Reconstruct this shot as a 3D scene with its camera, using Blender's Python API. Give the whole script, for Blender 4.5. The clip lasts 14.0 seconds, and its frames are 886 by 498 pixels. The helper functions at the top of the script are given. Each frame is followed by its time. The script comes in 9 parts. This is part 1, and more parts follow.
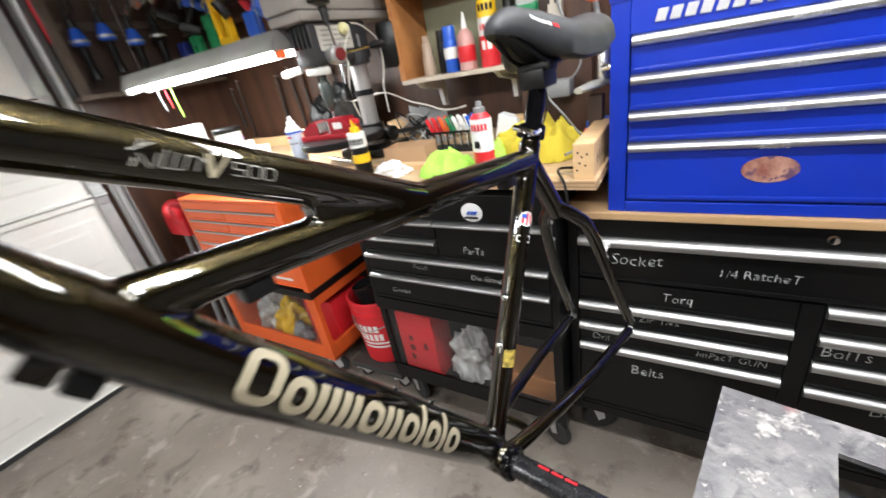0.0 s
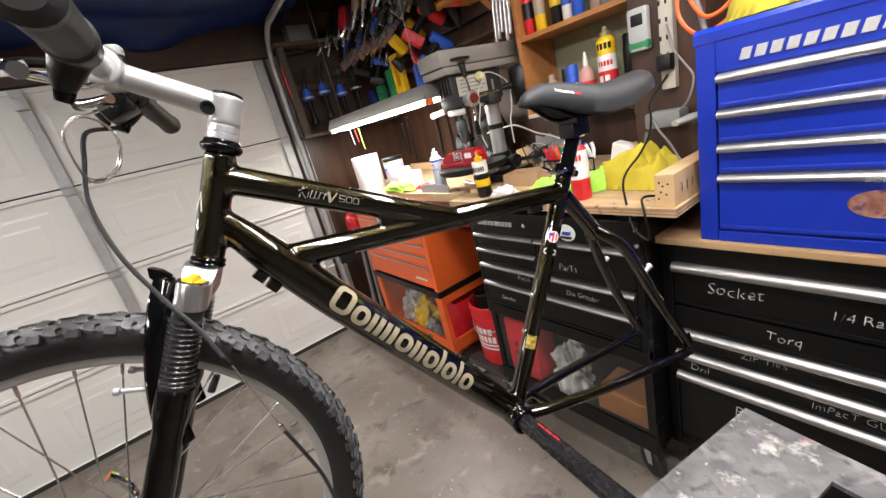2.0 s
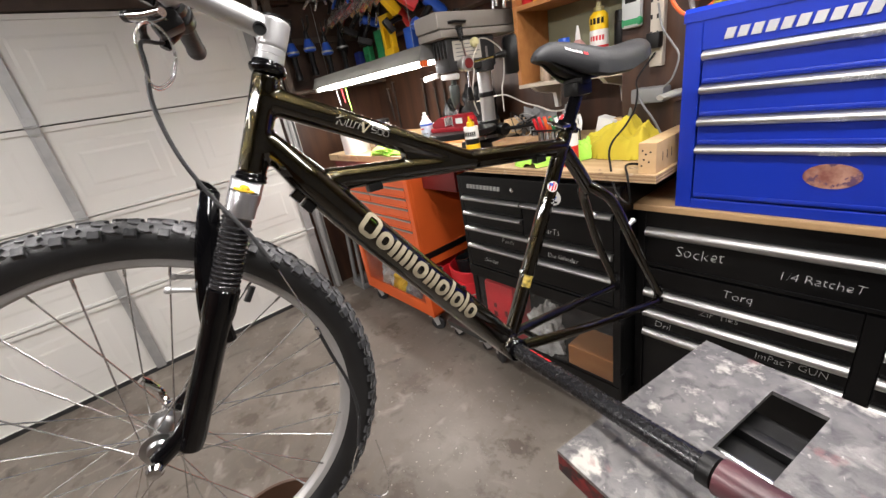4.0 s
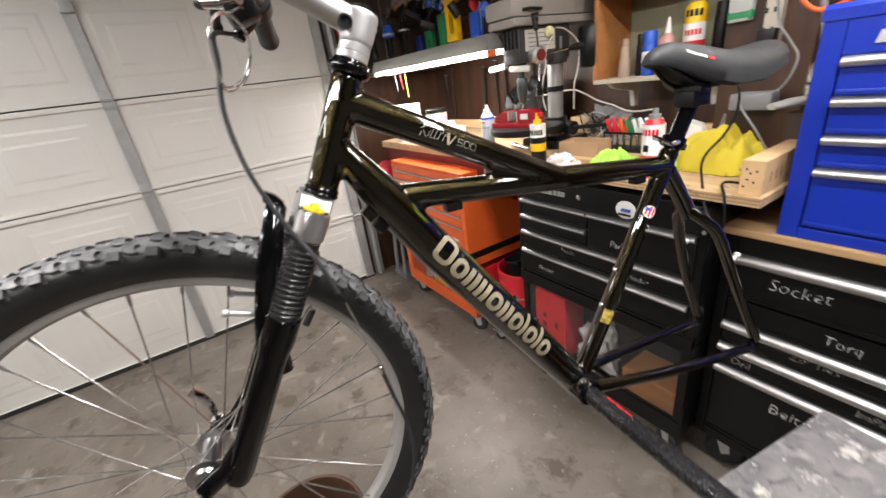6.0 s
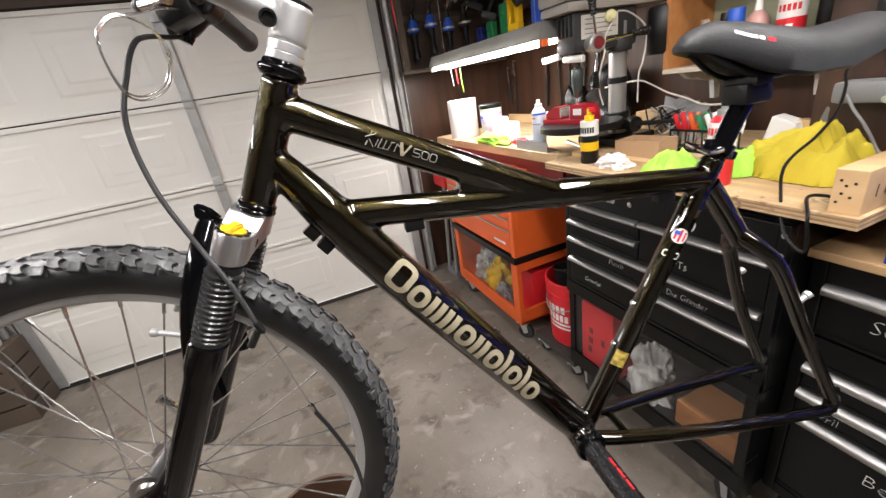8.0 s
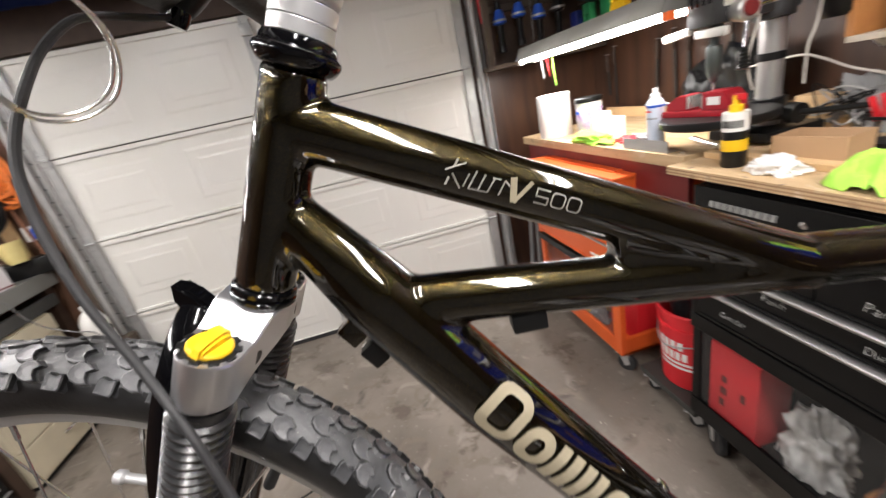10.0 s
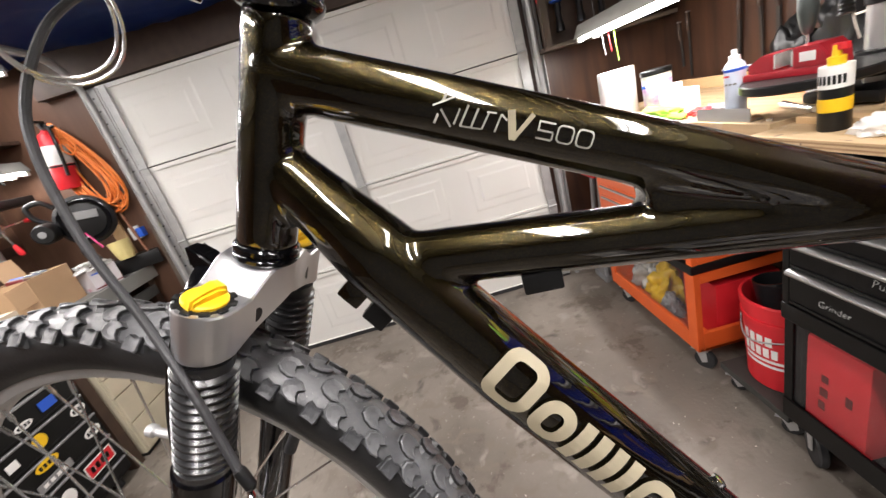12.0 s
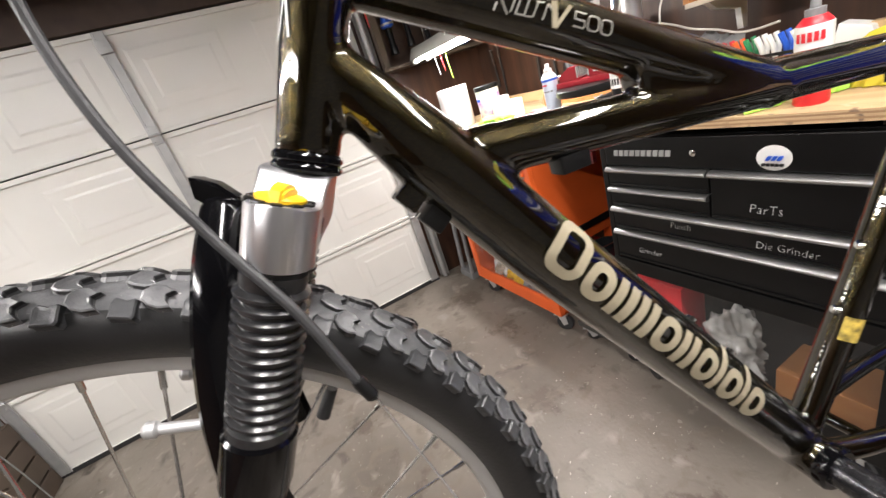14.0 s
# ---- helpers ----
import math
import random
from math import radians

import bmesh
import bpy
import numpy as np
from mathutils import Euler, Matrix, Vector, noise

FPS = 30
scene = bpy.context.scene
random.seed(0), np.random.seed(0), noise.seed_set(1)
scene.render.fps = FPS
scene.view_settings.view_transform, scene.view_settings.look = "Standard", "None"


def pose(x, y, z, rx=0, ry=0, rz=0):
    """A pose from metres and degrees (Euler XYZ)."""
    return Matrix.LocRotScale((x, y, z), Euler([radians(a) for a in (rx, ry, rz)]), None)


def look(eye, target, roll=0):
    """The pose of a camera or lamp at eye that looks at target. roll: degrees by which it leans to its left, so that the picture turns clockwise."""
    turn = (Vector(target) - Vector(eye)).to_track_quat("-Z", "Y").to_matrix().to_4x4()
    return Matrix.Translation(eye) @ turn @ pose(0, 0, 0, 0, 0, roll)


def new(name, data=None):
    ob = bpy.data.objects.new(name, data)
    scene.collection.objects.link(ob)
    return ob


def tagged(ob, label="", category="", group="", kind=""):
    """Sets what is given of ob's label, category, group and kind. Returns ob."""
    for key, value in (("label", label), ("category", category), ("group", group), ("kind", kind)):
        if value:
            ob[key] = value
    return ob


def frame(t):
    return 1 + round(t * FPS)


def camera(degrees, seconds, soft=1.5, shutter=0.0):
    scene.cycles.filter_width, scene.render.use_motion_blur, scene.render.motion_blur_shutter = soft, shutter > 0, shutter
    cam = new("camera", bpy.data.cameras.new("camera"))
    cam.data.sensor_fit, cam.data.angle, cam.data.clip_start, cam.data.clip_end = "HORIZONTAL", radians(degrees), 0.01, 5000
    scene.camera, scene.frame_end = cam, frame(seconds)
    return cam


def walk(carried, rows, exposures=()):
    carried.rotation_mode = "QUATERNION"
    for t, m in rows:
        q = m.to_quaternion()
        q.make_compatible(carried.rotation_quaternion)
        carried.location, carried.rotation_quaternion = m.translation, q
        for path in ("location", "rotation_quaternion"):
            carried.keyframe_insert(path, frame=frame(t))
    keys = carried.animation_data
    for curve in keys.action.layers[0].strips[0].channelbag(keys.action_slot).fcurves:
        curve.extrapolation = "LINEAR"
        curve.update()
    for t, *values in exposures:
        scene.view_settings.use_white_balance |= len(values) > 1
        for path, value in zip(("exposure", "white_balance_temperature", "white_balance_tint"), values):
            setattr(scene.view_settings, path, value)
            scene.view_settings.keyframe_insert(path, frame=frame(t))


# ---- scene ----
cam = camera(96.87, 14.0, soft=1.4, shutter=0.5)
PATH = [
    (0, (0.1568, 0.2418, 1.4234), (-0.8537, 1.7348, 0.5574), -10.79),
    (0.5, (0.2039, 0.1570, 1.4618), (-1.0142, 1.5665, 0.7340), -11.98),
    (1, (0.2955, 0.1658, 1.4794), (-1.1348, 1.3978, 0.8188), -12.55),
    (1.5, (0.3836, 0.1787, 1.4659), (-1.1689, 1.2736, 0.8406), -13.44),
    (2, (0.4401, 0.1910, 1.4543), (-1.1521, 1.2282, 0.8303), -14.30),
    (2.5, (0.4639, 0.1914, 1.4274), (-1.1365, 1.1986, 0.7759), -14.38),
    (3, (0.4701, 0.1629, 1.4238), (-1.0977, 1.2038, 0.7468), -13.23),
    (5.5, (0.3652, -0.0004, 1.4455), (-1.0614, 1.1273, 0.6129), -7.26),
    (6, (0.3385, 0.0891, 1.4609), (-1.2402, 1.0258, 0.6670), -7.96),
    (6.5, (0.3810, 0.2329, 1.4694), (-1.2906, 1.0124, 0.6959), -8.16),
    (7, (0.3971, 0.2655, 1.4614), (-1.3328, 0.9099, 0.6920), -8.34),
    (9.5, (0.1566, 0.2366, 1.4445), (-1.5893, 0.8281, 0.6687), -10.65),
    (10, (0.1150, 0.3037, 1.4454), (-1.7392, 0.5512, 0.7377), -12.83),
    (10.5, (0.0815, 0.3343, 1.4357), (-1.7998, 0.3567, 0.7572), -14.18),
    (11, (0.1065, 0.3390, 1.4167), (-1.7708, 0.2235, 0.7367), -15.70),
    (11.5, (0.1049, 0.3396, 1.4144), (-1.7723, 0.2099, 0.7366), -16.47),
    (12, (0.1087, 0.3353, 1.4052), (-1.7804, 0.2708, 0.7517), -17.03),
    (12.5, (0.1063, 0.3171, 1.4143), (-1.7806, 0.4580, 0.7664), -17.39),
    (13, (0.0788, 0.2376, 1.4109), (-1.7556, 0.6531, 0.7309), -17.80),
    (13.5, (0.0782, 0.1638, 1.3768), (-1.6637, 0.8133, 0.6393), -17.79),
    (14, (0.1073, 0.1827, 1.3706), (-1.6240, 0.8512, 0.6252), -18.52),
]
walk(cam, [(t, look(eye, target, roll)) for t, eye, target, roll in PATH],
     [(0.0, 0.30, 6100, 6.0), (0.6, 0.26, 6350, 3.0), (1.1, 0.08, 6300, 4.0), (1.6, 0.06, 6400, 8.0), (2.5, 0.0, 6500, 11.0), (6.5, 0.04, 6500, 10.0), (9.5, 0.10, 6500, 10.0), (11.0, 0.14, 6500, 11.5), (12.2, 0.24, 6500, 11.5), (13.2, 0.16, 6500, 10.5), (14.0, 0.33, 6500, 10.0)])

# ---- light ----
world = bpy.data.worlds.new("garage_night")
world.use_nodes = True
world.node_tree.nodes["Background"].inputs[0].default_value = (0.6, 0.7, 0.9, 1)
world.node_tree.nodes["Background"].inputs[1].default_value = 0.01
scene.world = world
scene.view_settings.exposure = 0.0
LAMP_WHITE = (1.0, 0.955, 0.935)


def strip_lamp(x, y, z, length, width, watts, turn=0.0, down=(0, 0, -1)):
    """The light of one tube fixture: a long area lamp."""
    data = bpy.data.lights.new("tube_light", "AREA")
    data.shape, data.size, data.size_y, data.energy, data.color = "RECTANGLE", length, width, watts, LAMP_WHITE
    ob = new("tube_light", data)
    ob.matrix_world = Matrix.Translation((x, y, z)) @ Matrix.Rotation(radians(turn), 4, "Z")
    return ob


strip_lamp(-1.70, 1.345, 1.512, 1.16, 0.03, 13)
strip_lamp(0.45, 0.58, 2.355, 1.2, 0.06, 27)
strip_lamp(0.60, 1.36, 2.355, 1.2, 0.06, 12)
strip_lamp(-0.30, -1.05, 2.355, 2.4, 0.06, 48)
strip_lamp(-1.93, -2.15, 1.725, 1.2, 0.05, 8)
strip_lamp(-1.91, -1.92, 2.252, 1.2, 0.05, 6)

# ---- materials ----


def nodes_of(name):
    m = bpy.data.materials.new(name)
    m.use_nodes = True
    return m, m.node_tree.nodes, m.node_tree.links, m.node_tree.nodes["Principled BSDF"]


def surf(name, colour, rough=0.5, metal=0.0, second=None, scale=6.0, mix=0.5, bump=0.0, grain=80.0, coat=0.0, stretch=(1, 1, 1), rvar=0.1,
         spots=None, spot_scale=3.0, spot_low=0.6, piece=0.0, clear=0.0, specks=(), gleam=0.5):
    """A painted, metal, wood or stone surface: two tones mixed by large noise, fine grain, spots of wear, uneven gloss."""
    m, nodes, links, bsdf = nodes_of(name)
    at = nodes.new("ShaderNodeTexCoord")
    mapping = nodes.new("ShaderNodeMapping")
    mapping.inputs["Scale"].default_value = stretch
    links.new(at.outputs["Object"], mapping.inputs["Vector"])
    second = second or tuple(c * 0.75 for c in colour)
    big = nodes.new("ShaderNodeTexNoise")
    big.inputs["Scale"].default_value, big.inputs["Detail"].default_value = scale, 6
    links.new(mapping.outputs[0], big.inputs["Vector"])
    fine = nodes.new("ShaderNodeTexNoise")
    fine.inputs["Scale"].default_value, fine.inputs["Detail"].default_value = grain, 4
    links.new(mapping.outputs[0], fine.inputs["Vector"])
    ramp = nodes.new("ShaderNodeMapRange")
    ramp.inputs["From Min"].default_value, ramp.inputs["From Max"].default_value = 0.35, 0.68
    ramp.inputs["To Max"].default_value = mix
    links.new(big.outputs[0], ramp.inputs["Value"])
    tone = nodes.new("ShaderNodeMix")
    tone.data_type = "RGBA"
    tone.inputs["A"].default_value, tone.inputs["B"].default_value = (*colour, 1), (*second, 1)
    links.new(ramp.outputs[0], tone.inputs["Factor"])
    out = tone.outputs["Result"]
    if spots:
        dot = nodes.new("ShaderNodeTexNoise")
        dot.inputs["Scale"].default_value, dot.inputs["Detail"].default_value, dot.inputs["Roughness"].default_value = spot_scale, 8, 0.65
        links.new(at.outputs["Object"], dot.inputs["Vector"])
        cut = nodes.new("ShaderNodeMapRange")
        cut.inputs["From Min"].default_value, cut.inputs["From Max"].default_value = spot_low, spot_low + 0.06
        links.new(dot.outputs[0], cut.inputs["Value"])
        over = nodes.new("ShaderNodeMix")
        over.data_type = "RGBA"
        over.inputs["B"].default_value = (*spots, 1)
        links.new(cut.outputs[0], over.inputs["Factor"])
        links.new(out, over.inputs["A"])
        out = over.outputs["Result"]
    for speck, size, low, soft in specks:
        dust = nodes.new("ShaderNodeTexNoise")
        dust.inputs["Scale"].default_value, dust.inputs["Detail"].default_value, dust.inputs["Distortion"].default_value = size, 5, 0.6
        links.new(at.outputs["Object"], dust.inputs["Vector"])
        cut = nodes.new("ShaderNodeMapRange")
        cut.inputs["From Min"].default_value, cut.inputs["From Max"].default_value = low, low + soft
        links.new(dust.outputs[0], cut.inputs["Value"])
        over = nodes.new("ShaderNodeMix")
        over.data_type = "RGBA"
        over.inputs["B"].default_value = (*speck, 1)
        links.new(cut.outputs[0], over.inputs["Factor"])
        links.new(out, over.inputs["A"])
        out = over.outputs["Result"]
    if piece:
        info = nodes.new("ShaderNodeObjectInfo")
        shade = nodes.new("ShaderNodeMapRange")
        shade.inputs["To Min"].default_value, shade.inputs["To Max"].default_value = 1 - piece, 1 + piece
        links.new(info.outputs["Random"], shade.inputs["Value"])
        hue = nodes.new("ShaderNodeHueSaturation")
        links.new(shade.outputs[0], hue.inputs["Value"])
        links.new(out, hue.inputs["Color"])
        out = hue.outputs[0]
    links.new(out, bsdf.inputs["Base Color"])
    gloss = nodes.new("ShaderNodeMapRange")
    gloss.inputs["To Min"].default_value, gloss.inputs["To Max"].default_value = max(0.02, rough - rvar), min(1, rough + rvar)
    links.new(big.outputs[0], gloss.inputs["Value"])
    links.new(gloss.outputs[0], bsdf.inputs["Roughness"])
    bsdf.inputs["Metallic"].default_value = metal
    bsdf.inputs["Specular IOR Level"].default_value = gleam
    bsdf.inputs["Coat Weight"].default_value = coat
    bsdf.inputs["Coat Roughness"].default_value = 0.05
    if clear:
        bsdf.inputs["Transmission Weight"].default_value = clear
    if bump:
        b = nodes.new("ShaderNodeBump")
        b.inputs["Strength"].default_value, b.inputs["Distance"].default_value = bump, 0.002
        links.new(fine.outputs[0], b.inputs["Height"])
        links.new(b.outputs[0], bsdf.inputs["Normal"])
    return m


def flake_paint(name, base, flake):
    """Dark candy paint with gold flakes under a clear coat."""
    m, nodes, links, bsdf = nodes_of(name)
    at = nodes.new("ShaderNodeTexCoord")
    cell = nodes.new("ShaderNodeTexVoronoi")
    cell.inputs["Scale"].default_value = 2400
    links.new(at.outputs["Object"], cell.inputs["Vector"])
    spark = nodes.new("ShaderNodeMapRange")
    spark.inputs["From Min"].default_value, spark.inputs["From Max"].default_value = 0.62, 0.98
    part_of = nodes.new("ShaderNodeSeparateColor")
    links.new(cell.outputs["Color"], part_of.inputs[0])
    links.new(part_of.outputs[0], spark.inputs["Value"])
    tone = nodes.new("ShaderNodeMix")
    tone.data_type = "RGBA"
    tone.inputs["A"].default_value, tone.inputs["B"].default_value = (*base, 1), (*flake, 1)
    links.new(spark.outputs[0], tone.inputs["Factor"])
    links.new(tone.outputs["Result"], bsdf.inputs["Base Color"])
    tip = nodes.new("ShaderNodeVectorMath")
    tip.operation = "SUBTRACT"
    tip.inputs[1].default_value = (0.5, 0.5, 0.5)
    links.new(cell.outputs["Color"], tip.inputs[0])
    small = nodes.new("ShaderNodeVectorMath")
    small.operation = "SCALE"
    small.inputs["Scale"].default_value = 0.26
    links.new(tip.outputs[0], small.inputs[0])
    geo = nodes.new("ShaderNodeNewGeometry")
    add = nodes.new("ShaderNodeVectorMath")
    add.operation = "ADD"
    links.new(geo.outputs["Normal"], add.inputs[0])
    links.new(small.outputs[0], add.inputs[1])
    norm = nodes.new("ShaderNodeVectorMath")
    norm.operation = "NORMALIZE"
    links.new(add.outputs[0], norm.inputs[0])
    links.new(norm.outputs[0], bsdf.inputs["Normal"])
    bsdf.inputs["Metallic"].default_value, bsdf.inputs["Roughness"].default_value = 0.95, 0.24
    bsdf.inputs["Coat Weight"].default_value, bsdf.inputs["Coat Roughness"].default_value = 1.0, 0.03
    bsdf.inputs["Coat IOR"].default_value = 1.72
    return m


def glowing(name, colour, strength):
    m, nodes, links, bsdf = nodes_of(name)
    bsdf.inputs["Base Color"].default_value = (0.9, 0.9, 0.9, 1)
    bsdf.inputs["Emission Color"].default_value = (*colour, 1)
    bsdf.inputs["Emission Strength"].default_value = strength
    return m


OLIVE = flake_paint("olive_flake_paint", (0.0040, 0.0034, 0.0020), (0.082, 0.060, 0.017))
GLOSS_BLACK = surf("gloss_black_paint", (0.0025, 0.0025, 0.003), 0.10, coat=0.15, rvar=0.03, gleam=0.35)
SATIN_BLACK = surf("satin_black", (0.006, 0.006, 0.006), 0.38, gleam=0.35, bump=0.1, grain=300)
CHEST_BLACK = surf("black_powder_coat", (0.003, 0.003, 0.0033), 0.34, gleam=0.28, bump=0.10, grain=450, second=(0.007, 0.007, 0.007), rvar=0.06)
RUBBER = surf("black_rubber", (0.018, 0.018, 0.019), 0.55, bump=0.3, grain=260, second=(0.034, 0.034, 0.035), mix=0.6, scale=14)
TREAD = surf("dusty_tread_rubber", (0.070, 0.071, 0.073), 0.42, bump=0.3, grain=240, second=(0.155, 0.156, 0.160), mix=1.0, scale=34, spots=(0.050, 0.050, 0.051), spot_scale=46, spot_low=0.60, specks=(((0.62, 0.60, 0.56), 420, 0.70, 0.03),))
KNOB_TOP = surf("worn_knob_rubber", (0.034, 0.035, 0.037), 0.42, bump=0.25, grain=240, second=(0.065, 0.066, 0.069), mix=1.0, scale=40)
CASING = surf("tyre_casing", (0.010, 0.010, 0.0105), 0.40, gleam=0.45, bump=0.12, grain=300, second=(0.024, 0.024, 0.024), mix=0.7, scale=9)
# same rubber, near-black: shade on the knob flanks is put into the colour
KNOB_SIDE_SHADE = surf("tread_side_rubber", (0.012, 0.012, 0.0125), 0.42, bump=0.2, grain=260, second=(0.020, 0.020, 0.020), mix=0.9, scale=22)
CROWN_SILVER = surf("silver_cast_crown", (0.70, 0.70, 0.72), 0.30, 0.94, bump=0.04, grain=320, second=(0.72, 0.72, 0.72))
REFLECTOR_GREY = surf("grey_lamp_reflector", (0.24, 0.235, 0.225), 0.45, 0.3, second=(0.18, 0.175, 0.165), bump=0.08)
BOOT = surf("boot_rubber", (0.019, 0.019, 0.020), 0.27, gleam=0.7, bump=0.05, grain=300)
ALU = surf("brushed_aluminium", (0.62, 0.62, 0.62), 0.30, 1.0, stretch=(1, 1, 6), grain=160, bump=0.05, rvar=0.08)
CAST_ALU = surf("satin_silver_aluminium", (0.66, 0.66, 0.66), 0.46, 0.70, bump=0.06, grain=350)
RIM_ALU = surf("rim_aluminium", (0.50, 0.49, 0.475), 0.45, 0.45, bump=0.08, grain=220)
CHROME = surf("chrome", (0.80, 0.80, 0.80), 0.10, 1.0, rvar=0.06)
STEEL = surf("spoke_steel", (0.82, 0.82, 0.80), 0.26, 0.92)
HANDLE_METAL = surf("bright_drawer_trim", (0.54, 0.54, 0.53), 0.42, 1.0, stretch=(0.3, 3, 3), grain=120, bump=0.05)
GALV = surf("galvanised_steel", (0.44, 0.44, 0.43), 0.50, 0.5, second=(0.32, 0.32, 0.32), scale=18, bump=0.1)
PLATE = surf("worn_steel_plate", (0.175, 0.168, 0.164), 0.42, 0.2, second=(0.088, 0.086, 0.090), scale=20, mix=1.0, bump=0.35, grain=120, rvar=0.16,
             spots=(0.46, 0.44, 0.40), spot_scale=10, spot_low=0.58, specks=(((0.24, 0.10, 0.10), 13, 0.64, 0.10), ((0.062, 0.061, 0.065), 38, 0.53, 0.16), ((0.25, 0.24, 0.23), 26, 0.54, 0.16), ((0.40, 0.38, 0.36), 75, 0.66, 0.06)))
CONCRETE = surf("stained_concrete", (0.222, 0.194, 0.162), 0.46, second=(0.122, 0.103, 0.084), scale=1.9, mix=1.0, bump=0.45, grain=60, rvar=0.16,
                spots=(0.105, 0.083, 0.064), spot_scale=4.0, spot_low=0.55,
                specks=(((0.160, 0.133, 0.106), 11, 0.53, 0.14), ((0.055, 0.042, 0.033), 6.5, 0.63, 0.14), ((0.265, 0.238, 0.205), 8.5, 0.60, 0.12), ((0.26, 0.235, 0.20), 46, 0.66, 0.04), ((0.50, 0.48, 0.44), 130, 0.735, 0.02)))
DOOR_WHITE = surf("door_enamel", (0.72, 0.71, 0.67), 0.38, second=(0.64, 0.62, 0.57), scale=2.0, bump=0.08, grain=160)
PANEL_WOOD = surf("brown_wall_panel", (0.080, 0.036, 0.019), 0.42, second=(0.030, 0.014, 0.009), scale=3.0, mix=0.9, stretch=(5, 5, 0.5), bump=0.2, grain=50)
DARK_WOOD = surf("dark_beam_wood", (0.055, 0.030, 0.018), 0.6, second=(0.03, 0.017, 0.012), scale=4, stretch=(0.5, 4, 4), bump=0.2)
PLYWOOD = surf("plywood", (0.60, 0.43, 0.245), 0.55, second=(0.42, 0.275, 0.145), scale=3.0, mix=0.9, stretch=(0.8, 7, 7), bump=0.15, grain=60,
               spots=(0.27, 0.17, 0.10), spot_scale=7, spot_low=0.62, specks=(((0.60, 0.47, 0.32), 16, 0.60, 0.08), ((0.20, 0.13, 0.085), 26, 0.66, 0.05)))
SHELF_WOOD = surf("orange_shelf_wood", (0.46, 0.20, 0.065), 0.45, second=(0.33, 0.12, 0.035), scale=4, stretch=(1, 6, 6), bump=0.08)
PINE = surf("pine_offcut", (0.62, 0.42, 0.22), 0.6, second=(0.50, 0.30, 0.14), scale=5, stretch=(1, 6, 6), bump=0.1)
BUTCHER = surf("butcher_block", (0.48, 0.31, 0.16), 0.45, second=(0.36, 0.22, 0.10), scale=4, stretch=(0.7, 8, 8), bump=0.06)
BLUE_PAINT = surf("blue_enamel", (0.003, 0.026, 0.36), 0.36, second=(0.003, 0.020, 0.30), scale=3, bump=0.08, grain=260, coat=0.15)
ORANGE_PAINT = surf("orange_enamel", (0.78, 0.13, 0.025), 0.38, second=(0.62, 0.10, 0.02), scale=4, bump=0.06, grain=200)
RED_PLASTIC = surf("red_plastic", (0.66, 0.02, 0.03), 0.40, second=(0.52, 0.015, 0.02), bump=0.03)
DARK_RED = surf("dark_red_paint", (0.16, 0.012, 0.012), 0.45, second=(0.08, 0.01, 0.01), bump=0.1)
WHITE_PLASTIC = surf("white_plastic", (0.80, 0.79, 0.76), 0.42, second=(0.74, 0.73, 0.70))
PAPER = surf("white_paper", (0.82, 0.81, 0.79), 0.85, second=(0.76, 0.75, 0.72), bump=0.25, grain=90)
YELLOW = surf("yellow_plastic", (0.80, 0.50, 0.01), 0.42, second=(0.70, 0.42, 0.01))
BLUE_PLASTIC = surf("blue_plastic", (0.02, 0.10, 0.55), 0.4)
GREEN_PLASTIC = surf("green_plastic", (0.02, 0.22, 0.08), 0.45)
GREY_PLASTIC = surf("grey_plastic", (0.22, 0.22, 0.22), 0.5)
GOLD_DECAL = surf("gold_decal", (0.49, 0.43, 0.30), 0.35, 0.3, bump=0.0)
SILVER_DECAL = surf("silver_decal", (0.45, 0.43, 0.38), 0.35, 0.4)
CHALK = surf("white_paint_marker", (0.78, 0.78, 0.76), 0.7, bump=0.1, grain=400)
YELLOW_CLOTH = surf("yellow_cloth", (0.50, 0.41, 0.030), 0.9, second=(0.42, 0.32, 0.02), scale=9, bump=0.5, grain=220)
LIME_CLOTH = surf("lime_cloth", (0.42, 0.80, 0.10), 0.9, second=(0.32, 0.66, 0.08), scale=9, bump=0.5, grain=220)
CARDBOARD = surf("cardboard", (0.46, 0.30, 0.17), 0.8, second=(0.38, 0.24, 0.13), scale=5, bump=0.1)
TARP = surf("blue_tarp", (0.018, 0.050, 0.24), 0.36, second=(0.012, 0.034, 0.16), scale=5, bump=0.5, grain=14)
CEILING_DARK = surf("dark_ceiling_board", (0.035, 0.025, 0.02), 0.7, second=(0.02, 0.015, 0.012), scale=2, bump=0.2)
SOUTH_WALL = surf("dim_wall_board", (0.105, 0.052, 0.030), 0.55, second=(0.065, 0.030, 0.017), scale=3, stretch=(6, 6, 0.7), bump=0.2)
PLAIN_WALL = surf("plain_wall_board", (0.20, 0.19, 0.18), 0.6, second=(0.15, 0.14, 0.13), scale=1.5, bump=0.1)
CREAM = surf("cream_enamel", (0.58, 0.52, 0.38), 0.4)
ORANGE_CORD = surf("orange_cord", (0.75, 0.20, 0.03), 0.5)
BROWN_LINING = surf("brown_bin_lining", (0.09, 0.045, 0.025), 0.6)
GLOW = glowing("lit_tube", (1.0, 0.97, 0.92), 22.0)
GLOW_BARE = glowing("lit_ceiling_tube", (1.0, 0.955, 0.935), 60.0)
CARBON = surf("carbon_weave", (0.008, 0.008, 0.009), 0.26, gleam=0.4, second=(0.014, 0.014, 0.0155), scale=160, mix=1.0, bump=0.05, grain=420, coat=0.2)


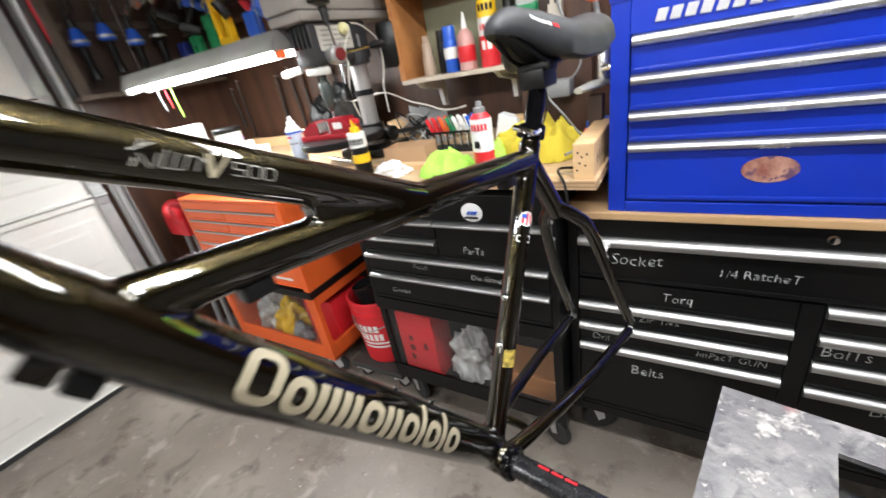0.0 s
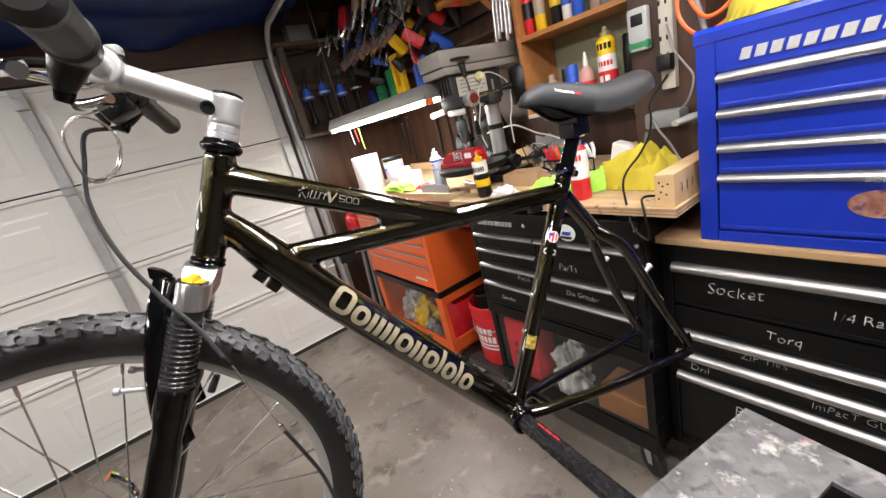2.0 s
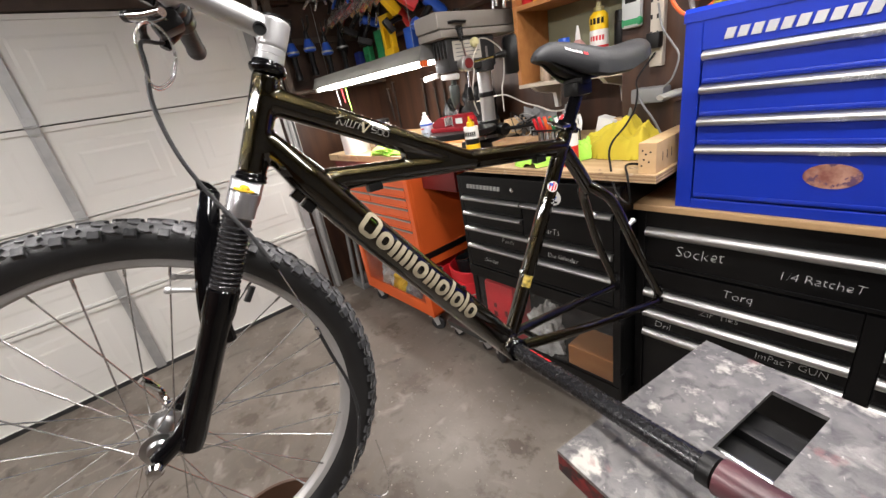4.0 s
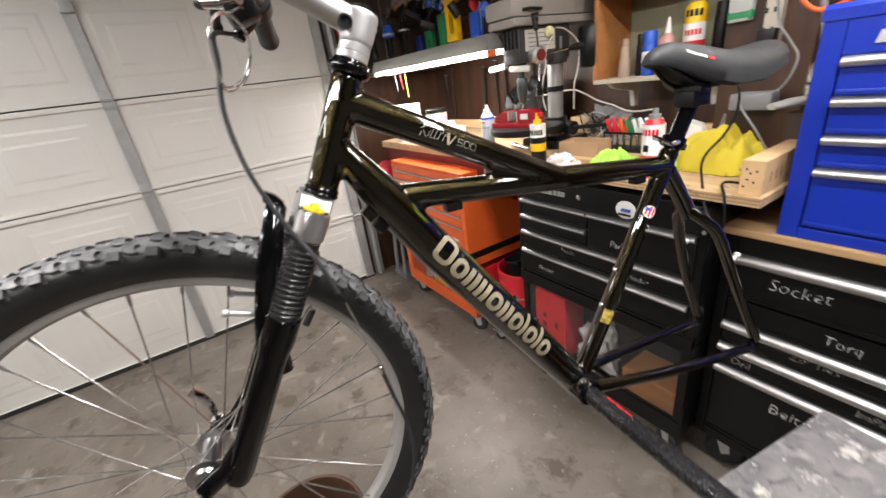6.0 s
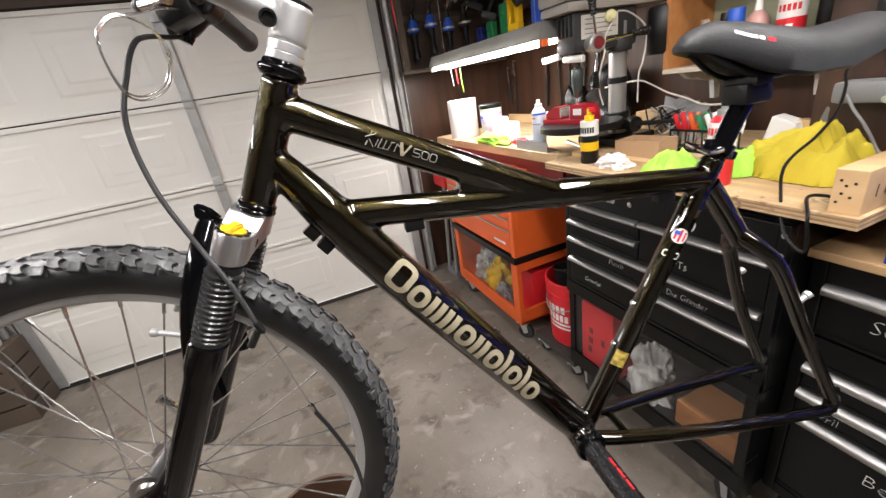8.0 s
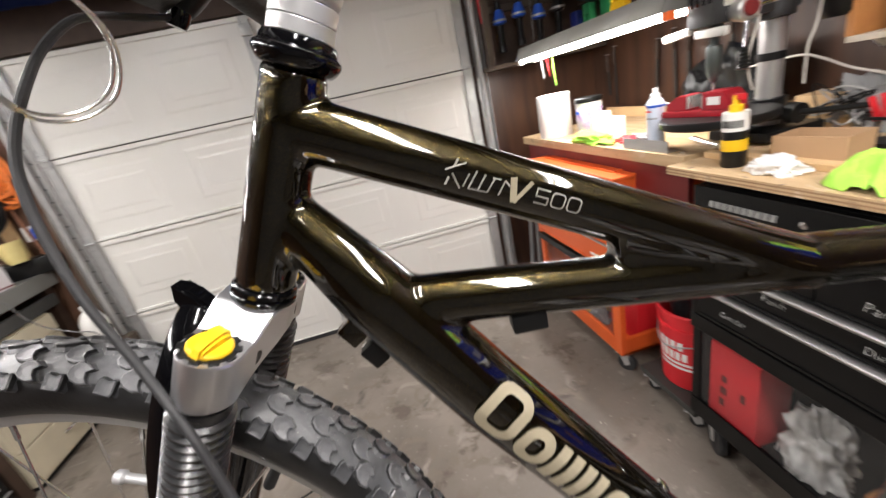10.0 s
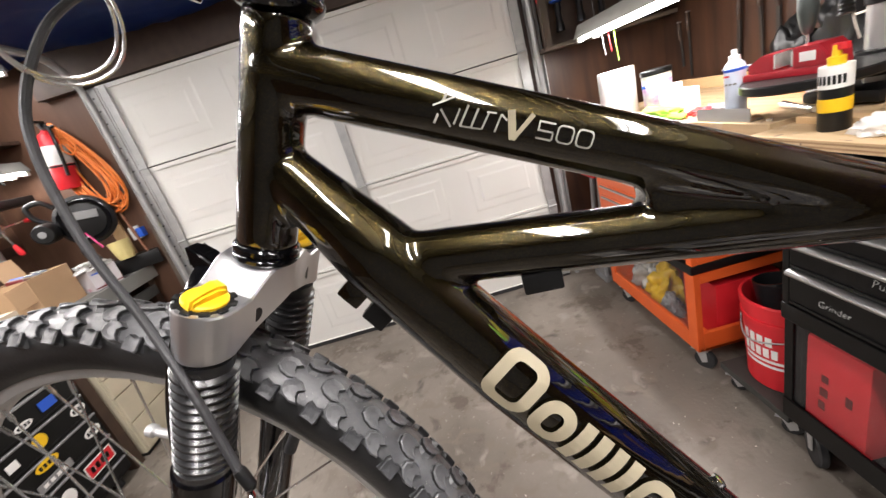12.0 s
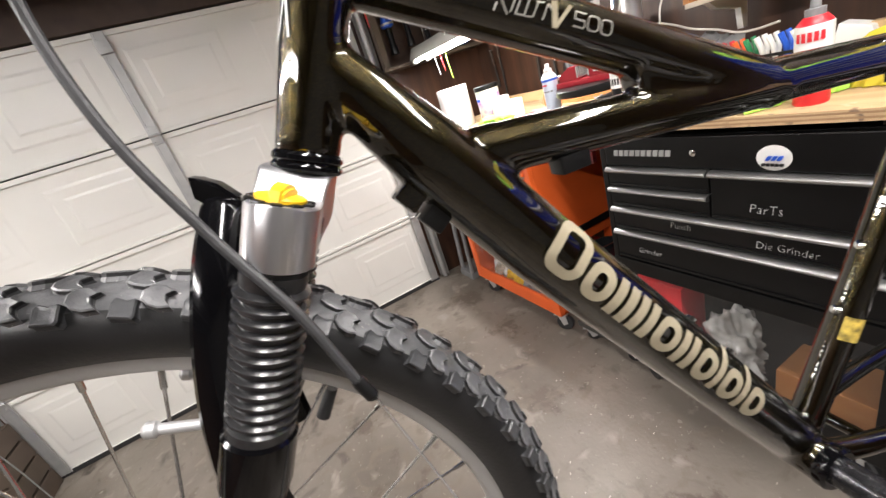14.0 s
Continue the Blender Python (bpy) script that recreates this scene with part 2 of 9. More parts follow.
def hazy(name, colour, alpha, rough=0.25):
    """Scuffed clear plastic."""
    m = surf(name, colour, rough, second=tuple(0.7 * c for c in colour), scale=12, mix=0.8)
    m.node_tree.nodes["Principled BSDF"].inputs["Alpha"].default_value = alpha
    return m


# ---- mesh helpers ----


def thing(name, m, label, category, group="", kind=""):
    ob = new(name)
    ob.empty_display_size = 0.05
    ob.matrix_world = m
    return tagged(ob, label, category, group, kind)


def part(name, bm, material, parent=None, label="", smooth=35):
    me = bpy.data.meshes.new(name)
    bmesh.ops.recalc_face_normals(bm, faces=bm.faces)
    bm.to_mesh(me)
    bm.free()
    me.materials.append(material)
    if smooth:
        me.shade_smooth()
        me.set_sharp_from_angle(angle=radians(smooth))
    ob = new(name, me)
    if parent:
        ob.parent = parent
    if label:
        ob["label"] = label
    return ob


def again(ob, parent, m):
    """One more part on the mesh of ob."""
    o = new(ob.name.split(".")[0], ob.data)
    o.parent = parent
    o.matrix_basis = m
    if "label" in ob:
        o["label"] = ob["label"]
    return o


def box(bm, x0, x1, y0, y1, z0, z1, bevel=0.0, m=None, seg=2):
    made = bmesh.ops.create_cube(bm, size=1.0)["verts"]
    t = Matrix.Translation(((x0 + x1) / 2, (y0 + y1) / 2, (z0 + z1) / 2)) @ Matrix.Diagonal((x1 - x0, y1 - y0, z1 - z0, 1))
    bmesh.ops.transform(bm, matrix=(m @ t) if m else t, verts=made)
    if bevel:
        edges = list({e for v in made for e in v.link_edges})
        bmesh.ops.bevel(bm, geom=edges, offset=bevel, segments=seg, affect="EDGES", profile=0.6)
    return bm


def boxed(*args, **more):
    return box(bmesh.new(), *args, **more)


def ring_frame(d):
    d = d.normalized()
    a = Vector((0, 0, 1)) if abs(d.z) < 0.9 else Vector((0, 1, 0))
    x = (a - d * a.dot(d)).normalized()
    return x, d.cross(x)


def tube(bm, pts, r, seg=14, closed=False, cap=True, flat=None, side=None):
    """A swept tube through pts; r: one radius or one for each point. flat: half-axis across `side`, in parts of r."""
    pts = [Vector(p) for p in pts]
    n = len(pts)
    radii = r if isinstance(r, (list, tuple)) else [r] * n
    rings, x = [], None
    for i, p in enumerate(pts):
        if closed:
            d = (pts[(i + 1) % n] - pts[i - 1]).normalized()
        else:
            d = (pts[min(i + 1, n - 1)] - pts[max(i - 1, 0)]).normalized()
        if side is not None:
            x = (Vector(side) - d * Vector(side).dot(d)).normalized()
        elif x is None:
            x = ring_frame(d)[0]
        else:
            x = (x - d * x.dot(d)).normalized()
        y = d.cross(x)
        k = flat if flat else 1.0
        rings.append([bm.verts.new(p + radii[i] * (k * math.cos(a) * x + math.sin(a) * y)) for a in (2 * math.pi * j / seg for j in range(seg))])
    for i in range(n if closed else n - 1):
        a, b = rings[i], rings[(i + 1) % n]
        for j in range(seg):
            bm.faces.new((a[j], a[(j + 1) % seg], b[(j + 1) % seg], b[j]))
    if cap and not closed:
        bm.faces.new(rings[0][::-1])
        bm.faces.new(rings[-1])
    return bm


def tubed(pts, r, **more):
    return tube(bmesh.new(), pts, r, **more)


def smooth_path(pts, steps=8):
    """A Catmull-Rom curve through pts."""
    p = [Vector(q) for q in pts]
    p = [p[0] * 2 - p[1]] + p + [p[-1] * 2 - p[-2]]
    out = []
    for i in range(1, len(p) - 2):
        a, b, c, d = p[i - 1:i + 3]
        for k in range(steps):
            t = k / steps
            out.append(0.5 * (2 * b + (c - a) * t + (2 * a - 5 * b + 4 * c - d) * t * t + (3 * b - a - 3 * c + d) * t ** 3))
    return out + [p[-2]]


def lathe(bm, profile, seg=24, m=None):
    """A turned shape about z from (radius, height) pairs."""
    m = m or Matrix()
    rings = []
    for r, z in profile:
        if r < 1e-5:
            rings.append([bm.verts.new(m @ Vector((0, 0, z)))])
        else:
            rings.append([bm.verts.new(m @ Vector((r * math.cos(a), r * math.sin(a), z))) for a in (2 * math.pi * j / seg for j in range(seg))])
    for a, b in zip(rings, rings[1:]):
        for j in range(seg):
            k = (j + 1) % seg
            if len(a) == 1 and len(b) == 1:
                continue
            if len(a) == 1:
                bm.faces.new((a[0], b[j], b[k]))
            elif len(b) == 1:
                bm.faces.new((a[j], a[k], b[0]))
            else:
                bm.faces.new((a[j], a[k], b[k], b[j]))
    for ring, flip in ((rings[0], True), (rings[-1], False)):
        if len(ring) > 2:
            bm.faces.new(ring[::-1] if flip else ring)
    return bm


def turned(profile, seg=24, m=None):
    return lathe(bmesh.new(), profile, seg, m)


def prism(bm, outline, y0, y1, m=None, bevel=0.0):
    """An outline of (x, z) pairs pushed through from y0 to y1."""
    a = [bm.verts.new((x, y0, z)) for x, z in outline]
    b = [bm.verts.new((x, y1, z)) for x, z in outline]
    n = len(a)
    faces = [bm.faces.new(a), bm.faces.new(b[::-1])] + [bm.faces.new((a[i], b[i], b[(i + 1) % n], a[(i + 1) % n])) for i in range(n)]
    if bevel:
        edges = list({e for f in faces[:2] for e in f.edges})
        bmesh.ops.bevel(bm, geom=edges, offset=bevel, segments=2, affect="EDGES")
    if m:
        bmesh.ops.transform(bm, matrix=m, verts=bm.verts)
    return bm


def along(a, b):
    """A pose at a whose z points to b."""
    a, b = Vector(a), Vector(b)
    return Matrix.Translation(a) @ (b - a).to_track_quat("Z", "Y").to_matrix().to_4x4()


def written(body, size, parent, material, m, label="", squeeze=1.0):
    """Words as a thin raised mesh."""
    curve = bpy.data.curves.new("lettering", "FONT")
    curve.body, curve.size, curve.extrude, curve.offset, curve.resolution_u = body, size, 0.0004, -0.030 * size, 2
    curve.shear = 0.12
    temp = bpy.data.objects.new("lettering", curve)
    scene.collection.objects.link(temp)
    bpy.context.view_layer.update()
    me = bpy.data.meshes.new_from_object(temp.evaluated_get(bpy.context.evaluated_depsgraph_get()))
    bpy.data.objects.remove(temp)
    me.materials.clear()
    me.materials.append(material)
    for v in me.vertices:
        p = v.co / size
        v.co.y += size * (0.10 * noise.noise(Vector((p.x * 0.9, 0.3, len(body)))) + 0.03 * noise.noise(Vector((p.x * 3.1, p.y * 3.1, 2.0))))
        v.co.x += size * 0.06 * noise.noise(Vector((p.x * 1.7, p.y * 2.3, 7.0 + len(body))))
    me.name = "lettering"
    ob = new("lettering", me)
    ob.parent = parent
    ob.matrix_basis = m @ Matrix.Diagonal((squeeze, 1, 1, 1))
    if label:
        ob["label"] = label
    return ob


FACE_SOUTH = Matrix.Rotation(radians(90), 4, "X")  # lettering that faces -y

# ---- the room ----


def structure(name, bm, material, label, smooth=0):
    return tagged(part(name, bm, material, None, "", smooth), label, name.split("_")[0], "", "structure")


WEST, NORTH, SOUTH, EAST, TOP = -2.62, 2.00, -2.50, 3.0, 2.42
DOOR0, DOOR1, DOOR_TOP = -1.482, 1.108, 2.105

structure("floor", boxed(WEST - 0.4, EAST + 0.1, SOUTH - 0.1, NORTH + 0.1, -0.1, 0.0), CONCRETE, "stained grey-brown concrete garage floor")
structure("ceiling", boxed(WEST - 0.1, EAST + 0.1, SOUTH - 0.1, NORTH + 0.1, TOP, TOP + 0.1), CEILING_DARK, "dark unfinished garage ceiling")
structure("wall_north", boxed(WEST - 0.1, EAST + 0.1, NORTH, NORTH + 0.1, 0, TOP), PANEL_WOOD, "dark brown panelled wall behind the workbench")
structure("wall_south", boxed(WEST - 0.1, EAST + 0.1, SOUTH - 0.1, SOUTH, 0, TOP), SOUTH_WALL, "dim brown board wall behind the far bench")
structure("wall_east", boxed(EAST, EAST + 0.1, SOUTH, NORTH, 0, TOP), PLAIN_WALL, "plain grey board wall closing the garage")
structure("wall_west", boxed(WEST - 0.1, WEST, DOOR1, NORTH, 0, TOP), PANEL_WOOD, "brown wall between the garage door and the corner")
structure("wall_west_far", boxed(WEST - 0.1, WEST, SOUTH, DOOR0, 0, TOP), SOUTH_WALL, "dim brown board wall beyond the garage door")
structure("header_beam", boxed(WEST - 0.1, WEST + 0.06, DOOR0 - 0.35, DOOR1 + 0.3, DOOR_TOP, TOP, 0.004), DARK_WOOD, "dark wooden beam over the garage door")
bm = bmesh.new()
for k in range(9):
    y = SOUTH + 0.3 + k * 0.55
    box(bm, WEST, EAST, y, y + 0.04, TOP - 0.05, TOP, 0.002)
structure("ceiling_joists", bm, DARK_WOOD, "dark wooden ceiling joists")

# the blue tarp slung under the ceiling by the door
bm = bmesh.new()
nx, ny = 26, 44
grid = []
for i in range(nx):
    row = []
    for j in range(ny):
        x = WEST + 0.02 + 1.15 * i / (nx - 1)
        y = -2.2 + 3.5 * j / (ny - 1)
        sag = 0.05 * noise.noise(Vector((x * 3, y * 2.2, 1.0))) + 0.02 * noise.noise(Vector((x * 11, y * 9, 4.0)))
        droop = 0.11 * max(0.0, 1 - abs(x - WEST - 0.08) / 0.2) * math.exp(-((y - 0.56) / 0.28) ** 2)
        row.append(bm.verts.new((x, y, TOP - 0.115 + sag - droop)))
    grid.append(row)
for i in range(nx - 1):
    for j in range(ny - 1):
        bm.faces.new((grid[i][j], grid[i + 1][j], grid[i + 1][j + 1], grid[i][j + 1]))
bmesh.ops.solidify(bm, geom=bm.faces[:], thickness=0.003)
tarp = thing("tarp", Matrix(), "creased dark blue tarp slung under the ceiling", "tarp")
part("sheet", bm, TARP, tarp)
EDGE = WEST + 1.17
part("hem", tubed([(EDGE, -2.2 + 3.5 * j / 43, TOP - 0.115 + 0.05 * noise.noise(Vector((EDGE * 3, (-2.2 + 3.5 * j / 43) * 2.2, 1.0))) + 0.02 * noise.noise(Vector((EDGE * 11, (-2.2 + 3.5 * j / 43) * 9, 4.0)))) for j in range(44)], 0.007, seg=8), TARP, tarp)
for j in range(5):
    y = -2.0 + 0.75 * j
    z = TOP - 0.115 + 0.05 * noise.noise(Vector((EDGE * 3, y * 2.2, 1.0))) + 0.02 * noise.noise(Vector((EDGE * 11, y * 9, 4.0)))
    part("tie_cord", tubed([(EDGE - 0.01, y, z), (EDGE + 0.01, y + 0.01, TOP - 0.01)], 0.003, seg=6), WHITE_PLASTIC, tarp, "thin tie cord")

# the sectional door


def raised(bm, x0, x1, y0, y1, z0, z1, slope):
    """A low pressed panel with sloping sides, proud towards +x."""
    lo = [bm.verts.new((x0, y, z)) for y, z in ((y0, z0), (y1, z0), (y1, z1), (y0, z1))]
    hi = [bm.verts.new((x1, y, z)) for y, z in ((y0 + slope, z0 + slope), (y1 - slope, z0 + slope), (y1 - slope, z1 - slope), (y0 + slope, z1 - slope))]
    bm.faces.new(hi)
    for i in range(4):
        bm.faces.new((lo[i], lo[(i + 1) % 4], hi[(i + 1) % 4], hi[i]))


door = thing("garage_door", pose(WEST + 0.045, 0, 0), "white sectional garage door with embossed panels, closed", "garage door", "", "structure")
JOINTS = (0.012, 0.562, 1.071, 1.580, DOOR_TOP)
for k in range(4):
    z0, SECTION = JOINTS[k], JOINTS[k + 1] - JOINTS[k]
    bm = boxed(-0.045, -0.012, DOOR0, DOOR1, z0, z0 + SECTION - 0.006, 0.003)
    # rolled ribs along the joint
    box(bm, -0.012, 0.004, DOOR0, DOOR1, z0, z0 + 0.018, 0.003)
    box(bm, -0.012, 0.001, DOOR0, DOOR1, z0 + SECTION - 0.034, z0 + SECTION - 0.008, 0.003)
    for n in range(4):
        wide = (DOOR1 - DOOR0) / 4
        a, b = DOOR0 + n * wide + 0.09, DOOR0 + (n + 1) * wide - 0.09
        raised(bm, -0.0121, -0.0096, a, b, z0 + 0.10, z0 + SECTION - 0.10, 0.016)
        raised(bm, -0.0097, -0.0074, a + 0.062, b - 0.062, z0 + 0.160, z0 + SECTION - 0.160, 0.014)
    part("door_section", bm, DOOR_WHITE, door, smooth=0)
bm = boxed(-0.03, 0.009, DOOR0, DOOR1, 0.0, 0.0118, 0.003)
box(bm, 0.0045, 0.009, DOOR0 + 0.07, DOOR1 - 0.07, 0.010, 0.030, 0.002)
part("bottom_seal", bm, RUBBER, door, "black rubber bottom seal")
for k in range(4):
    for y, w in ((DOOR0 + 0.035, 0.06), (-0.158, 0.055), (DOOR1 - 0.035, 0.06)):
        z0, SECTION = JOINTS[k], JOINTS[k + 1] - JOINTS[k]
        bm = boxed(0.004, 0.010, y - w / 2, y + w / 2, z0 + 0.004, z0 + SECTION - 0.01, 0.002)
        box(bm, 0.010, 0.014, y - w / 2, y - w / 2 + 0.012, z0 + 0.01, z0 + SECTION - 0.02)
        stile = part("stile", bm, GALV, door, smooth=0)
        if k:
            bm = boxed(0.011, 0.016, y - 0.028, y + 0.028, z0 - 0.05, z0 + 0.045, 0.002)
            tube(bm, [(0.018, y - 0.03, z0 - 0.002), (0.018, y + 0.03, z0 - 0.002)], 0.007, seg=10)
            for dy in (-0.016, 0.016):
                for dz in (-0.036, 0.03):
                    tube(bm, [(0.014, y + dy, z0 + dz), (0.021, y + dy, z0 + dz)], 0.005, seg=6)
            part("hinge", bm, GALV, stile)
bm = boxed(0.011, 0.03, -0.19, -0.126, 1.99, 2.05, 0.004)
part("top_bracket", bm, GALV, door)

for y, sgn, nm in ((DOOR1 + 0.045, 1, "door_track_north"), (DOOR0 - 0.045, -1, "door_track_south")):
    track = thing(nm, pose(WEST, 0, 0), "grey perforated steel garage door track", "door track", "", "structure")
    path = [(0.085, y, 0.02), (0.085, y, 2.0)] + [(0.085 + 0.26 * (1 - math.cos(a)), y, 2.0 + 0.26 * math.sin(a)) for a in (0.2, 0.5, 0.8, 1.1, 1.35)]
    path.append((0.62, y, 2.27))
    path.append((2.6, y, 2.29))
    part("rail", tubed(path, 0.022, seg=8, side=(0, 1, 0), flat=0.8), GALV, track)
    bm = boxed(0.004, 0.008, y - 0.03 + sgn * 0.02, y + 0.03 + sgn * 0.02, 0.0, 2.12)
    box(bm, 0.008, 0.055, y - 0.004 + sgn * 0.05, y + sgn * 0.05, 0.0, 2.12)
    angle = part("angle_iron", bm, GALV, track, smooth=0)
    for k in range(26):
        z = 0.12 + k * 0.077
        bm = turned([(0.006, 0), (0.006, 0.0015)], 8, along((0.0085, y + sgn * 0.02, z), (1, y + sgn * 0.02, z)))
        part("slot", bm, SATIN_BLACK, angle)

# ---- the bicycle ----
from mathutils.bvhtree import BVHTree
# Its own axes: x ahead, y to its left, z up.
BIKE = Matrix(((-0.16863, 0.98373, -0.06193, -0.05316), (-0.98568, -0.16830, 0.01060, 0.57699), (0.00000, 0.06283, 0.99802, 0.88466), (0, 0, 0, 1)))
bike = thing("bicycle", BIKE, "dark olive metallic mountain bike without rear wheel, propped on bar", "bicycle")
AXIS = Vector((-0.450, 0, 0.893)).normalized()
LOW, HIGH = Vector((0.3725, 0, 0.4680)), Vector((0.3075, 0, 0.5970))
AXLE = Vector((0.605, 0, 0.141))
FORK_DIR = Vector((0.488, 0, -0.873)).normalized()
BB = Vector((0.004, 0, 0.010))
# the fork and wheel sit turned a little to the right
n_wheel = Vector((0.05, 0.997, -0.028)).normalized()
FORK = Matrix.Translation(LOW + Vector((0, -0.004, 0))) @ Vector((0, 1, 0)).rotation_difference(n_wheel).to_matrix().to_4x4() @ Matrix.Translation(-LOW)


def weld(bm, ops=14, voxel=0.0024):
    """Joins tubes into one skin with soft weld fillets."""
    me = bpy.data.meshes.new("raw")
    bm.to_mesh(me)
    bm.free()
    temp = bpy.data.objects.new("raw", me)
    scene.collection.objects.link(temp)
    skin = temp.modifiers.new("skin", "REMESH")
    skin.mode, skin.voxel_size = "VOXEL", voxel
    soft = temp.modifiers.new("soft", "SMOOTH")
    soft.factor, soft.iterations = 0.5, ops
    bpy.context.view_layer.update()
    done = bpy.data.meshes.new_from_object(temp.evaluated_get(bpy.context.evaluated_depsgraph_get()))
    bpy.data.objects.remove(temp)
    out = bmesh.new()
    out.from_mesh(done)
    return out


bm = tubed([LOW + AXIS * 0.004, HIGH - AXIS * 0.004], 0.0190, seg=32)
tube(bm, [(0.328, 0, 0.5675), (0.206, 0, 0.5052), (0.050, 0, 0.4256), (0.004, 0, 0.4035)], [0.0195, 0.0190, 0.0188, 0.0182], seg=28)
tube(bm, [(0.018, 0, 0.4095), (-0.115, 0, 0.3945), (-0.224, 0, 0.3825)], [0.0185, 0.0178, 0.0172], seg=28)
tube(bm, [(0.292, 0, 0.4405), (0.195, 0, 0.4292), (0.02, 0, 0.4085)], [0.0180, 0.0180, 0.0180], seg=28)
tube(bm, [(0.345, 0, 0.5207), (0.300, 0, 0.4493), (0.240, 0, 0.3565), (0.140, 0, 0.2138), (0.050, 0, 0.0834), (0.008, 0, 0.0225)], [0.0165, 0.0266, 0.0284, 0.0288, 0.0284, 0.0262], seg=32)
prism(bm, [(0.142, 0.462), (0.138, 0.434), (0.02, 0.395), (0.0, 0.41), (0.04, 0.428)], -0.012, 0.012)
tube(bm, [BB + Vector((0, -0.036, 0)), BB + Vector((0, 0.036, 0))], 0.0235, seg=28)
tube(bm, [(-0.006, 0, 0.004), (-0.2224, 0, 0.390), (-0.2325, 0, 0.408)], 0.0160, seg=24)
frame_part = part("frame", weld(bm), OLIVE, bike, "olive-black metal flake frame with smoothed welds", smooth=60)

# rear triangle
bm = tubed(smooth_path([(-0.226, 0, 0.372), (-0.262, 0, 0.318), (-0.290, 0, 0.272)]), 0.0155, seg=18)
part("wishbone", bm, OLIVE, bike)
for s in (1, -1):
    pts = smooth_path([(-0.283, 0.004 * s, 0.284), (-0.300, 0.026 * s, 0.262), (-0.322, 0.042 * s, 0.226), (-0.372, 0.056 * s, 0.100), (-0.438, 0.066 * s, -0.038)])
    part("seat_stay", tubed(pts, [0.0125 - 0.003 * k / len(pts) for k in range(len(pts))], seg=14), OLIVE, bike)
    pts = smooth_path([(-0.008, 0.022 * s, 0.004), (-0.075, 0.034 * s, -0.008), (-0.22, 0.052 * s, -0.030), (-0.428, 0.066 * s, -0.056)])
    part("chain_stay", tubed(pts, [0.0125 - 0.003 * k / len(pts) for k in range(len(pts))], seg=14), OLIVE, bike)
    bm = prism(bmesh.new(), [(-0.418, -0.064), (-0.452, -0.072), (-0.458, -0.058), (-0.444, -0.052), (-0.456, -0.040), (-0.450, -0.016), (-0.430, -0.018), (-0.424, -0.042)],
               0.063 * s - 0.003, 0.063 * s + 0.003, bevel=0.001)
    part("dropout", bm, GLOSS_BLACK, bike)
    bm = turned([(0.007, 0), (0.007, 0.004), (0.0045, 0.006), (0.0045, 0.022), (0.0062, 0.024), (0.0062, 0.030), (0.003, 0.031)], 14,
                along((-0.341, 0.052 * s, 0.166), (-0.360, 0.054 * s, 0.178)))
    part("brake_post", bm, CAST_ALU, bike, "bright brake post")
bm = tubed([(-0.072, -0.034, -0.010), (-0.072, 0.034, -0.010)], 0.007, seg=12)
part("stay_bridge", bm, OLIVE, bike)

# cable stops, bottle bosses and clips
for p, mat in (((0.3195, 0.0, 0.4290), OLIVE), ((0.3085, 0.0, 0.4100), SATIN_BLACK)):
    q = Matrix.Translation(p) @ Matrix.Rotation(radians(-57.0), 4, "Y")
    bm = boxed(-0.0085, 0.0085, -0.0105, 0.0105, -0.0095, 0.006, 0.002, m=q)
    stop = part("cable_stop", bm, mat, bike)
    part("slot", boxed(-0.0088, 0.0088, -0.0025, 0.0025, -0.0100, -0.005, 0.0008, m=q), CHROME, stop)
for u, w in ((0.203, 0.4125), (-0.150, 0.374)):
    bm = boxed(-0.012, 0.012, -0.009, 0.009, -0.009, 0.004, 0.002, m=Matrix.Translation((u, 0.003, w)))
    part("cable_guide", bm, SATIN_BLACK, bike)
for t in (0.36, 0.52):
    p = Vector((-0.006 - 0.2164 * t, 0, 0.004 + 0.386 * t)) + Vector((0.0165, 0, 0.0095)) * 0.86
    part("bottle_boss", turned([(0.005, 0), (0.005, 0.003), (0.0025, 0.004), (0.0, 0.004)], 12, along(p, p + Vector((0.866, 0, 0.5)))), CHROME, bike)
for t in (0.28, 0.40):
    p = Vector((0.008 + 0.33 * t, 0, 0.0225 + 0.478 * t)) + Vector((-0.823, 0, 0.568)) * 0.0285
    part("bottle_boss", turned([(0.005, 0), (0.005, 0.003), (0.0025, 0.004), (0.0, 0.004)], 12, along(p, p + Vector((-0.8, 0, 0.6)))), CHROME, bike)

# headset
for p, d, r in ((HIGH, AXIS, 0.0228), (LOW, -AXIS, 0.0204)):
    prof = [(0.0190, -0.0050), (0.0205, -0.0045), (0.0228, -0.0020), (0.0243, 0.0008), (0.0247, 0.0030), (0.0240, 0.0052), (0.0216, 0.0068), (0.0212, 0.0095), (0.0202, 0.0118), (0.016, 0.013)]
    if p is LOW:
        prof = [(0.0190, -0.0065), (r - 0.0012, -0.0060), (r, -0.0048), (r, -0.0020), (r - 0.0010, -0.0008), (r - 0.0008, 0.0002), (r + 0.0002, 0.0012), (r + 0.0002, 0.0032), (r - 0.001, 0.0048), (0.016, 0.0050)]
    part("headset_cup", turned(prof, 36, along(p, p + d)), GLOSS_BLACK, bike, "gloss black headset cup")
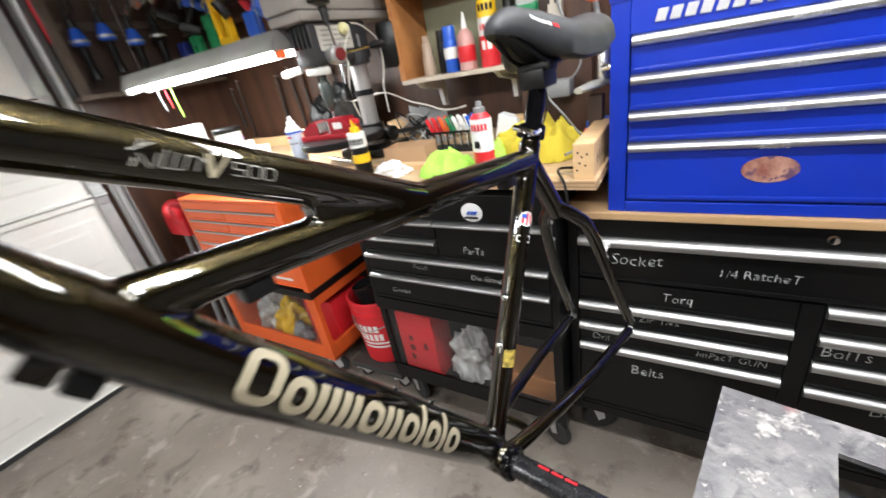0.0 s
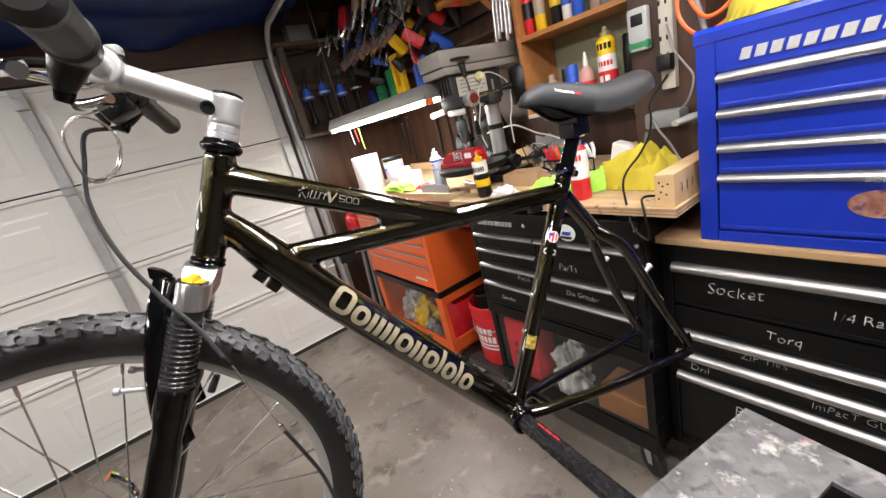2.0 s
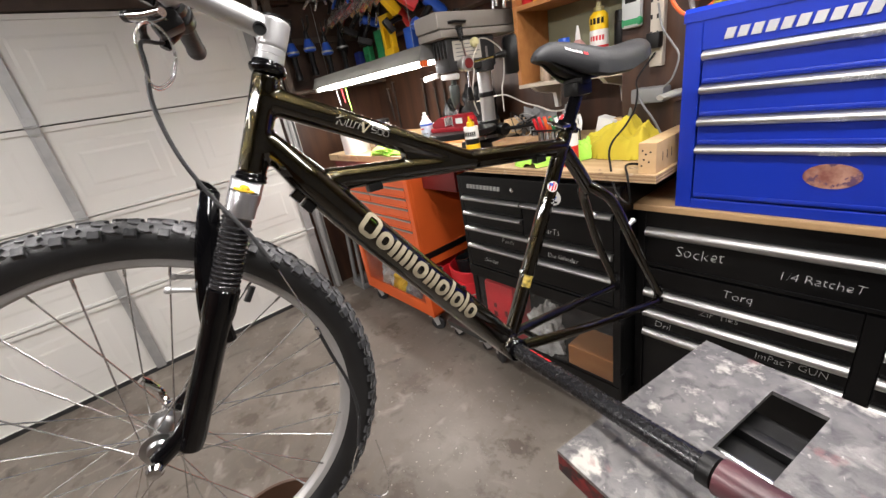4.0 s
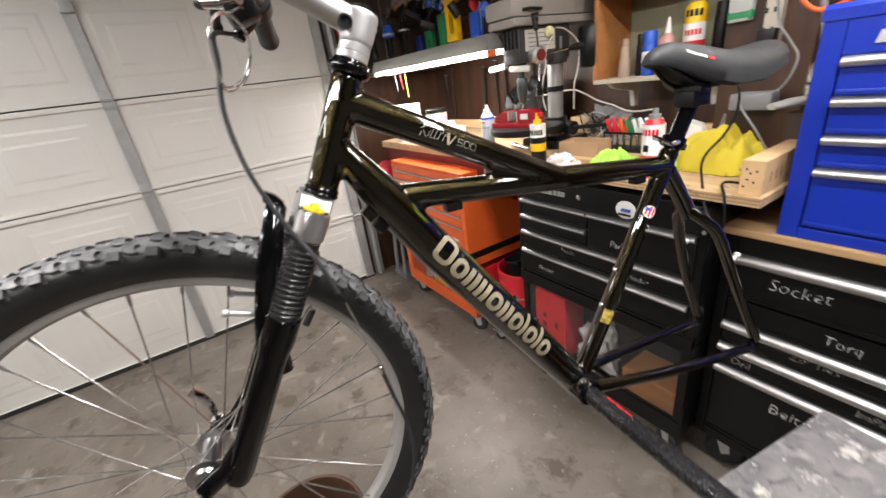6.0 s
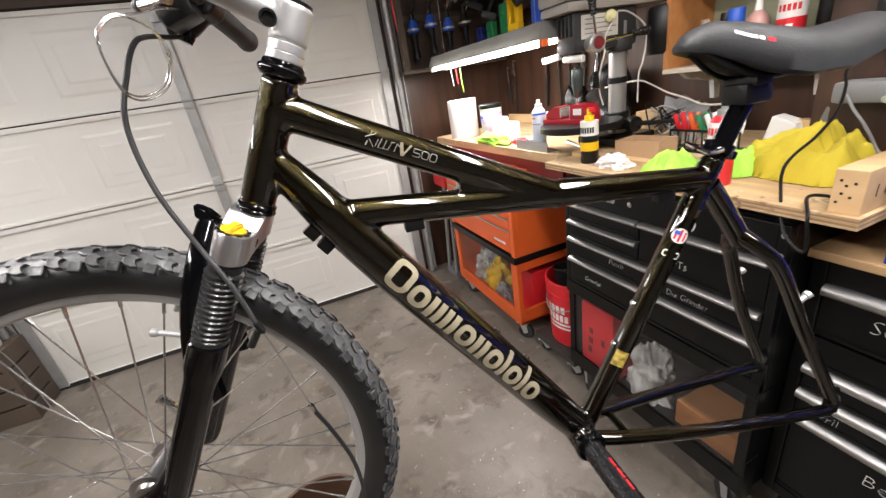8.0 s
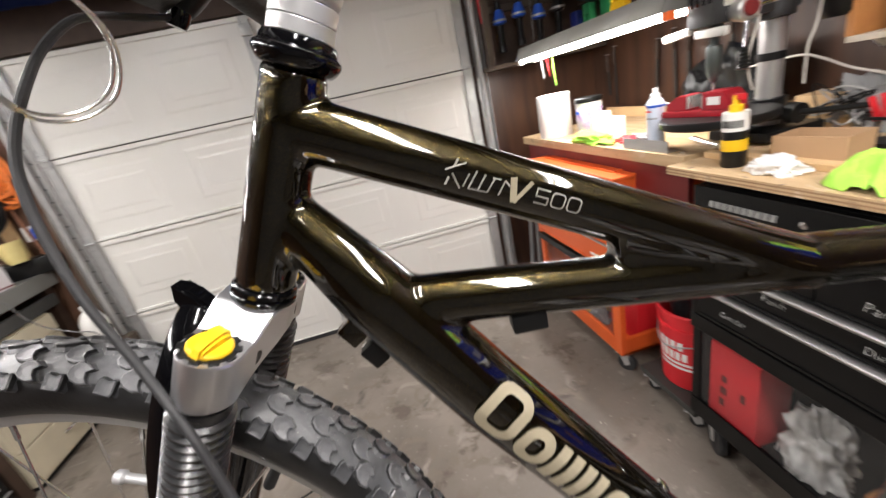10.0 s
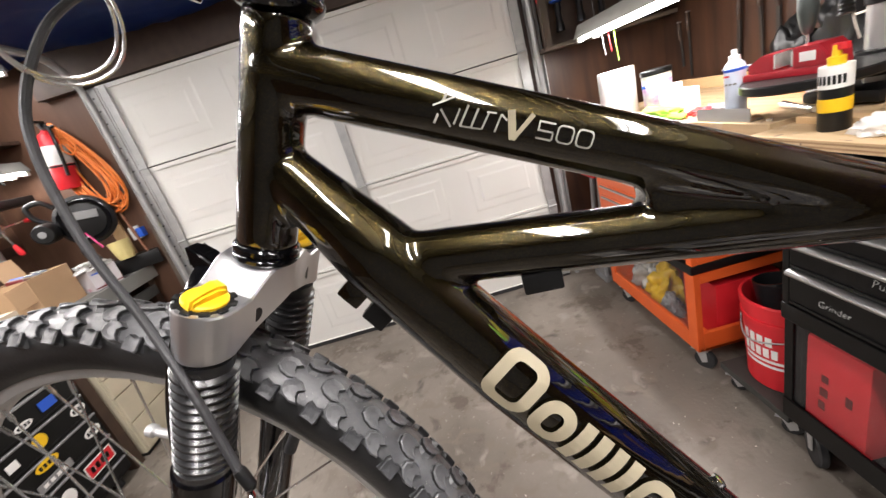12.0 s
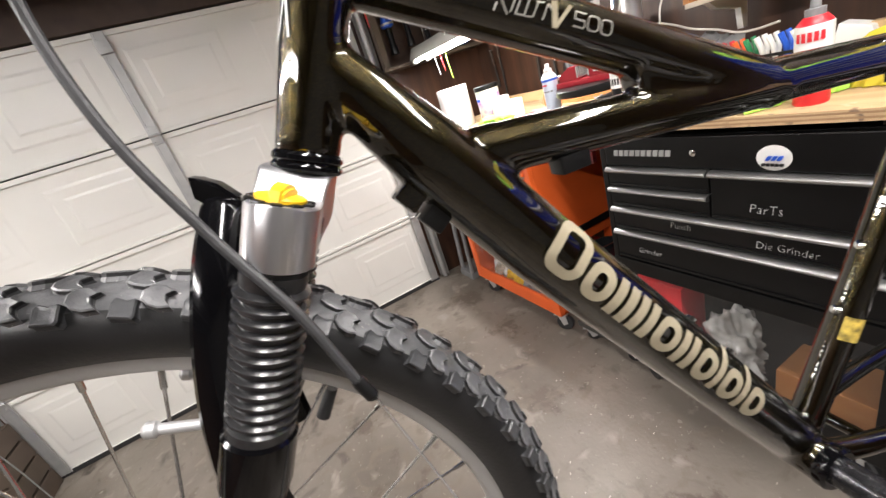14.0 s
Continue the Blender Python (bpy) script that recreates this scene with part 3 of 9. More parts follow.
for z0, z1 in ((0.0125, 0.0205), (0.0209, 0.0298)):
    part("spacer", turned([(0.0170, z0), (0.0182, z0), (0.0185, z0 + 0.0004), (0.0185, z1 - 0.0004), (0.0182, z1), (0.0170, z1)], 36, along(HIGH, HIGH + AXIS)), CAST_ALU, bike, "silver headset spacer")

# stem
BAR = Vector((0.388, 0, 0.708))
base = HIGH + AXIS * 0.030
bm = turned([(0.017, 0), (0.019, 0.002), (0.0195, 0.01), (0.0195, 0.0345), (0.018, 0.0370), (0.0, 0.0370)], 32, along(base, base + AXIS))
a = base + AXIS * 0.0225
tube(bm, [a, BAR + Vector((0, 0, -0.0015))], [0.0155, 0.0142], seg=24)
tube(bm, [BAR + Vector((0, -0.021, 0)), BAR + Vector((0, 0.021, 0))], 0.0205, seg=24)
stem = part("stem", weld(bm, 5, 0.0018), CAST_ALU, bike, "silver threadless stem", smooth=60)
bm = turned([(0.0082, 0), (0.0082, 0.004), (0.006, 0.004), (0.006, 0.001), (0, 0.001)], 20, along((0.3035, 0.0165, 0.6455), (0.3035, 0.1, 0.648)))
part("pinch_bolt", bm, SATIN_BLACK, stem, "black recessed bolt")
bm = turned([(0.0175, 0), (0.0175, 0.003), (0.015, 0.004), (0, 0.004)], 28, along(base + AXIS * 0.0370, base + AXIS * 2))
part("top_cap", bm, SATIN_BLACK, stem)
for dz in (-0.015, 0.015):
    p = BAR + Vector((0.016, 0.0, dz))
    part("clamp_bolt", tubed([p + Vector((-0.02, 0.012, 0)), p + Vector((0.01, 0.012, 0))], 0.005, seg=10), CHROME, stem)

# bar, grips, levers
bm = tubed(smooth_path([(0.376, -0.24, 0.690), (0.388, -0.12, 0.706), (0.394, -0.05, 0.716), (0.394, 0.05, 0.716), (0.388, 0.12, 0.706), (0.374, 0.262, 0.6875)]), 0.0118, seg=18)
handlebar = part("handlebar", bm, CAST_ALU, bike, "silver flat handlebar")
handlebar.matrix_basis = Matrix.Translation((-0.006, 0, -0.010))
for s in (1, -1):
    a, b = (Vector((0.386, 0.140, 0.7035)), Vector((0.3735, 0.270, 0.687))) if s > 0 else (Vector((0.3885, -0.115, 0.7065)), Vector((0.376, -0.245, 0.690)))
    fat = 0.96 if s > 0 else 0.72
    prof = [(0.0125, 0), (0.0215 * fat, 0.002), (0.0215 * fat, 0.010), (0.0185 * fat, 0.013)]
    prof += [((0.0182 + 0.0012 * (k % 2)) * fat, 0.016 + k * 0.0045) for k in range(21)] + [(0.0205 * fat, 0.113), (0.0215 * fat, 0.125), (0.013, 0.131), (0, 0.131)]
    part("grip", turned(prof, 22, along(a, b)), RUBBER, handlebar, "black rubber grip")
    # hood of the lever: clamp band, black body, pointed barrel end
    bm = tubed([(0.390, (0.100 if s > 0 else 0.084) * s, 0.709), (0.387, (0.141 if s > 0 else 0.116) * s, 0.7045)], 0.0185, seg=22)
    tube(bm, smooth_path([(0.386, 0.108 * s, 0.716), (0.396, 0.104 * s, 0.704), (0.408, 0.100 * s, 0.688), (0.415, 0.096 * s, 0.677)]), [0.0195 - 0.0112 * (k / 24) ** 1.3 for k in range(25)], seg=20, flat=1.15, side=(0, 1, 0))
    lever = part("brake_lever", weld(bm, 6, 0.0018), SATIN_BLACK, handlebar, "black brake lever body", smooth=60)
    part("barrel", tubed([(0.414, 0.096 * s, 0.679), (0.4175, 0.095 * s, 0.672), (0.420, 0.0945 * s, 0.668)], [0.0085, 0.0078, 0.0066], seg=14), GLOSS_BLACK, lever)
    pts = smooth_path([(0.420, 0.086 * s, 0.704), (0.436, 0.100 * s, 0.703), (0.440, 0.130 * s, 0.690), (0.428, 0.160 * s, 0.681), (0.412, 0.195 * s, 0.668)][:5 if s > 0 else 3])
    part("lever_blade", tubed(pts, [0.0058] * 12 + [0.0048] * (len(pts) - 14) + [0.0062, 0.0062], seg=10), CHROME if s > 0 else SATIN_BLACK, lever, "lever blade")
    part("perch", tubed([(0.408, 0.040 * s, 0.698), (0.428, 0.062 * s, 0.701), (0.446, 0.079 * s, 0.706)], [0.0062, 0.0070, 0.0066], seg=14), CHROME, lever, "silver pivot arm")
    part("perch_tip", tubed([(0.446, 0.079 * s, 0.706), (0.4515, 0.084 * s, 0.7075)], [0.0075, 0.0068], seg=14), SATIN_BLACK, lever)
    bm = boxed(-0.018, 0.018, -0.022, 0.016, -0.014, 0.010, 0.005, m=Matrix.Translation((0.408, 0.062 * s, 0.692)) @ Matrix.Rotation(radians(20), 4, "Y"))
    tube(bm, [(0.393, 0.056 * s, 0.7135), (0.392, 0.072 * s, 0.7115)], 0.0158, seg=16)
    if s < 0:
        part("shifter_pod", bm, SATIN_BLACK, handlebar, "black shifter pod")
    else:
        bm.free()
knob_at = Vector((0.388, -0.062, 0.730))
bm = tubed([knob_at, (0.388, -0.064, 0.750)], [0.0105, 0.0095], seg=16)
button = part("bar_button", bm, SATIN_BLACK, handlebar, "black button with pale cap")
part("button_cap", turned([(0.0105, 0), (0.0118, 0.003), (0.0118, 0.009), (0.009, 0.0125), (0, 0.0135)], 20, along((0.388, -0.064, 0.750), (0.388, -0.065, 0.80))), GALV, button)

# fork
crown_c = LOW + FORK_DIR * 0.0075
up = -FORK_DIR
side = Vector((0, 1, 0))
ahead = side.cross(up)
m = Matrix((Vector((*ahead, 0)), Vector((*side, 0)), Vector((*up, 0)), Vector((0, 0, 0, 1)))).transposed()
m.translation = crown_c
bm = bmesh.new()
rings = []
END, ER, CR = 0.0515, 0.0180, 0.0215
for k in range(61):
    y = (END + ER - 0.0002) * math.sin(math.pi * (k / 60 - 0.5))
    f = min(1.0, abs(y) / END)
    half = CR + (ER - CR) * f if abs(y) < END else math.sqrt(max(1e-8, ER ** 2 - (abs(y) - END) ** 2))
    if 0.012 < abs(y) < END:
        half -= 0.0012 * math.sin(math.pi * (abs(y) - 0.012) / (END - 0.012))
    mid = 0.0035 + 0.0028 * f
    low = -0.022 - 0.019 * f
    high = 0.004 - 0.0125 * max(0.0, min(1.0, (abs(y) - 0.020) / 0.018))
    c = min(0.0012, half * 0.3)
    rings.append([bm.verts.new(m @ Vector((mid + sx * (half - cx), y, z))) for sx, cx, z in ((-1, c, low), (-1, 0, low + c), (-1, 0, high - c), (-1, c, high), (1, c, high), (1, 0, high - c), (1, 0, low + c), (1, c, low))])
for a, b in zip(rings, rings[1:]):
    for j in range(8):
        bm.faces.new((a[j], a[(j + 1) % 8], b[(j + 1) % 8], b[j]))
bm.faces.new(rings[0])
bm.faces.new(rings[-1][::-1])
fork = part("fork_crown", bm, CROWN_SILVER, bike, "silver forged fork crown", smooth=28)
fork.matrix_basis = FORK
for s in (1, -1):
    q = m @ Vector((-0.0118, 0.033 * s, -0.0225))
    part("crown_hole", turned([(0, 0), (0.0046, 0), (0.0050, 0.001), (0, 0.001)], 18, along(q, q - ahead + side * 0.15 * s)), SATIN_BLACK, fork, "dark hole in the crown")
for s in (1, -1):
    top = Vector((0.4045, 0.0515 * s, 0.4262))
    cap = top - FORK_DIR * 0.0320
    prof = [(0.0, 0.0), (0.0152, 0.0), (0.0152, 0.001), (0.0152, 0.0035), (0.0146, 0.0045), (0.0, 0.0045)]
    bm = turned(prof, 30, along(cap, cap - FORK_DIR))
    for k in range(10):
        a = 2 * math.pi * k / 10
        q = along(cap, cap - FORK_DIR) @ Matrix.Rotation(a, 4, "Z")
        box(bm, 0.0120, 0.0168, -0.0029, 0.0029, 0.0005, 0.0052, 0.0012, m=q)
    part("adjuster_ring", bm, SATIN_BLACK, fork, "black notched adjuster ring")
    q = along(cap - FORK_DIR * 0.0045, cap - FORK_DIR) @ Matrix.Rotation(radians(-20), 4, "Z")
    crest = [(-0.0128, 0.0005), (-0.0118, 0.0060), (-0.0056, 0.0078), (0.0056, 0.0078), (0.0118, 0.0060), (0.0128, 0.0005)]
    bm = turned([(0.0, 0.0), (0.0124, 0.0), (0.0124, 0.0016), (0.0115, 0.0026), (0.0, 0.0030)], 28, q)
    ridge = bmesh.new()
    prism(ridge, crest, -0.0052, 0.0052, bevel=0.0018)
    for v in ridge.verts:
        v.co.y *= 1.0 + 0.35 * v.co.x / 0.014
        v.co.y += 0.0030 * math.sin(v.co.x / 0.014 * 1.6)
    bmesh.ops.transform(ridge, matrix=q, verts=ridge.verts)
    lump = bpy.data.meshes.new("ridge")
    ridge.to_mesh(lump)
    ridge.free()
    bm.from_mesh(lump)
    part("adjuster_knob", bm, YELLOW, fork, "yellow twist knob")
    # bellows boot
    prof = [(0.0168, 0.0), (0.0168, 0.006)]
    for k in range(12):
        z = 0.008 + k * 0.0066
        prof += [(0.0163, z), (0.0192, z + 0.0022), (0.0192, z + 0.0036), (0.0163, z + 0.0056)]
    prof += [(0.0188, 0.0885), (0.0188, 0.1), (0.0165, 0.101)]
    part("bellows_boot", turned(prof, 36, along(top, top + FORK_DIR)), BOOT, fork, "black ribbed rubber boot")
    bm = turned([(0.0190, 0.094), (0.0206, 0.096), (0.0206, 0.128), (0.0188, 0.138), (0.0176, 0.15), (0.0172, 0.316), (0.0148, 0.330), (0.0, 0.330)], 30, along(top, top + FORK_DIR))
    drop = Vector((AXLE.x, 0.055 * s, AXLE.z))
    leg_low = top + FORK_DIR * 0.312
    tube(bm, [leg_low - FORK_DIR * 0.05, leg_low + Vector((0.014, -0.004 * s, 0.004)), drop], [0.014, 0.013, 0.0125], seg=14)
    leg = part("fork_leg", bm, GLOSS_BLACK, bike, "gloss black fork leg")
    leg.matrix_basis = FORK
    q = top + FORK_DIR * 0.098 + Vector((0.019, -0.022 * s, 0.000))
    bm = turned([(0.0060, 0), (0.0060, 0.012), (0.0034, 0.013), (0.0034, 0.041), (0.0050, 0.043), (0.0050, 0.048), (0.003, 0.050)], 14, along(q, q + Vector((0.9, 0.0, 0.35))))
    part("brake_post", bm, CAST_ALU, leg, "bright brake post")
half_arch = [(0.492, 0.050, 0.268), (0.487, 0.051, 0.312), (0.476, 0.049, 0.360), (0.463, 0.041, 0.402), (0.450, 0.026, 0.438), (0.441, 0.010, 0.459)]
arch = smooth_path(half_arch + [(0.439, 0.0, 0.462)] + [(u, -y, w) for u, y, w in half_arch[::-1]])
wide = [0.0062 + 0.0050 * max(0.0, abs(k / (len(arch) - 1) - 0.5) * 2 - 0.25) for k in range(len(arch))]
bm = tubed(arch, wide, seg=10, side=(0.84, 0, 0.54), flat=1.9)
prism(bm, [(0.430, 0.464), (0.437, 0.475), (0.446, 0.4815), (0.4500, 0.4835), (0.4525, 0.4715), (0.446, 0.466), (0.440, 0.456)], -0.008, 0.008, bevel=0.0022)
part("fork_arch", bm, GLOSS_BLACK, bike, "gloss black fork arch with a forward hook", smooth=28).matrix_basis = FORK @ Matrix.Translation((-0.012, -0.007, -0.001))

# front wheel: rim, tyre, hub, spokes
WHEEL = Matrix.Translation(AXLE) @ Matrix.Rotation(radians(90), 4, "X") @ Matrix.Diagonal((0.957, 0.957, 1, 1))
prof = [(0.2885, -0.0125), (0.2895, -0.0118), (0.2895, -0.0095), (0.283, -0.009), (0.283, 0.009), (0.2895, 0.0095), (0.2895, 0.0118), (0.2885, 0.0125), (0.2790, 0.0125), (0.2745, 0.011), (0.2710, 0.006), (0.2702, 0.0), (0.2710, -0.006), (0.2745, -0.011), (0.2790, -0.0125)]
bm = bmesh.new()
loops = [[bm.verts.new(WHEEL @ Vector((r * math.cos(a), r * math.sin(a), z))) for r, z in prof] for a in (2 * math.pi * k / 96 for k in range(96))]
for k in range(96):
    a, b = loops[k], loops[(k + 1) % 96]
    for j in range(len(prof)):
        bm.faces.new((a[j], b[j], b[(j + 1) % len(prof)], a[(j + 1) % len(prof)]))
rim = part("rim", bm, RIM_ALU, bike, "grey aluminium wheel rim")
rim.matrix_basis = FORK
for k in range(32):
    s = 1 if k % 2 else -1
    cross = (1 if (k // 2) % 2 else -1) * radians(58)
    a = 2 * math.pi * k / 32
    hub_p = Vector((0.021 * math.cos(a + cross), 0.021 * math.sin(a + cross), 0.028 * s))
    rim_p = Vector((0.2715 * math.cos(a), 0.2715 * math.sin(a), 0.004 * s))
    q = WHEEL @ along(hub_p, rim_p)
    if k == 0:
        spoke_len = (rim_p - hub_p).length
        bm = tubed([(0, 0, 0), (0, 0, spoke_len - 0.014)], 0.00115, seg=6)
        tube(bm, [(0, 0, spoke_len - 0.014), (0, 0, spoke_len)], 0.0021, seg=6)
        spoke = part("spoke", bm, STEEL, rim)
        spoke.matrix_basis = q
    else:
        again(spoke, rim, q)
prof = [(0.0, -0.050), (0.006, -0.050), (0.006, -0.038), (0.014, -0.036), (0.017, -0.032), (0.0255, -0.031), (0.0255, -0.0275), (0.016, -0.0255), (0.0145, -0.015), (0.0145, 0.015), (0.016, 0.0255),
        (0.0255, 0.0275), (0.0255, 0.031), (0.017, 0.032), (0.014, 0.036), (0.006, 0.038), (0.006, 0.050), (0.0, 0.050)]
hub = part("hub", turned(prof, 28, WHEEL), ALU, bike, "polished front hub")
hub.matrix_basis = FORK
bm = turned([(0.0, 0.066), (0.006, 0.066), (0.010, 0.069), (0.011, 0.074), (0.008, 0.080), (0.0, 0.081)], 18, Matrix.Translation(AXLE) @ Matrix.Rotation(radians(-90), 4, "X"))
part("axle_nut", bm, CHROME, hub)
bm = turned([(0.011, 0.066), (0.012, 0.074), (0.009, 0.084), (0.0, 0.085)], 18, Matrix.Translation(AXLE) @ Matrix.Rotation(radians(90), 4, "X"))
tube(bm, smooth_path([AXLE + Vector((0, -0.078, 0)), AXLE + Vector((0.006, -0.090, 0.018)), AXLE + Vector((0.014, -0.091, 0.040)), AXLE + Vector((0.022, -0.087, 0.057))]), 0.0052, seg=10, flat=1.4, side=(0, 0, 1))
part("quick_release", bm, CHROME, hub, "silver quick-release lever")

bm = bmesh.new()
sect = [(0.0128, 0.2845), (0.019, 0.290), (0.0245, 0.300), (0.0255, 0.312), (0.0225, 0.323), (0.014, 0.3305), (0.0, 0.333), (-0.014, 0.3305), (-0.0225, 0.323), (-0.0255, 0.312), (-0.0245, 0.300), (-0.019, 0.290), (-0.0128, 0.2845)]
N = 128
loops = [[bm.verts.new(WHEEL @ Vector((r * math.cos(a), r * math.sin(a), z))) for z, r in sect] for a in (2 * math.pi * k / N for k in range(N))]
for k in range(N):
    a, b = loops[k], loops[(k + 1) % N]
    for j in range(len(sect) - 1):
        bm.faces.new((a[j], b[j], b[j + 1], a[j + 1]))
for f in bm.faces:
    p = WHEEL.inverted() @ f.calc_center_median()
    f.material_index = 1 if math.hypot(p.x, p.y) > 0.3245 else 0
tyre = part("tyre", bm, CASING, bike, "knobbly black off-road tyre")
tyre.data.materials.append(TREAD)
tyre.matrix_basis = FORK


CRESCENT = ((-1, -0.15), (-0.75, -0.8), (-0.2, -1), (0.45, -0.85), (1, -0.35), (0.55, -0.1), (0.25, 0.35), (0.5, 0.95), (-0.2, 1), (-0.8, 0.6))
BLOCK = ((-0.9, -1), (0.85, -1), (1, -0.7), (0.9, 0.9), (0.7, 1), (0.15, 0.75), (-0.75, 1), (-1, 0.6))


def knob(out, long, wide, high, slope=0.78, dip=0.0010):
    """A moulded tread block: flared foot, worn shoulder, dished top."""
    bm = bmesh.new()
    n = len(out)
    rings = [[bm.verts.new((sx * long / 2 * k, sy * wide / 2 * k, h)) for sx, sy in out]
             for k, h in ((1.12, -0.002), (1.0, 0.0012), (slope + 0.06, high * 0.82), (slope - 0.08, high), (slope * 0.5, high - dip))]
    bm.faces.new(rings[-1])
    for i, (lower, upper) in enumerate(zip(rings, rings[1:])):
        for j in range(n):
            f = bm.faces.new((lower[j], lower[(j + 1) % n], upper[(j + 1) % n], upper[j]))
            # flanks use the second slot, coloured dark as side shade
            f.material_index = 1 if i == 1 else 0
    return bm


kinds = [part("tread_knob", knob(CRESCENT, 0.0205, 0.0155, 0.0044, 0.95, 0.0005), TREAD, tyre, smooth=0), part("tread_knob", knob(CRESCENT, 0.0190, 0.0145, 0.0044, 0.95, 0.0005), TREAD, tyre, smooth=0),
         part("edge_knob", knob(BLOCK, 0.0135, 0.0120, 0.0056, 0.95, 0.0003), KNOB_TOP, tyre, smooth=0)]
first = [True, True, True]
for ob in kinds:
    ob.data.materials.append(KNOB_SIDE_SHADE)
KN = 56
rest = bmesh.new()
for k in range(KN):
    a = 2 * math.pi * k / KN
    rows = [(0, 0.0, 0.0062, 0.3325, 24), (0, 0.5, -0.0062, 0.3325, -24), (1, 0.30, 0.0185, 0.3275, 30), (1, 0.80, -0.0185, 0.3275, -30), (2, 0.85, 0.0222, 0.3222, 6), (2, 0.35, -0.0222, 0.3222, -6)]
    for kind, shift, z, r, twist in rows:
        b = a + shift * 2 * math.pi / KN
        lean = math.atan2(z, 0.030) * 1.35
        q = WHEEL @ Matrix.Rotation(b, 4, "Z") @ Matrix.Translation((r - 0.0005, 0, z)) @ Matrix.Rotation(radians(90) - lean, 4, "Y") @ Matrix.Rotation(radians(twist + 90), 4, "Z")
        seen = math.cos(b - radians(145)) > -0.25
        if first[kind]:
            kinds[kind].matrix_basis, first[kind] = q, False
        elif seen:
            again(kinds[kind], tyre, q)
        else:
            n0 = len(rest.verts)
            rest.from_mesh(kinds[kind].data)
            rest.verts.ensure_lookup_table()
            bmesh.ops.transform(rest, matrix=q, verts=rest.verts[n0:])
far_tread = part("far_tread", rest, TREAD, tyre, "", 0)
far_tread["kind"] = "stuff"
far_tread.data.materials.append(KNOB_SIDE_SHADE)

# seat post, collar, saddle
SEAT_DIR = Vector((-0.224, 0, 0.388)).normalized()
post_top = Vector((-0.280, 0, 0.486))
part("seat_post", tubed([(-0.215, 0, 0.374), post_top], 0.0135, seg=24), GLOSS_BLACK, bike, "gloss black seat post")
c = Vector((-0.2345, 0, 0.4135))
bm = turned([(0.0175, 0), (0.0205, 0.001), (0.0205, 0.015), (0.0175, 0.016)], 28, along(c, c + SEAT_DIR))
box(bm, -0.030, -0.016, -0.008, 0.008, 0.002, 0.014, 0.003, m=along(c, c + SEAT_DIR) @ Matrix.Rotation(radians(90), 4, "Z"))
collar = part("seat_collar", bm, GLOSS_BLACK, bike, "black seat collar with silver lever")
bm = tubed(smooth_path([c + Vector((0.012, 0.022, 0.010)), c + Vector((0.040, 0.028, 0.012)), c + Vector((0.052, 0.022, 0.020)), c + Vector((0.050, 0.006, 0.024))]), 0.004, seg=10)
part("lever", bm, CHROME, collar)
bm = boxed(-0.022, 0.022, -0.020, 0.020, -0.012, 0.016, 0.006, m=Matrix.Translation(post_top))
box(bm, -0.014, 0.014, -0.026, 0.026, 0.010, 0.024, 0.004, m=Matrix.Translation(post_top))
part("saddle_clamp", bm, SATIN_BLACK, bike)
bm = bmesh.new()
rows = []
NS, NC = 30, 18
for i in range(NS):
    t = i / (NS - 1)
    u = -0.157 - 0.288 * t
    half = float(np.interp(t, (0, 0.03, 0.11, 0.24, 0.33, 0.44, 0.62, 0.80, 0.92, 0.97, 1), (0.009, 0.015, 0.022, 0.033, 0.050, 0.065, 0.073, 0.068, 0.052, 0.036, 0.016)))
    top = float(np.interp(t, (0, 0.025, 0.07, 0.15, 0.28, 0.4, 0.53, 0.66, 0.77, 0.94, 0.98, 1), (0.561, 0.570, 0.577, 0.5825, 0.577, 0.567, 0.558, 0.5565, 0.559, 0.564, 0.558, 0.546)))
    lip = float(np.interp(t, (0, 0.04, 0.11, 0.24, 0.33, 0.44, 0.62, 0.86, 1), (0.556, 0.553, 0.548, 0.530, 0.514, 0.503, 0.503, 0.522, 0.528)))
    deep = top - lip
    row = []
    for j in range(NC):
        a = math.pi * j / (NC - 1)
        y = half * math.cos(a)
        z = top - deep * (1 - max(0.0, math.sin(a)) ** 0.62) - 0.004 * math.exp(-(y / 0.010) ** 2) * (0.35 < t < 0.92)
        row.append(bm.verts.new((u, y, z)))
    for f in (-0.86, 0.0, 0.86):
        row.append(bm.verts.new((u, half * f, lip - 0.004 + (0.010 if not f else 0.0) * min(1, half / 0.04))))
    rows.append(row)
for a, b in zip(rows, rows[1:]):
    n = len(a)
    for j in range(n):
        bm.faces.new((a[j], a[(j + 1) % n], b[(j + 1) % n], b[j]))
bm.faces.new(rows[0])
bm.faces.new(rows[-1][::-1])
SADDLE_SKIN = surf("saddle_skin", (0.020, 0.021, 0.023), 0.55, bump=0.25, grain=500, second=(0.032, 0.033, 0.036), rvar=0.08)
saddle_skin = BVHTree.FromBMesh(bm)
saddle = part("saddle", bm, SADDLE_SKIN, bike, "charcoal padded saddle", smooth=55)
saddle.matrix_basis = Matrix.Translation((-0.013, 0, 0.001)) @ Matrix.Translation((-0.175, 0, 0.55)) @ Matrix.Diagonal((1.07, 1.0, 1.0, 1)) @ Matrix.Translation((0.175, 0, -0.55))
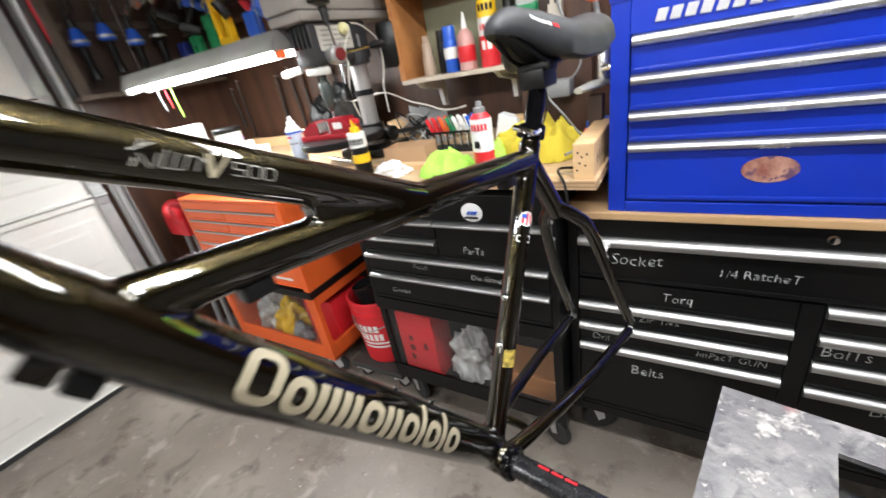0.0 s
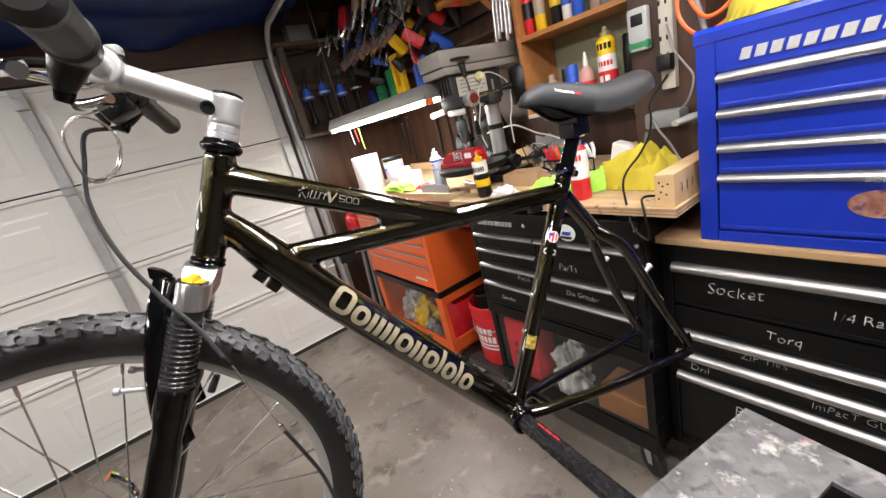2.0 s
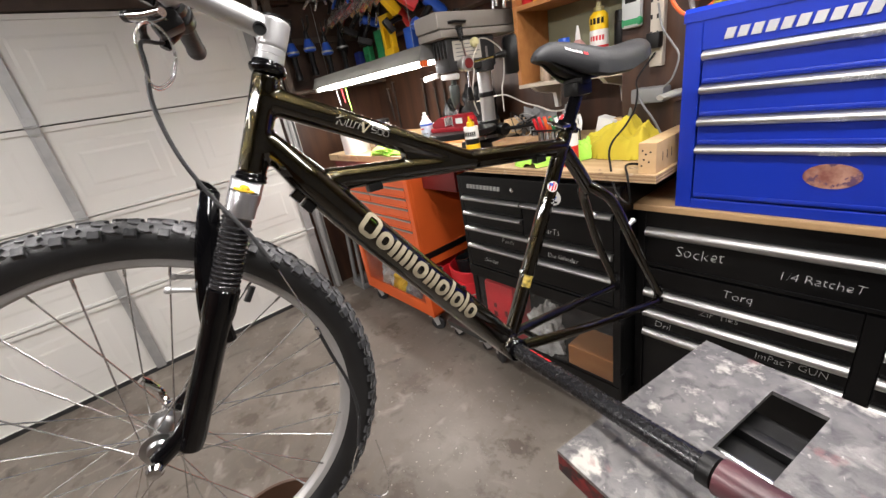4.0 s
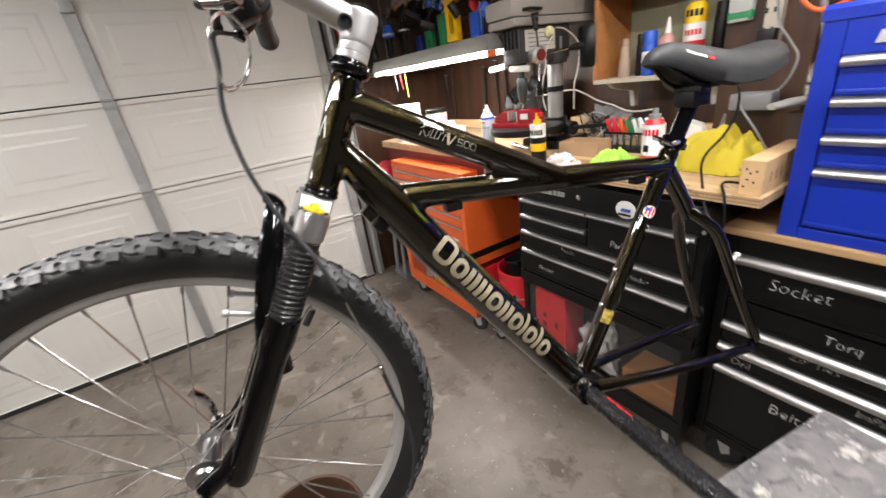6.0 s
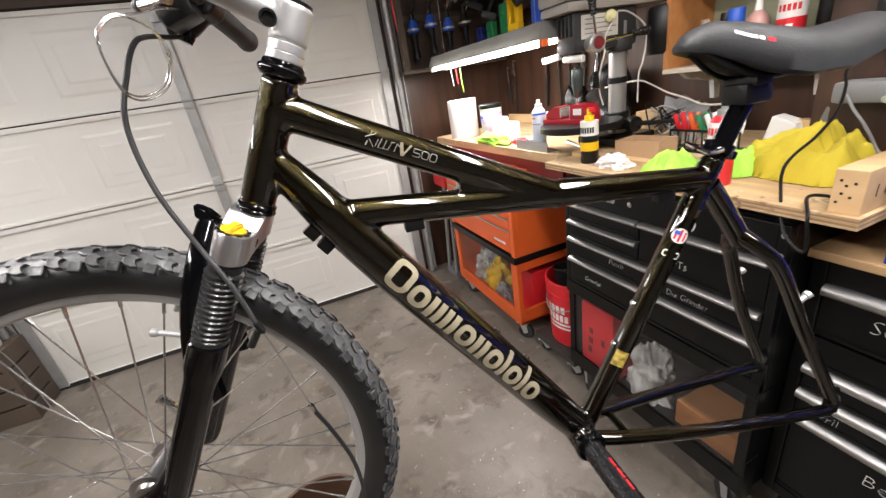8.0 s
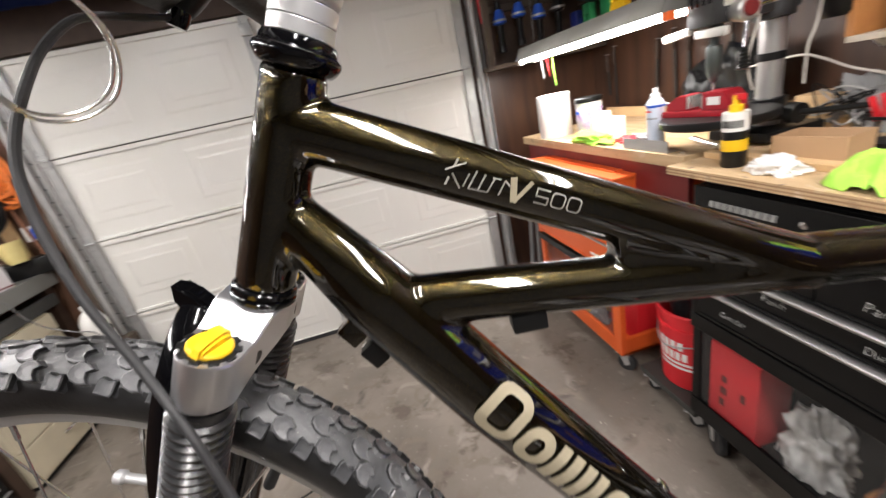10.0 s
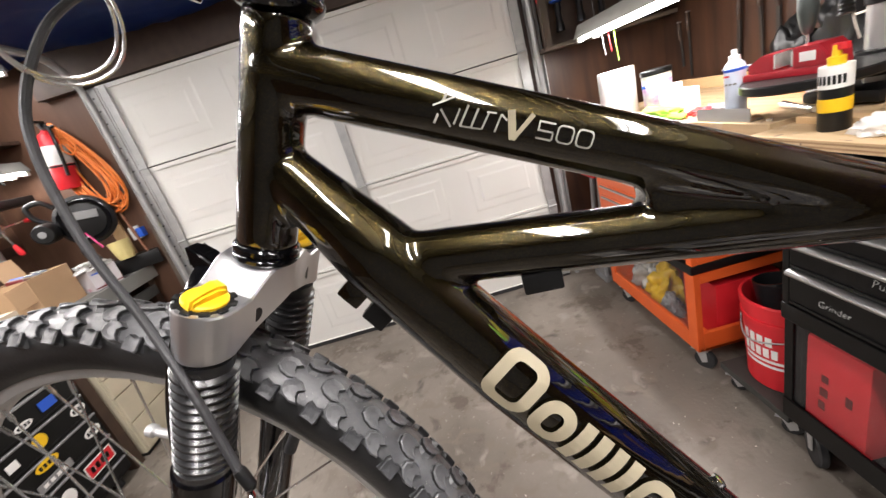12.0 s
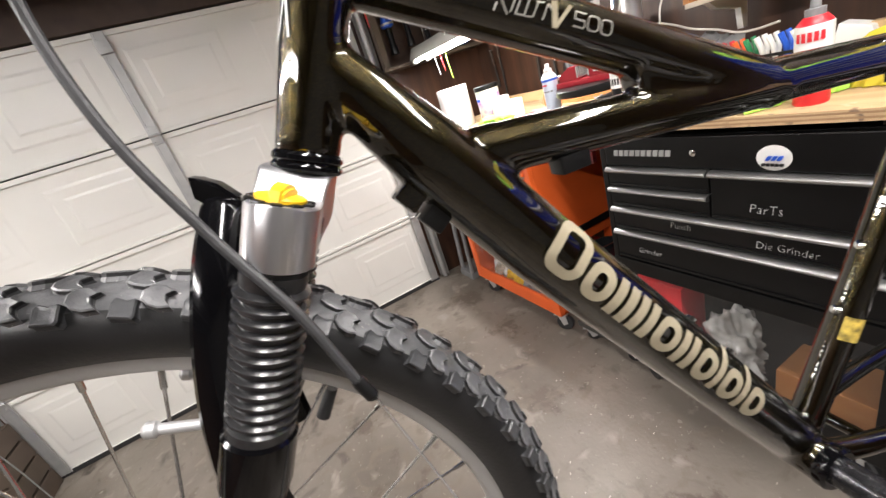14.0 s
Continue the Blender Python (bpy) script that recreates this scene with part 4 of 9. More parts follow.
for s in (1, -1):
    pts = smooth_path([(-0.185, 0.012 * s, 0.548), (-0.225, 0.020 * s, 0.520), (-0.262, 0.022 * s, 0.507), (-0.305, 0.022 * s, 0.506), (-0.360, 0.034 * s, 0.520), (-0.400, 0.040 * s, 0.546)])
    part("saddle_rail", tubed(pts, 0.0036, seg=10), SATIN_BLACK, saddle)
bm = prism(bmesh.new(), [(-0.175, 0.551), (-0.215, 0.532), (-0.245, 0.512), (-0.262, 0.506), (-0.300, 0.503), (-0.300, 0.545), (-0.20, 0.553)], -0.014, 0.014, bevel=0.004)
part("saddle_shell", bm, SATIN_BLACK, saddle)

for f, wide, red in ((0.0, 0.10, 0), (0.12, 0.06, 0), (0.20, 0.10, 0), (0.32, 0.08, 0), (0.42, 0.05, 0), (0.49, 0.10, 0), (0.62, 0.12, 0), (0.80, 0.18, 1)):
    bm = bmesh.new()
    corners = []
    for a, b in ((f, 0), (f + wide, 0), (f + wide, 1), (f, 1)):
        hit = saddle_skin.ray_cast(Vector((-0.211 - 0.038 * a, 0.2, 0.5665 - 0.0185 * a - 0.0045 * b)), Vector((0, -1, 0)))
        corners.append(hit[0] + Vector((0, 0.0007, 0.0004)))
    bm.faces.new([bm.verts.new(p) for p in corners])
    part("print_bar", bm, RED_PLASTIC if red else CHALK, saddle)


def wrapped(bm, outline, axis0, axis1, radius, across, lift=0.0006, hole=None):
    """Lays flat outlines (along, round) on a tube between two points; `across` is where round = 0 faces."""
    d = (axis1 - axis0).normalized()
    x = (across - d * across.dot(d)).normalized()
    y = d.cross(x)

    def place(p):
        a = p[1] / radius
        return axis0 + d * p[0] + (radius + lift) * (math.cos(a) * x + math.sin(a) * y)

    if hole:
        n = len(outline)
        o, h = [bm.verts.new(place(p)) for p in outline], [bm.verts.new(place(p)) for p in hole]
        for i in range(n):
            bm.faces.new((o[i], o[(i + 1) % n], h[(i + 1) % n], h[i]))
    else:
        bm.faces.new([bm.verts.new(place(p)) for p in outline])
    return bm


def rounded(x, y, w, h, r, n=5):
    out = []
    for cx, cy, a0 in ((x + w / 2 - r, y + h / 2 - r, 0), (x - w / 2 + r, y + h / 2 - r, 90), (x - w / 2 + r, y - h / 2 + r, 180), (x + w / 2 - r, y - h / 2 + r, 270)):
        out += [(cx + r * math.cos(radians(a0 + 90 * k / n)), cy + r * math.sin(radians(a0 + 90 * k / n))) for k in range(n + 1)]
    return out


DT_LOW, DT_HIGH = Vector((0.050, 0, 0.0834)), Vector((0.3336, 0, 0.4943))
LEFT = Vector((0, 1, 0))
# maker's mark: gold rounded rings and bars
pos = 0.1537
for k, (w, h, ring) in enumerate(((0.037, 0.040, 1), (0.030, 0.029, 1), (0.010, 0.029, 0), (0.010, 0.029, 0), (0.010, 0.029, 0), (0.010, 0.029, 0), (0.031, 0.029, 1), (0.010, 0.029, 0), (0.010, 0.029, 0),
                                  (0.029, 0.029, 1), (0.009, 0.042, 0), (0.029, 0.029, 1), (0.009, 0.042, 0), (0.029, 0.029, 1))):
    w, y = w * 0.933, (h - 0.029) / 2
    bm = bmesh.new()
    c = pos + w / 2
    if ring:
        t = 0.0085
        wrapped(bm, rounded(c, -y, w, h, 0.012), DT_HIGH, DT_LOW, 0.0293, LEFT, 0.0010, rounded(c, -y, w - 2 * t, h - 1.7 * t, 0.005))
    else:
        for q in range(6):
            wrapped(bm, [(c - w / 2, -y - h / 2 + h * q / 6), (c + w / 2, -y - h / 2 + h * q / 6), (c + w / 2, -y - h / 2 + h * (q + 1) / 6), (c - w / 2, -y - h / 2 + h * (q + 1) / 6)], DT_HIGH, DT_LOW, 0.0293, LEFT, 0.0010)
    part("maker_mark", bm, GOLD_DECAL, frame_part, "gold maker's mark", smooth=60)
    pos += w + (0.0033 if ring or h > 0.03 else 0.0042)
# small white mark on the front of the head tube
FRONT_LEFT = Vector((0.84, 0.54, 0))
for x0, x1, y0, y1 in ((0.064, 0.088, -0.0046, 0.0), (0.064, 0.088, 0.0046, 0.0), (0.062, 0.076, -0.0076, -0.0076)):
    bm = wrapped(bmesh.new(), [(x0, y0 - 0.0008), (x1, y1 - 0.0008), (x1, y1 + 0.0008), (x0, y0 + 0.0008)], LOW, HIGH, 0.0190, FRONT_LEFT, 0.0006)
    part("head_mark", bm, CHALK, frame_part, "small white strokes on the head tube", smooth=60)
# model mark on the top tube: thin silver strokes
TT_A, TT_B = Vector((0.300, 0, 0.5531)), Vector((0.050, 0, 0.4256))
TT_R = 0.0194


def stroke(bm, x0, y0, x1, y1, wide):
    """A thin straight stroke on the top tube, from (along, round) to (along, round)."""
    dx, dy = x1 - x0, y1 - y0
    k = wide / 2 / math.hypot(dx, dy)
    wrapped(bm, [(x0 - dy * k, -(y0 + dx * k)), (x1 - dy * k, -(y1 + dx * k)), (x1 + dy * k, -(y1 - dx * k)), (x0 + dy * k, -(y0 - dx * k))], TT_A, TT_B, TT_R, LEFT, 0.0007)


for x0, y0, x1, y1, wide in ((0.0712, -0.0075, 0.0748, 0.0085, 0.0013), (0.0690, 0.0010, 0.0800, 0.0075, 0.0009), (0.0735, 0.0000, 0.0800, -0.0075, 0.0011), (0.0815, -0.0060, 0.0832, 0.0020, 0.0010),
                             (0.0848, -0.0062, 0.0872, 0.0045, 0.0011), (0.0848, -0.0062, 0.0900, -0.0058, 0.0009), (0.0905, -0.0060, 0.0925, 0.0040, 0.0011), (0.0905, -0.0060, 0.0960, -0.0054, 0.0009),
                             (0.0962, -0.0055, 0.0982, 0.0030, 0.0010), (0.0970, 0.0030, 0.1020, 0.0034, 0.0009), (0.1030, -0.0055, 0.1046, 0.0034, 0.0010), (0.1046, 0.0034, 0.1080, 0.0010, 0.0010)):
    bm = bmesh.new()
    stroke(bm, x0, y0, x1, y1, wide)
    part("model_mark", bm, SILVER_DECAL, frame_part, smooth=60)
bm = bmesh.new()
stroke(bm, 0.1090, 0.0065, 0.1130, -0.0075, 0.0040)
stroke(bm, 0.1130, -0.0075, 0.1205, 0.0065, 0.0024)
part("model_mark", bm, GOLD_DECAL, frame_part, "gold chevron", smooth=60)
pos = 0.1236
for k in range(3):
    bm = bmesh.new()
    c = pos + 0.0046
    if k == 0:
        for x0, y0, x1, y1 in ((-0.0042, -0.0045, 0.0042, -0.0036), (-0.0042, -0.0036, -0.0033, -0.0003), (-0.0042, -0.0003, 0.0038, 0.0006), (0.0034, 0.0006, 0.0043, 0.0038), (-0.0042, 0.0036, 0.0037, 0.0045)):
            wrapped(bm, [(c + x0, y1), (c + x1, y1), (c + x1, y0), (c + x0, y0)], TT_A, TT_B, TT_R, LEFT, 0.0007)
    else:
        wrapped(bm, rounded(c, 0.0, 0.0088, 0.0090, 0.0027), TT_A, TT_B, TT_R, LEFT, 0.0007, rounded(c, 0.0, 0.0070, 0.0072, 0.0019))
    part("model_mark", bm, SILVER_DECAL, frame_part, smooth=60)
    pos += 0.0100
# seat tube stickers
ST_A, ST_B = Vector((-0.006, 0, 0.004)), Vector((-0.2224, 0, 0.390))
FACE = Vector((0.42, 0.9, 0.2))
for at, w, h, mat, hole in ((0.347, 0.022, 0.022, "flag", 0), (0.318, 0.010, 0.024, "white", 1), (0.142, 0.026, 0.020, "gold", 0)):
    bm = bmesh.new()
    if mat == "flag":
        wrapped(bm, rounded(at, 0, w, h, 0.0108), ST_A, ST_B, 0.0161, FACE, 0.0006, rounded(at, 0, 0.002, 0.002, 0.0009))
    elif hole:
        wrapped(bm, rounded(at, 0, w, h, 0.003), ST_A, ST_B, 0.0161, FACE, 0.0006, rounded(at, 0, w - 0.003, h - 0.003, 0.002))
    else:
        for q in range(5):
            wrapped(bm, [(at - w / 2, h * (q / 5 - 0.5)), (at + w / 2, h * (q / 5 - 0.5)), (at + w / 2, h * ((q + 1) / 5 - 0.5)), (at - w / 2, h * ((q + 1) / 5 - 0.5))], ST_A, ST_B, 0.0161, FACE, 0.0006)
    colour = {"flag": WHITE_PLASTIC, "white": WHITE_PLASTIC, "gold": surf("gold_sticker", (0.55, 0.40, 0.08), 0.4, second=(0.05, 0.04, 0.01), scale=120, mix=0.9)}[mat]
    sticker = part("sticker", bm, colour, frame_part, {"flag": "round striped sticker", "white": "white outlined sticker", "gold": "gold and black sticker"}[mat], smooth=60)
    if mat == "flag":
        for q in range(3):
            bm = bmesh.new()
            y0, n0 = -0.0075 + 0.0058 * q, (0.0065, 0.0095, 0.0065)[q]
            wrapped(bm, [(at - n0, y0), (at + n0, y0), (at + n0, y0 + 0.003), (at - n0, y0 + 0.003)], ST_A, ST_B, 0.0161, FACE, 0.0011)
            part("stripe", bm, RED_PLASTIC, sticker)
        bm = bmesh.new()
        wrapped(bm, [(at + 0.001, -0.008), (at + 0.0065, -0.008), (at + 0.0065, -0.001), (at + 0.001, -0.001)], ST_A, ST_B, 0.0161, FACE, 0.0015)
        part("corner_patch", bm, BLUE_PLASTIC, sticker)

# brake housing from the lever to its loose end, and the bare inner wire's loop
bm = tubed(smooth_path([(0.4115, -0.092, 0.664), (0.422, -0.072, 0.661), (0.4336, -0.042, 0.657), (0.4384, -0.0176, 0.6467), (0.4394, 0.0173, 0.6171), (0.4466, 0.0417, 0.5713), (0.4413, 0.0505, 0.5114), (0.4227, 0.0560, 0.4525), (0.4018, 0.0685, 0.4075), (0.3890, 0.0773, 0.3650)], 10), 0.0026, seg=10)
part("cable_housing", bm, RUBBER, bike, "black brake cable housing hanging loose")
ring = [Vector(p) for p in ((0.4403, 0.0461, 0.6158), (0.4365, 0.0495, 0.6417), (0.4224, 0.0371, 0.6566), (0.4075, 0.0147, 0.6492), (0.4058, -0.0047, 0.6295), (0.4178, -0.0081, 0.6044), (0.4339, 0.005, 0.5927), (0.4414, 0.0284, 0.595))]
mid = sum(ring, Vector()) / 8
for r, lift in ((1.0, 0.0), (0.965, 0.0022)):
    pts = smooth_path([mid + (p - mid) * r + Vector((0, lift, lift)) for p in ring[-1:] + ring + ring[:2]], 6)[6:54]
    part("wire_loop", tubed(pts, 0.0011, seg=6, closed=True), STEEL, bike, "coiled bare inner wire")
part("wire_end", tubed(smooth_path([(0.4224, 0.0371, 0.6566), (0.412, 0.012, 0.664), (0.404, -0.018, 0.674), (0.398, -0.050, 0.680)]), 0.0012, seg=6), STEEL, bike)
part("housing_end", turned([(0.0032, 0), (0.0036, 0.002), (0.0036, 0.012), (0.002, 0.014), (0, 0.014)], 12, along((0.3890, 0.0773, 0.3655), (0.381, 0.079, 0.340))), SATIN_BLACK, bike)
# bare wire, lower housing and its frayed curl, hanging beside the wheel
part("inner_wire", tubed([(0.3845, 0.0782, 0.352), (0.374, 0.0795, 0.302), (0.3645, 0.080, 0.254)], 0.0009, seg=6), STEEL, bike)
lower_housing = part("lower_housing", tubed(smooth_path([(0.3630, 0.0780, 0.2440), (0.3543, 0.0600, 0.1904), (0.3440, 0.0530, 0.1311), (0.3445, 0.0550, 0.0738), (0.3622, 0.0640, 0.0216)]), 0.0026, seg=10), RUBBER, bike, "black lower cable housing hanging beside the wheel")
part("ferrule", turned([(0.0018, 0), (0.0032, 0.001), (0.0034, 0.010), (0.0026, 0.012), (0, 0.012)], 12, along((0.3628, 0.0775, 0.2425), (0.3650, 0.080, 0.256))), CHROME, lower_housing)
part("wire_curl", tubed(smooth_path([(0.3622, 0.064, 0.0216), (0.381, 0.065, -0.008), (0.387, 0.066, -0.040), (0.3763, 0.066, -0.0723), (0.360, 0.067, -0.092), (0.3443, 0.067, -0.0982), (0.335, 0.066, -0.080), (0.3321, 0.066, -0.0566), (0.3335, 0.065, 0.0135)]), 0.0011, seg=6), STEEL, lower_housing, "curl of bare wire")
part("brake_noodle", tubed([(0.4215, -0.014, 0.3144), (0.4360, -0.014, 0.2957)], [0.0045, 0.0052], seg=12), RUBBER, bike)

# the bar through the bottom bracket
bar = thing("support_bar", BIKE @ Matrix.Translation(BB), "black carbon bar with red marks, pushed through the bottom bracket", "bar")
part("bar_tube", tubed([(0, -0.06, 0), (0, 0.62, 0)], 0.0165, seg=28), CARBON, bar)
part("bar_collar", turned([(0.0235, 0.034), (0.0245, 0.036), (0.0245, 0.044), (0.022, 0.047), (0.017, 0.047)], 28, Matrix.Rotation(radians(-90), 4, "X")), GLOSS_BLACK, bar)
for k in range(3):
    bm = bmesh.new()
    for q in range(2):
        a0, a1 = -0.004 + 0.002 * q, -0.004 + 0.002 * (q + 1)
        wrapped(bm, [(0.080 + 0.019 * k, a0), (0.096 + 0.019 * k, a0), (0.096 + 0.019 * k, a1), (0.080 + 0.019 * k, a1)], Vector((0, 0, 0)), Vector((0, 1, 0)), 0.0165, Vector((-0.2, 0, 0.98)), 0.0005)
    part("red_mark", bm, RED_PLASTIC, bar, smooth=60)

# ---- tool chests and carts ----


def caster(parent, x, y, z, r=0.05, turn=0.0, material=RUBBER):
    m = Matrix.Translation((x, y, z)) @ Matrix.Rotation(radians(turn), 4, "Z")
    bm = boxed(-0.035, 0.035, -0.03, 0.03, 2 * r + 0.012, 2 * r + 0.018, 0.001, m=m)
    for s in (1, -1):
        prism_b = bmesh.new()
        prism(prism_b, [(-0.022, 2 * r + 0.014), (0.022, 2 * r + 0.014), (0.018 + 0.012, r), (0.006, r - 0.012)], 0.019 * s - 0.0015, 0.019 * s + 0.0015, m=m)
        me = bpy.data.meshes.new("t")
        prism_b.to_mesh(me)
        prism_b.free()
        bm.from_mesh(me)
    fork_c = part("caster_fork", bm, CAST_ALU, parent, "bright zinc caster fork")
    bm = turned([(0.0, -0.014), (r * 0.55, -0.014), (r * 0.9, -0.014), (r, -0.009), (r, 0.009), (r * 0.9, 0.014), (r * 0.55, 0.014), (0, 0.014)], 24,
                m @ Matrix.Translation((0.012, 0, r)) @ Matrix.Rotation(radians(90), 4, "X"))
    part("caster_wheel", bm, material, fork_c, "black caster wheel")


def drawer_handle(parent, x0, x1, z, deep=0.018, high=0.022, material=HANDLE_METAL):
    """A full-width folded trim rail along the top of a drawer; the drawer's face is at y = 0."""
    out = [(-0.002, -high / 2)] + [(-0.010 - (deep - 0.010) * math.cos(a), high / 2 * math.sin(a)) for a in (-1.5, -1.2, -0.9, -0.6, -0.3, 0, 0.3, 0.6, 0.9, 1.2, 1.5)] + [(-0.002, high / 2)]
    bm = bmesh.new()
    a = [bm.verts.new((x0, y, z + h)) for y, h in out]
    b = [bm.verts.new((x1, y, z + h)) for y, h in out]
    for i in range(len(out)):
        j = (i + 1) % len(out)
        bm.faces.new((a[i], b[i], b[j], a[j]))
    bm.faces.new(a)
    bm.faces.new(b[::-1])
    return part("handle", bm, material, parent, "bright metal pull rail", smooth=50)


def drawer(parent, x0, x1, z0, z1, material, handle=True, deep=0.018, high=0.022, name="drawer"):
    bm = boxed(x0, x1, -0.012, 0.02, z0, z1, 0.003)
    d = part(name, bm, material, parent, smooth=0)
    bm = boxed(x0 + 0.004, x1 - 0.004, -0.0165, -0.010, z0 + 0.004, z0 + 0.014, 0.003)
    part("lip", bm, material, d)
    if handle:
        drawer_handle(d, x0 + 0.001, x1 - 0.001, z1 - high / 2 + 0.002, deep + 0.012, high)
    return d


def bars_of_writing(parent, x, z, w, h, n, material, y=-0.0135, slant=0.0):
    """A maker's badge as plain raised bars."""
    for k in range(n):
        a = x + w * k / n
        bm = bmesh.new()
        out = [(a, z), (a + w / n * 0.72, z), (a + w / n * 0.72 + slant, z + h), (a + slant, z + h)]
        prism(bm, out, y - 0.003, y + 0.003, bevel=0.0008)
        part("badge_bar", bm, material, parent)


# long black roller chest
chest = thing("roller_chest", pose(-0.125, 1.345, 0), "long black steel roller tool chest with hand-lettered drawers", "tool chest")
W = 1.12
bm = boxed(0, W, 0.012, 0.50, 0.16, 0.945, 0.004)
part("body", bm, CHEST_BLACK, chest, smooth=0)
bm = boxed(0, 0.030, -0.012, 0.012, 0.16, 0.945, 0.003)
box(bm, W - 0.03, W, -0.012, 0.012, 0.16, 0.945, 0.003)
box(bm, 0.03, W - 0.03, -0.012, 0.012, 0.885, 0.945, 0.003)
box(bm, 0.03, W - 0.03, -0.012, 0.012, 0.16, 0.20, 0.003)
box(bm, 0.565, 0.610, -0.012, 0.012, 0.20, 0.735, 0.003)
part("face_frame", bm, CHEST_BLACK, chest, smooth=0)
drawer(chest, 0.032, W - 0.032, 0.742, 0.882, CHEST_BLACK, high=0.033)
drawer(chest, 0.032, 0.563, 0.655, 0.735, CHEST_BLACK, handle=False)
drawer(chest, 0.032, 0.563, 0.572, 0.653, CHEST_BLACK, high=0.033)
drawer(chest, 0.032, 0.563, 0.488, 0.570, CHEST_BLACK, high=0.033)
drawer(chest, 0.032, 0.563, 0.204, 0.486, CHEST_BLACK, high=0.033)
for z0, z1 in ((0.650, 0.732), (0.564, 0.647), (0.475, 0.561), (0.204, 0.472)):
    drawer(chest, 0.612, W - 0.032, z0, z1, CHEST_BLACK, high=0.033)
part("lock", turned([(0.0, 0.0), (0.011, 0.0), (0.012, 0.003), (0.009, 0.008), (0, 0.009)], 20, along((0.588, -0.012, 0.912), (0.588, -1, 0.912))), CHROME, chest, "round chrome lock")
part("side_handle", tubed(smooth_path([(-0.004, 0.10, 0.80), (-0.045, 0.10, 0.80), (-0.05, 0.12, 0.80), (-0.05, 0.36, 0.80), (-0.045, 0.38, 0.80), (-0.004, 0.38, 0.80)]), 0.010, seg=12), CHROME, chest)
for x in (0.07, W - 0.07):
    for y in (0.06, 0.44):
        caster(chest, x, y, 0, 0.062, 20)
for body, x, z, size, tilt in (("Socket", 0.122, 0.800, 0.052, 1), ("1/4 RatcheT", 0.385, 0.785, 0.036, -1), ("Torq", 0.262, 0.687, 0.040, 1), ("ZiP Ties", 0.205, 0.602, 0.034, -1),
                               ("Dril", 0.070, 0.506, 0.036, 2), ("ImPacT GUN", 0.362, 0.508, 0.032, -1), ("Belts", 0.190, 0.385, 0.052, -3), ("BolTs", 0.622, 0.583, 0.044, -2),
                               ("Spe", 0.790, 0.782, 0.044, 0), ("But", 0.745, 0.415, 0.052, -2)):
    written(body, size, chest, CHALK, Matrix.Translation((x, -0.0130, z)) @ Matrix.Rotation(radians(tilt), 4, "Y") @ FACE_SOUTH, "white marker lettering", 0.95)
top = tagged(part("worktop_board", boxed(-0.145, 1.02, 1.315, 1.87, 0.945, 0.967, 0.004), BUTCHER, None, smooth=0), "oiled wooden worktop on the black roller chest", "worktop")

# blue top chest
blue = thing("top_chest", pose(-0.010, 1.340, 0.967), "bright blue steel top tool chest with silver drawer rails", "tool chest")
W = 0.70
bm = boxed(0, W, 0.012, 0.44, 0, 0.505, 0.004)
part("body", bm, BLUE_PAINT, blue, smooth=0)
bm = boxed(0, 0.042, -0.012, 0.012, 0, 0.500, 0.003)
box(bm, W - 0.042, W, -0.012, 0.012, 0, 0.500, 0.003)
box(bm, 0.042, W - 0.042, -0.012, 0.012, 0.428, 0.500, 0.003)
box(bm, 0.042, W - 0.042, -0.012, 0.012, 0, 0.030, 0.003)
part("face_frame", bm, BLUE_PAINT, blue, smooth=0)
bm = bmesh.new()
a = [(-0.015, 0.498), (-0.015, 0.520), (-0.004, 0.530), (0.44, 0.530), (0.445, 0.498)]
lo, hi = [bm.verts.new((-0.003, y, z)) for y, z in a], [bm.verts.new((W + 0.003, y, z)) for y, z in a]
for i in range(5):
    bm.faces.new((lo[i], hi[i], hi[(i + 1) % 5], lo[(i + 1) % 5]))
bm.faces.new(lo)
bm.faces.new(hi[::-1])
part("lid", bm, BLUE_PAINT, blue, "slightly domed blue lid", smooth=0)
for z0, z1 in ((0.345, 0.425), (0.262, 0.342), (0.186, 0.259), (0.034, 0.183)):
    d = drawer(blue, 0.046, W - 0.046, z0, z1, BLUE_PAINT, high=0.024)
    if z0 < 0.1:
        bm = turned([(0.0, 0), (1.0, 0), (1.0, 0.0012), (0.0, 0.0012)], 40, Matrix.Translation((0.335, -0.0125, 0.112)) @ Matrix.Rotation(radians(90), 4, "X") @ Matrix.Diagonal((0.052, 0.030, 1, 1)))
        part("sticker", bm, surf("oval_sticker", (0.20, 0.07, 0.05), 0.4, second=(0.45, 0.25, 0.18), scale=40, mix=1.0, spots=(0.10, 0.05, 0.10), spot_scale=30, spot_low=0.55), d, "oval brown picture sticker")
for k, z in enumerate((0.418, 0.335, 0.252, 0.176)):
    written(("METRIC", "METRIC", "SAE", "BOLTS")[k], 0.0155, blue, CHALK, Matrix.Translation((0.322 - 0.005 * k, -0.0303, z - 0.0125)) @ FACE_SOUTH, "white marker lettering", 1.15)
bars_of_writing(blue, 0.090, 0.446, 0.30, 0.024, 11, CAST_ALU, slant=0.006)
part("side_handle", tubed(smooth_path([(-0.003, 0.10, 0.36), (-0.03, 0.10, 0.36), (-0.032, 0.12, 0.36), (-0.032, 0.26, 0.36), (-0.03, 0.28, 0.36), (-0.003, 0.28, 0.36)]), 0.008, seg=12), CHROME, blue)

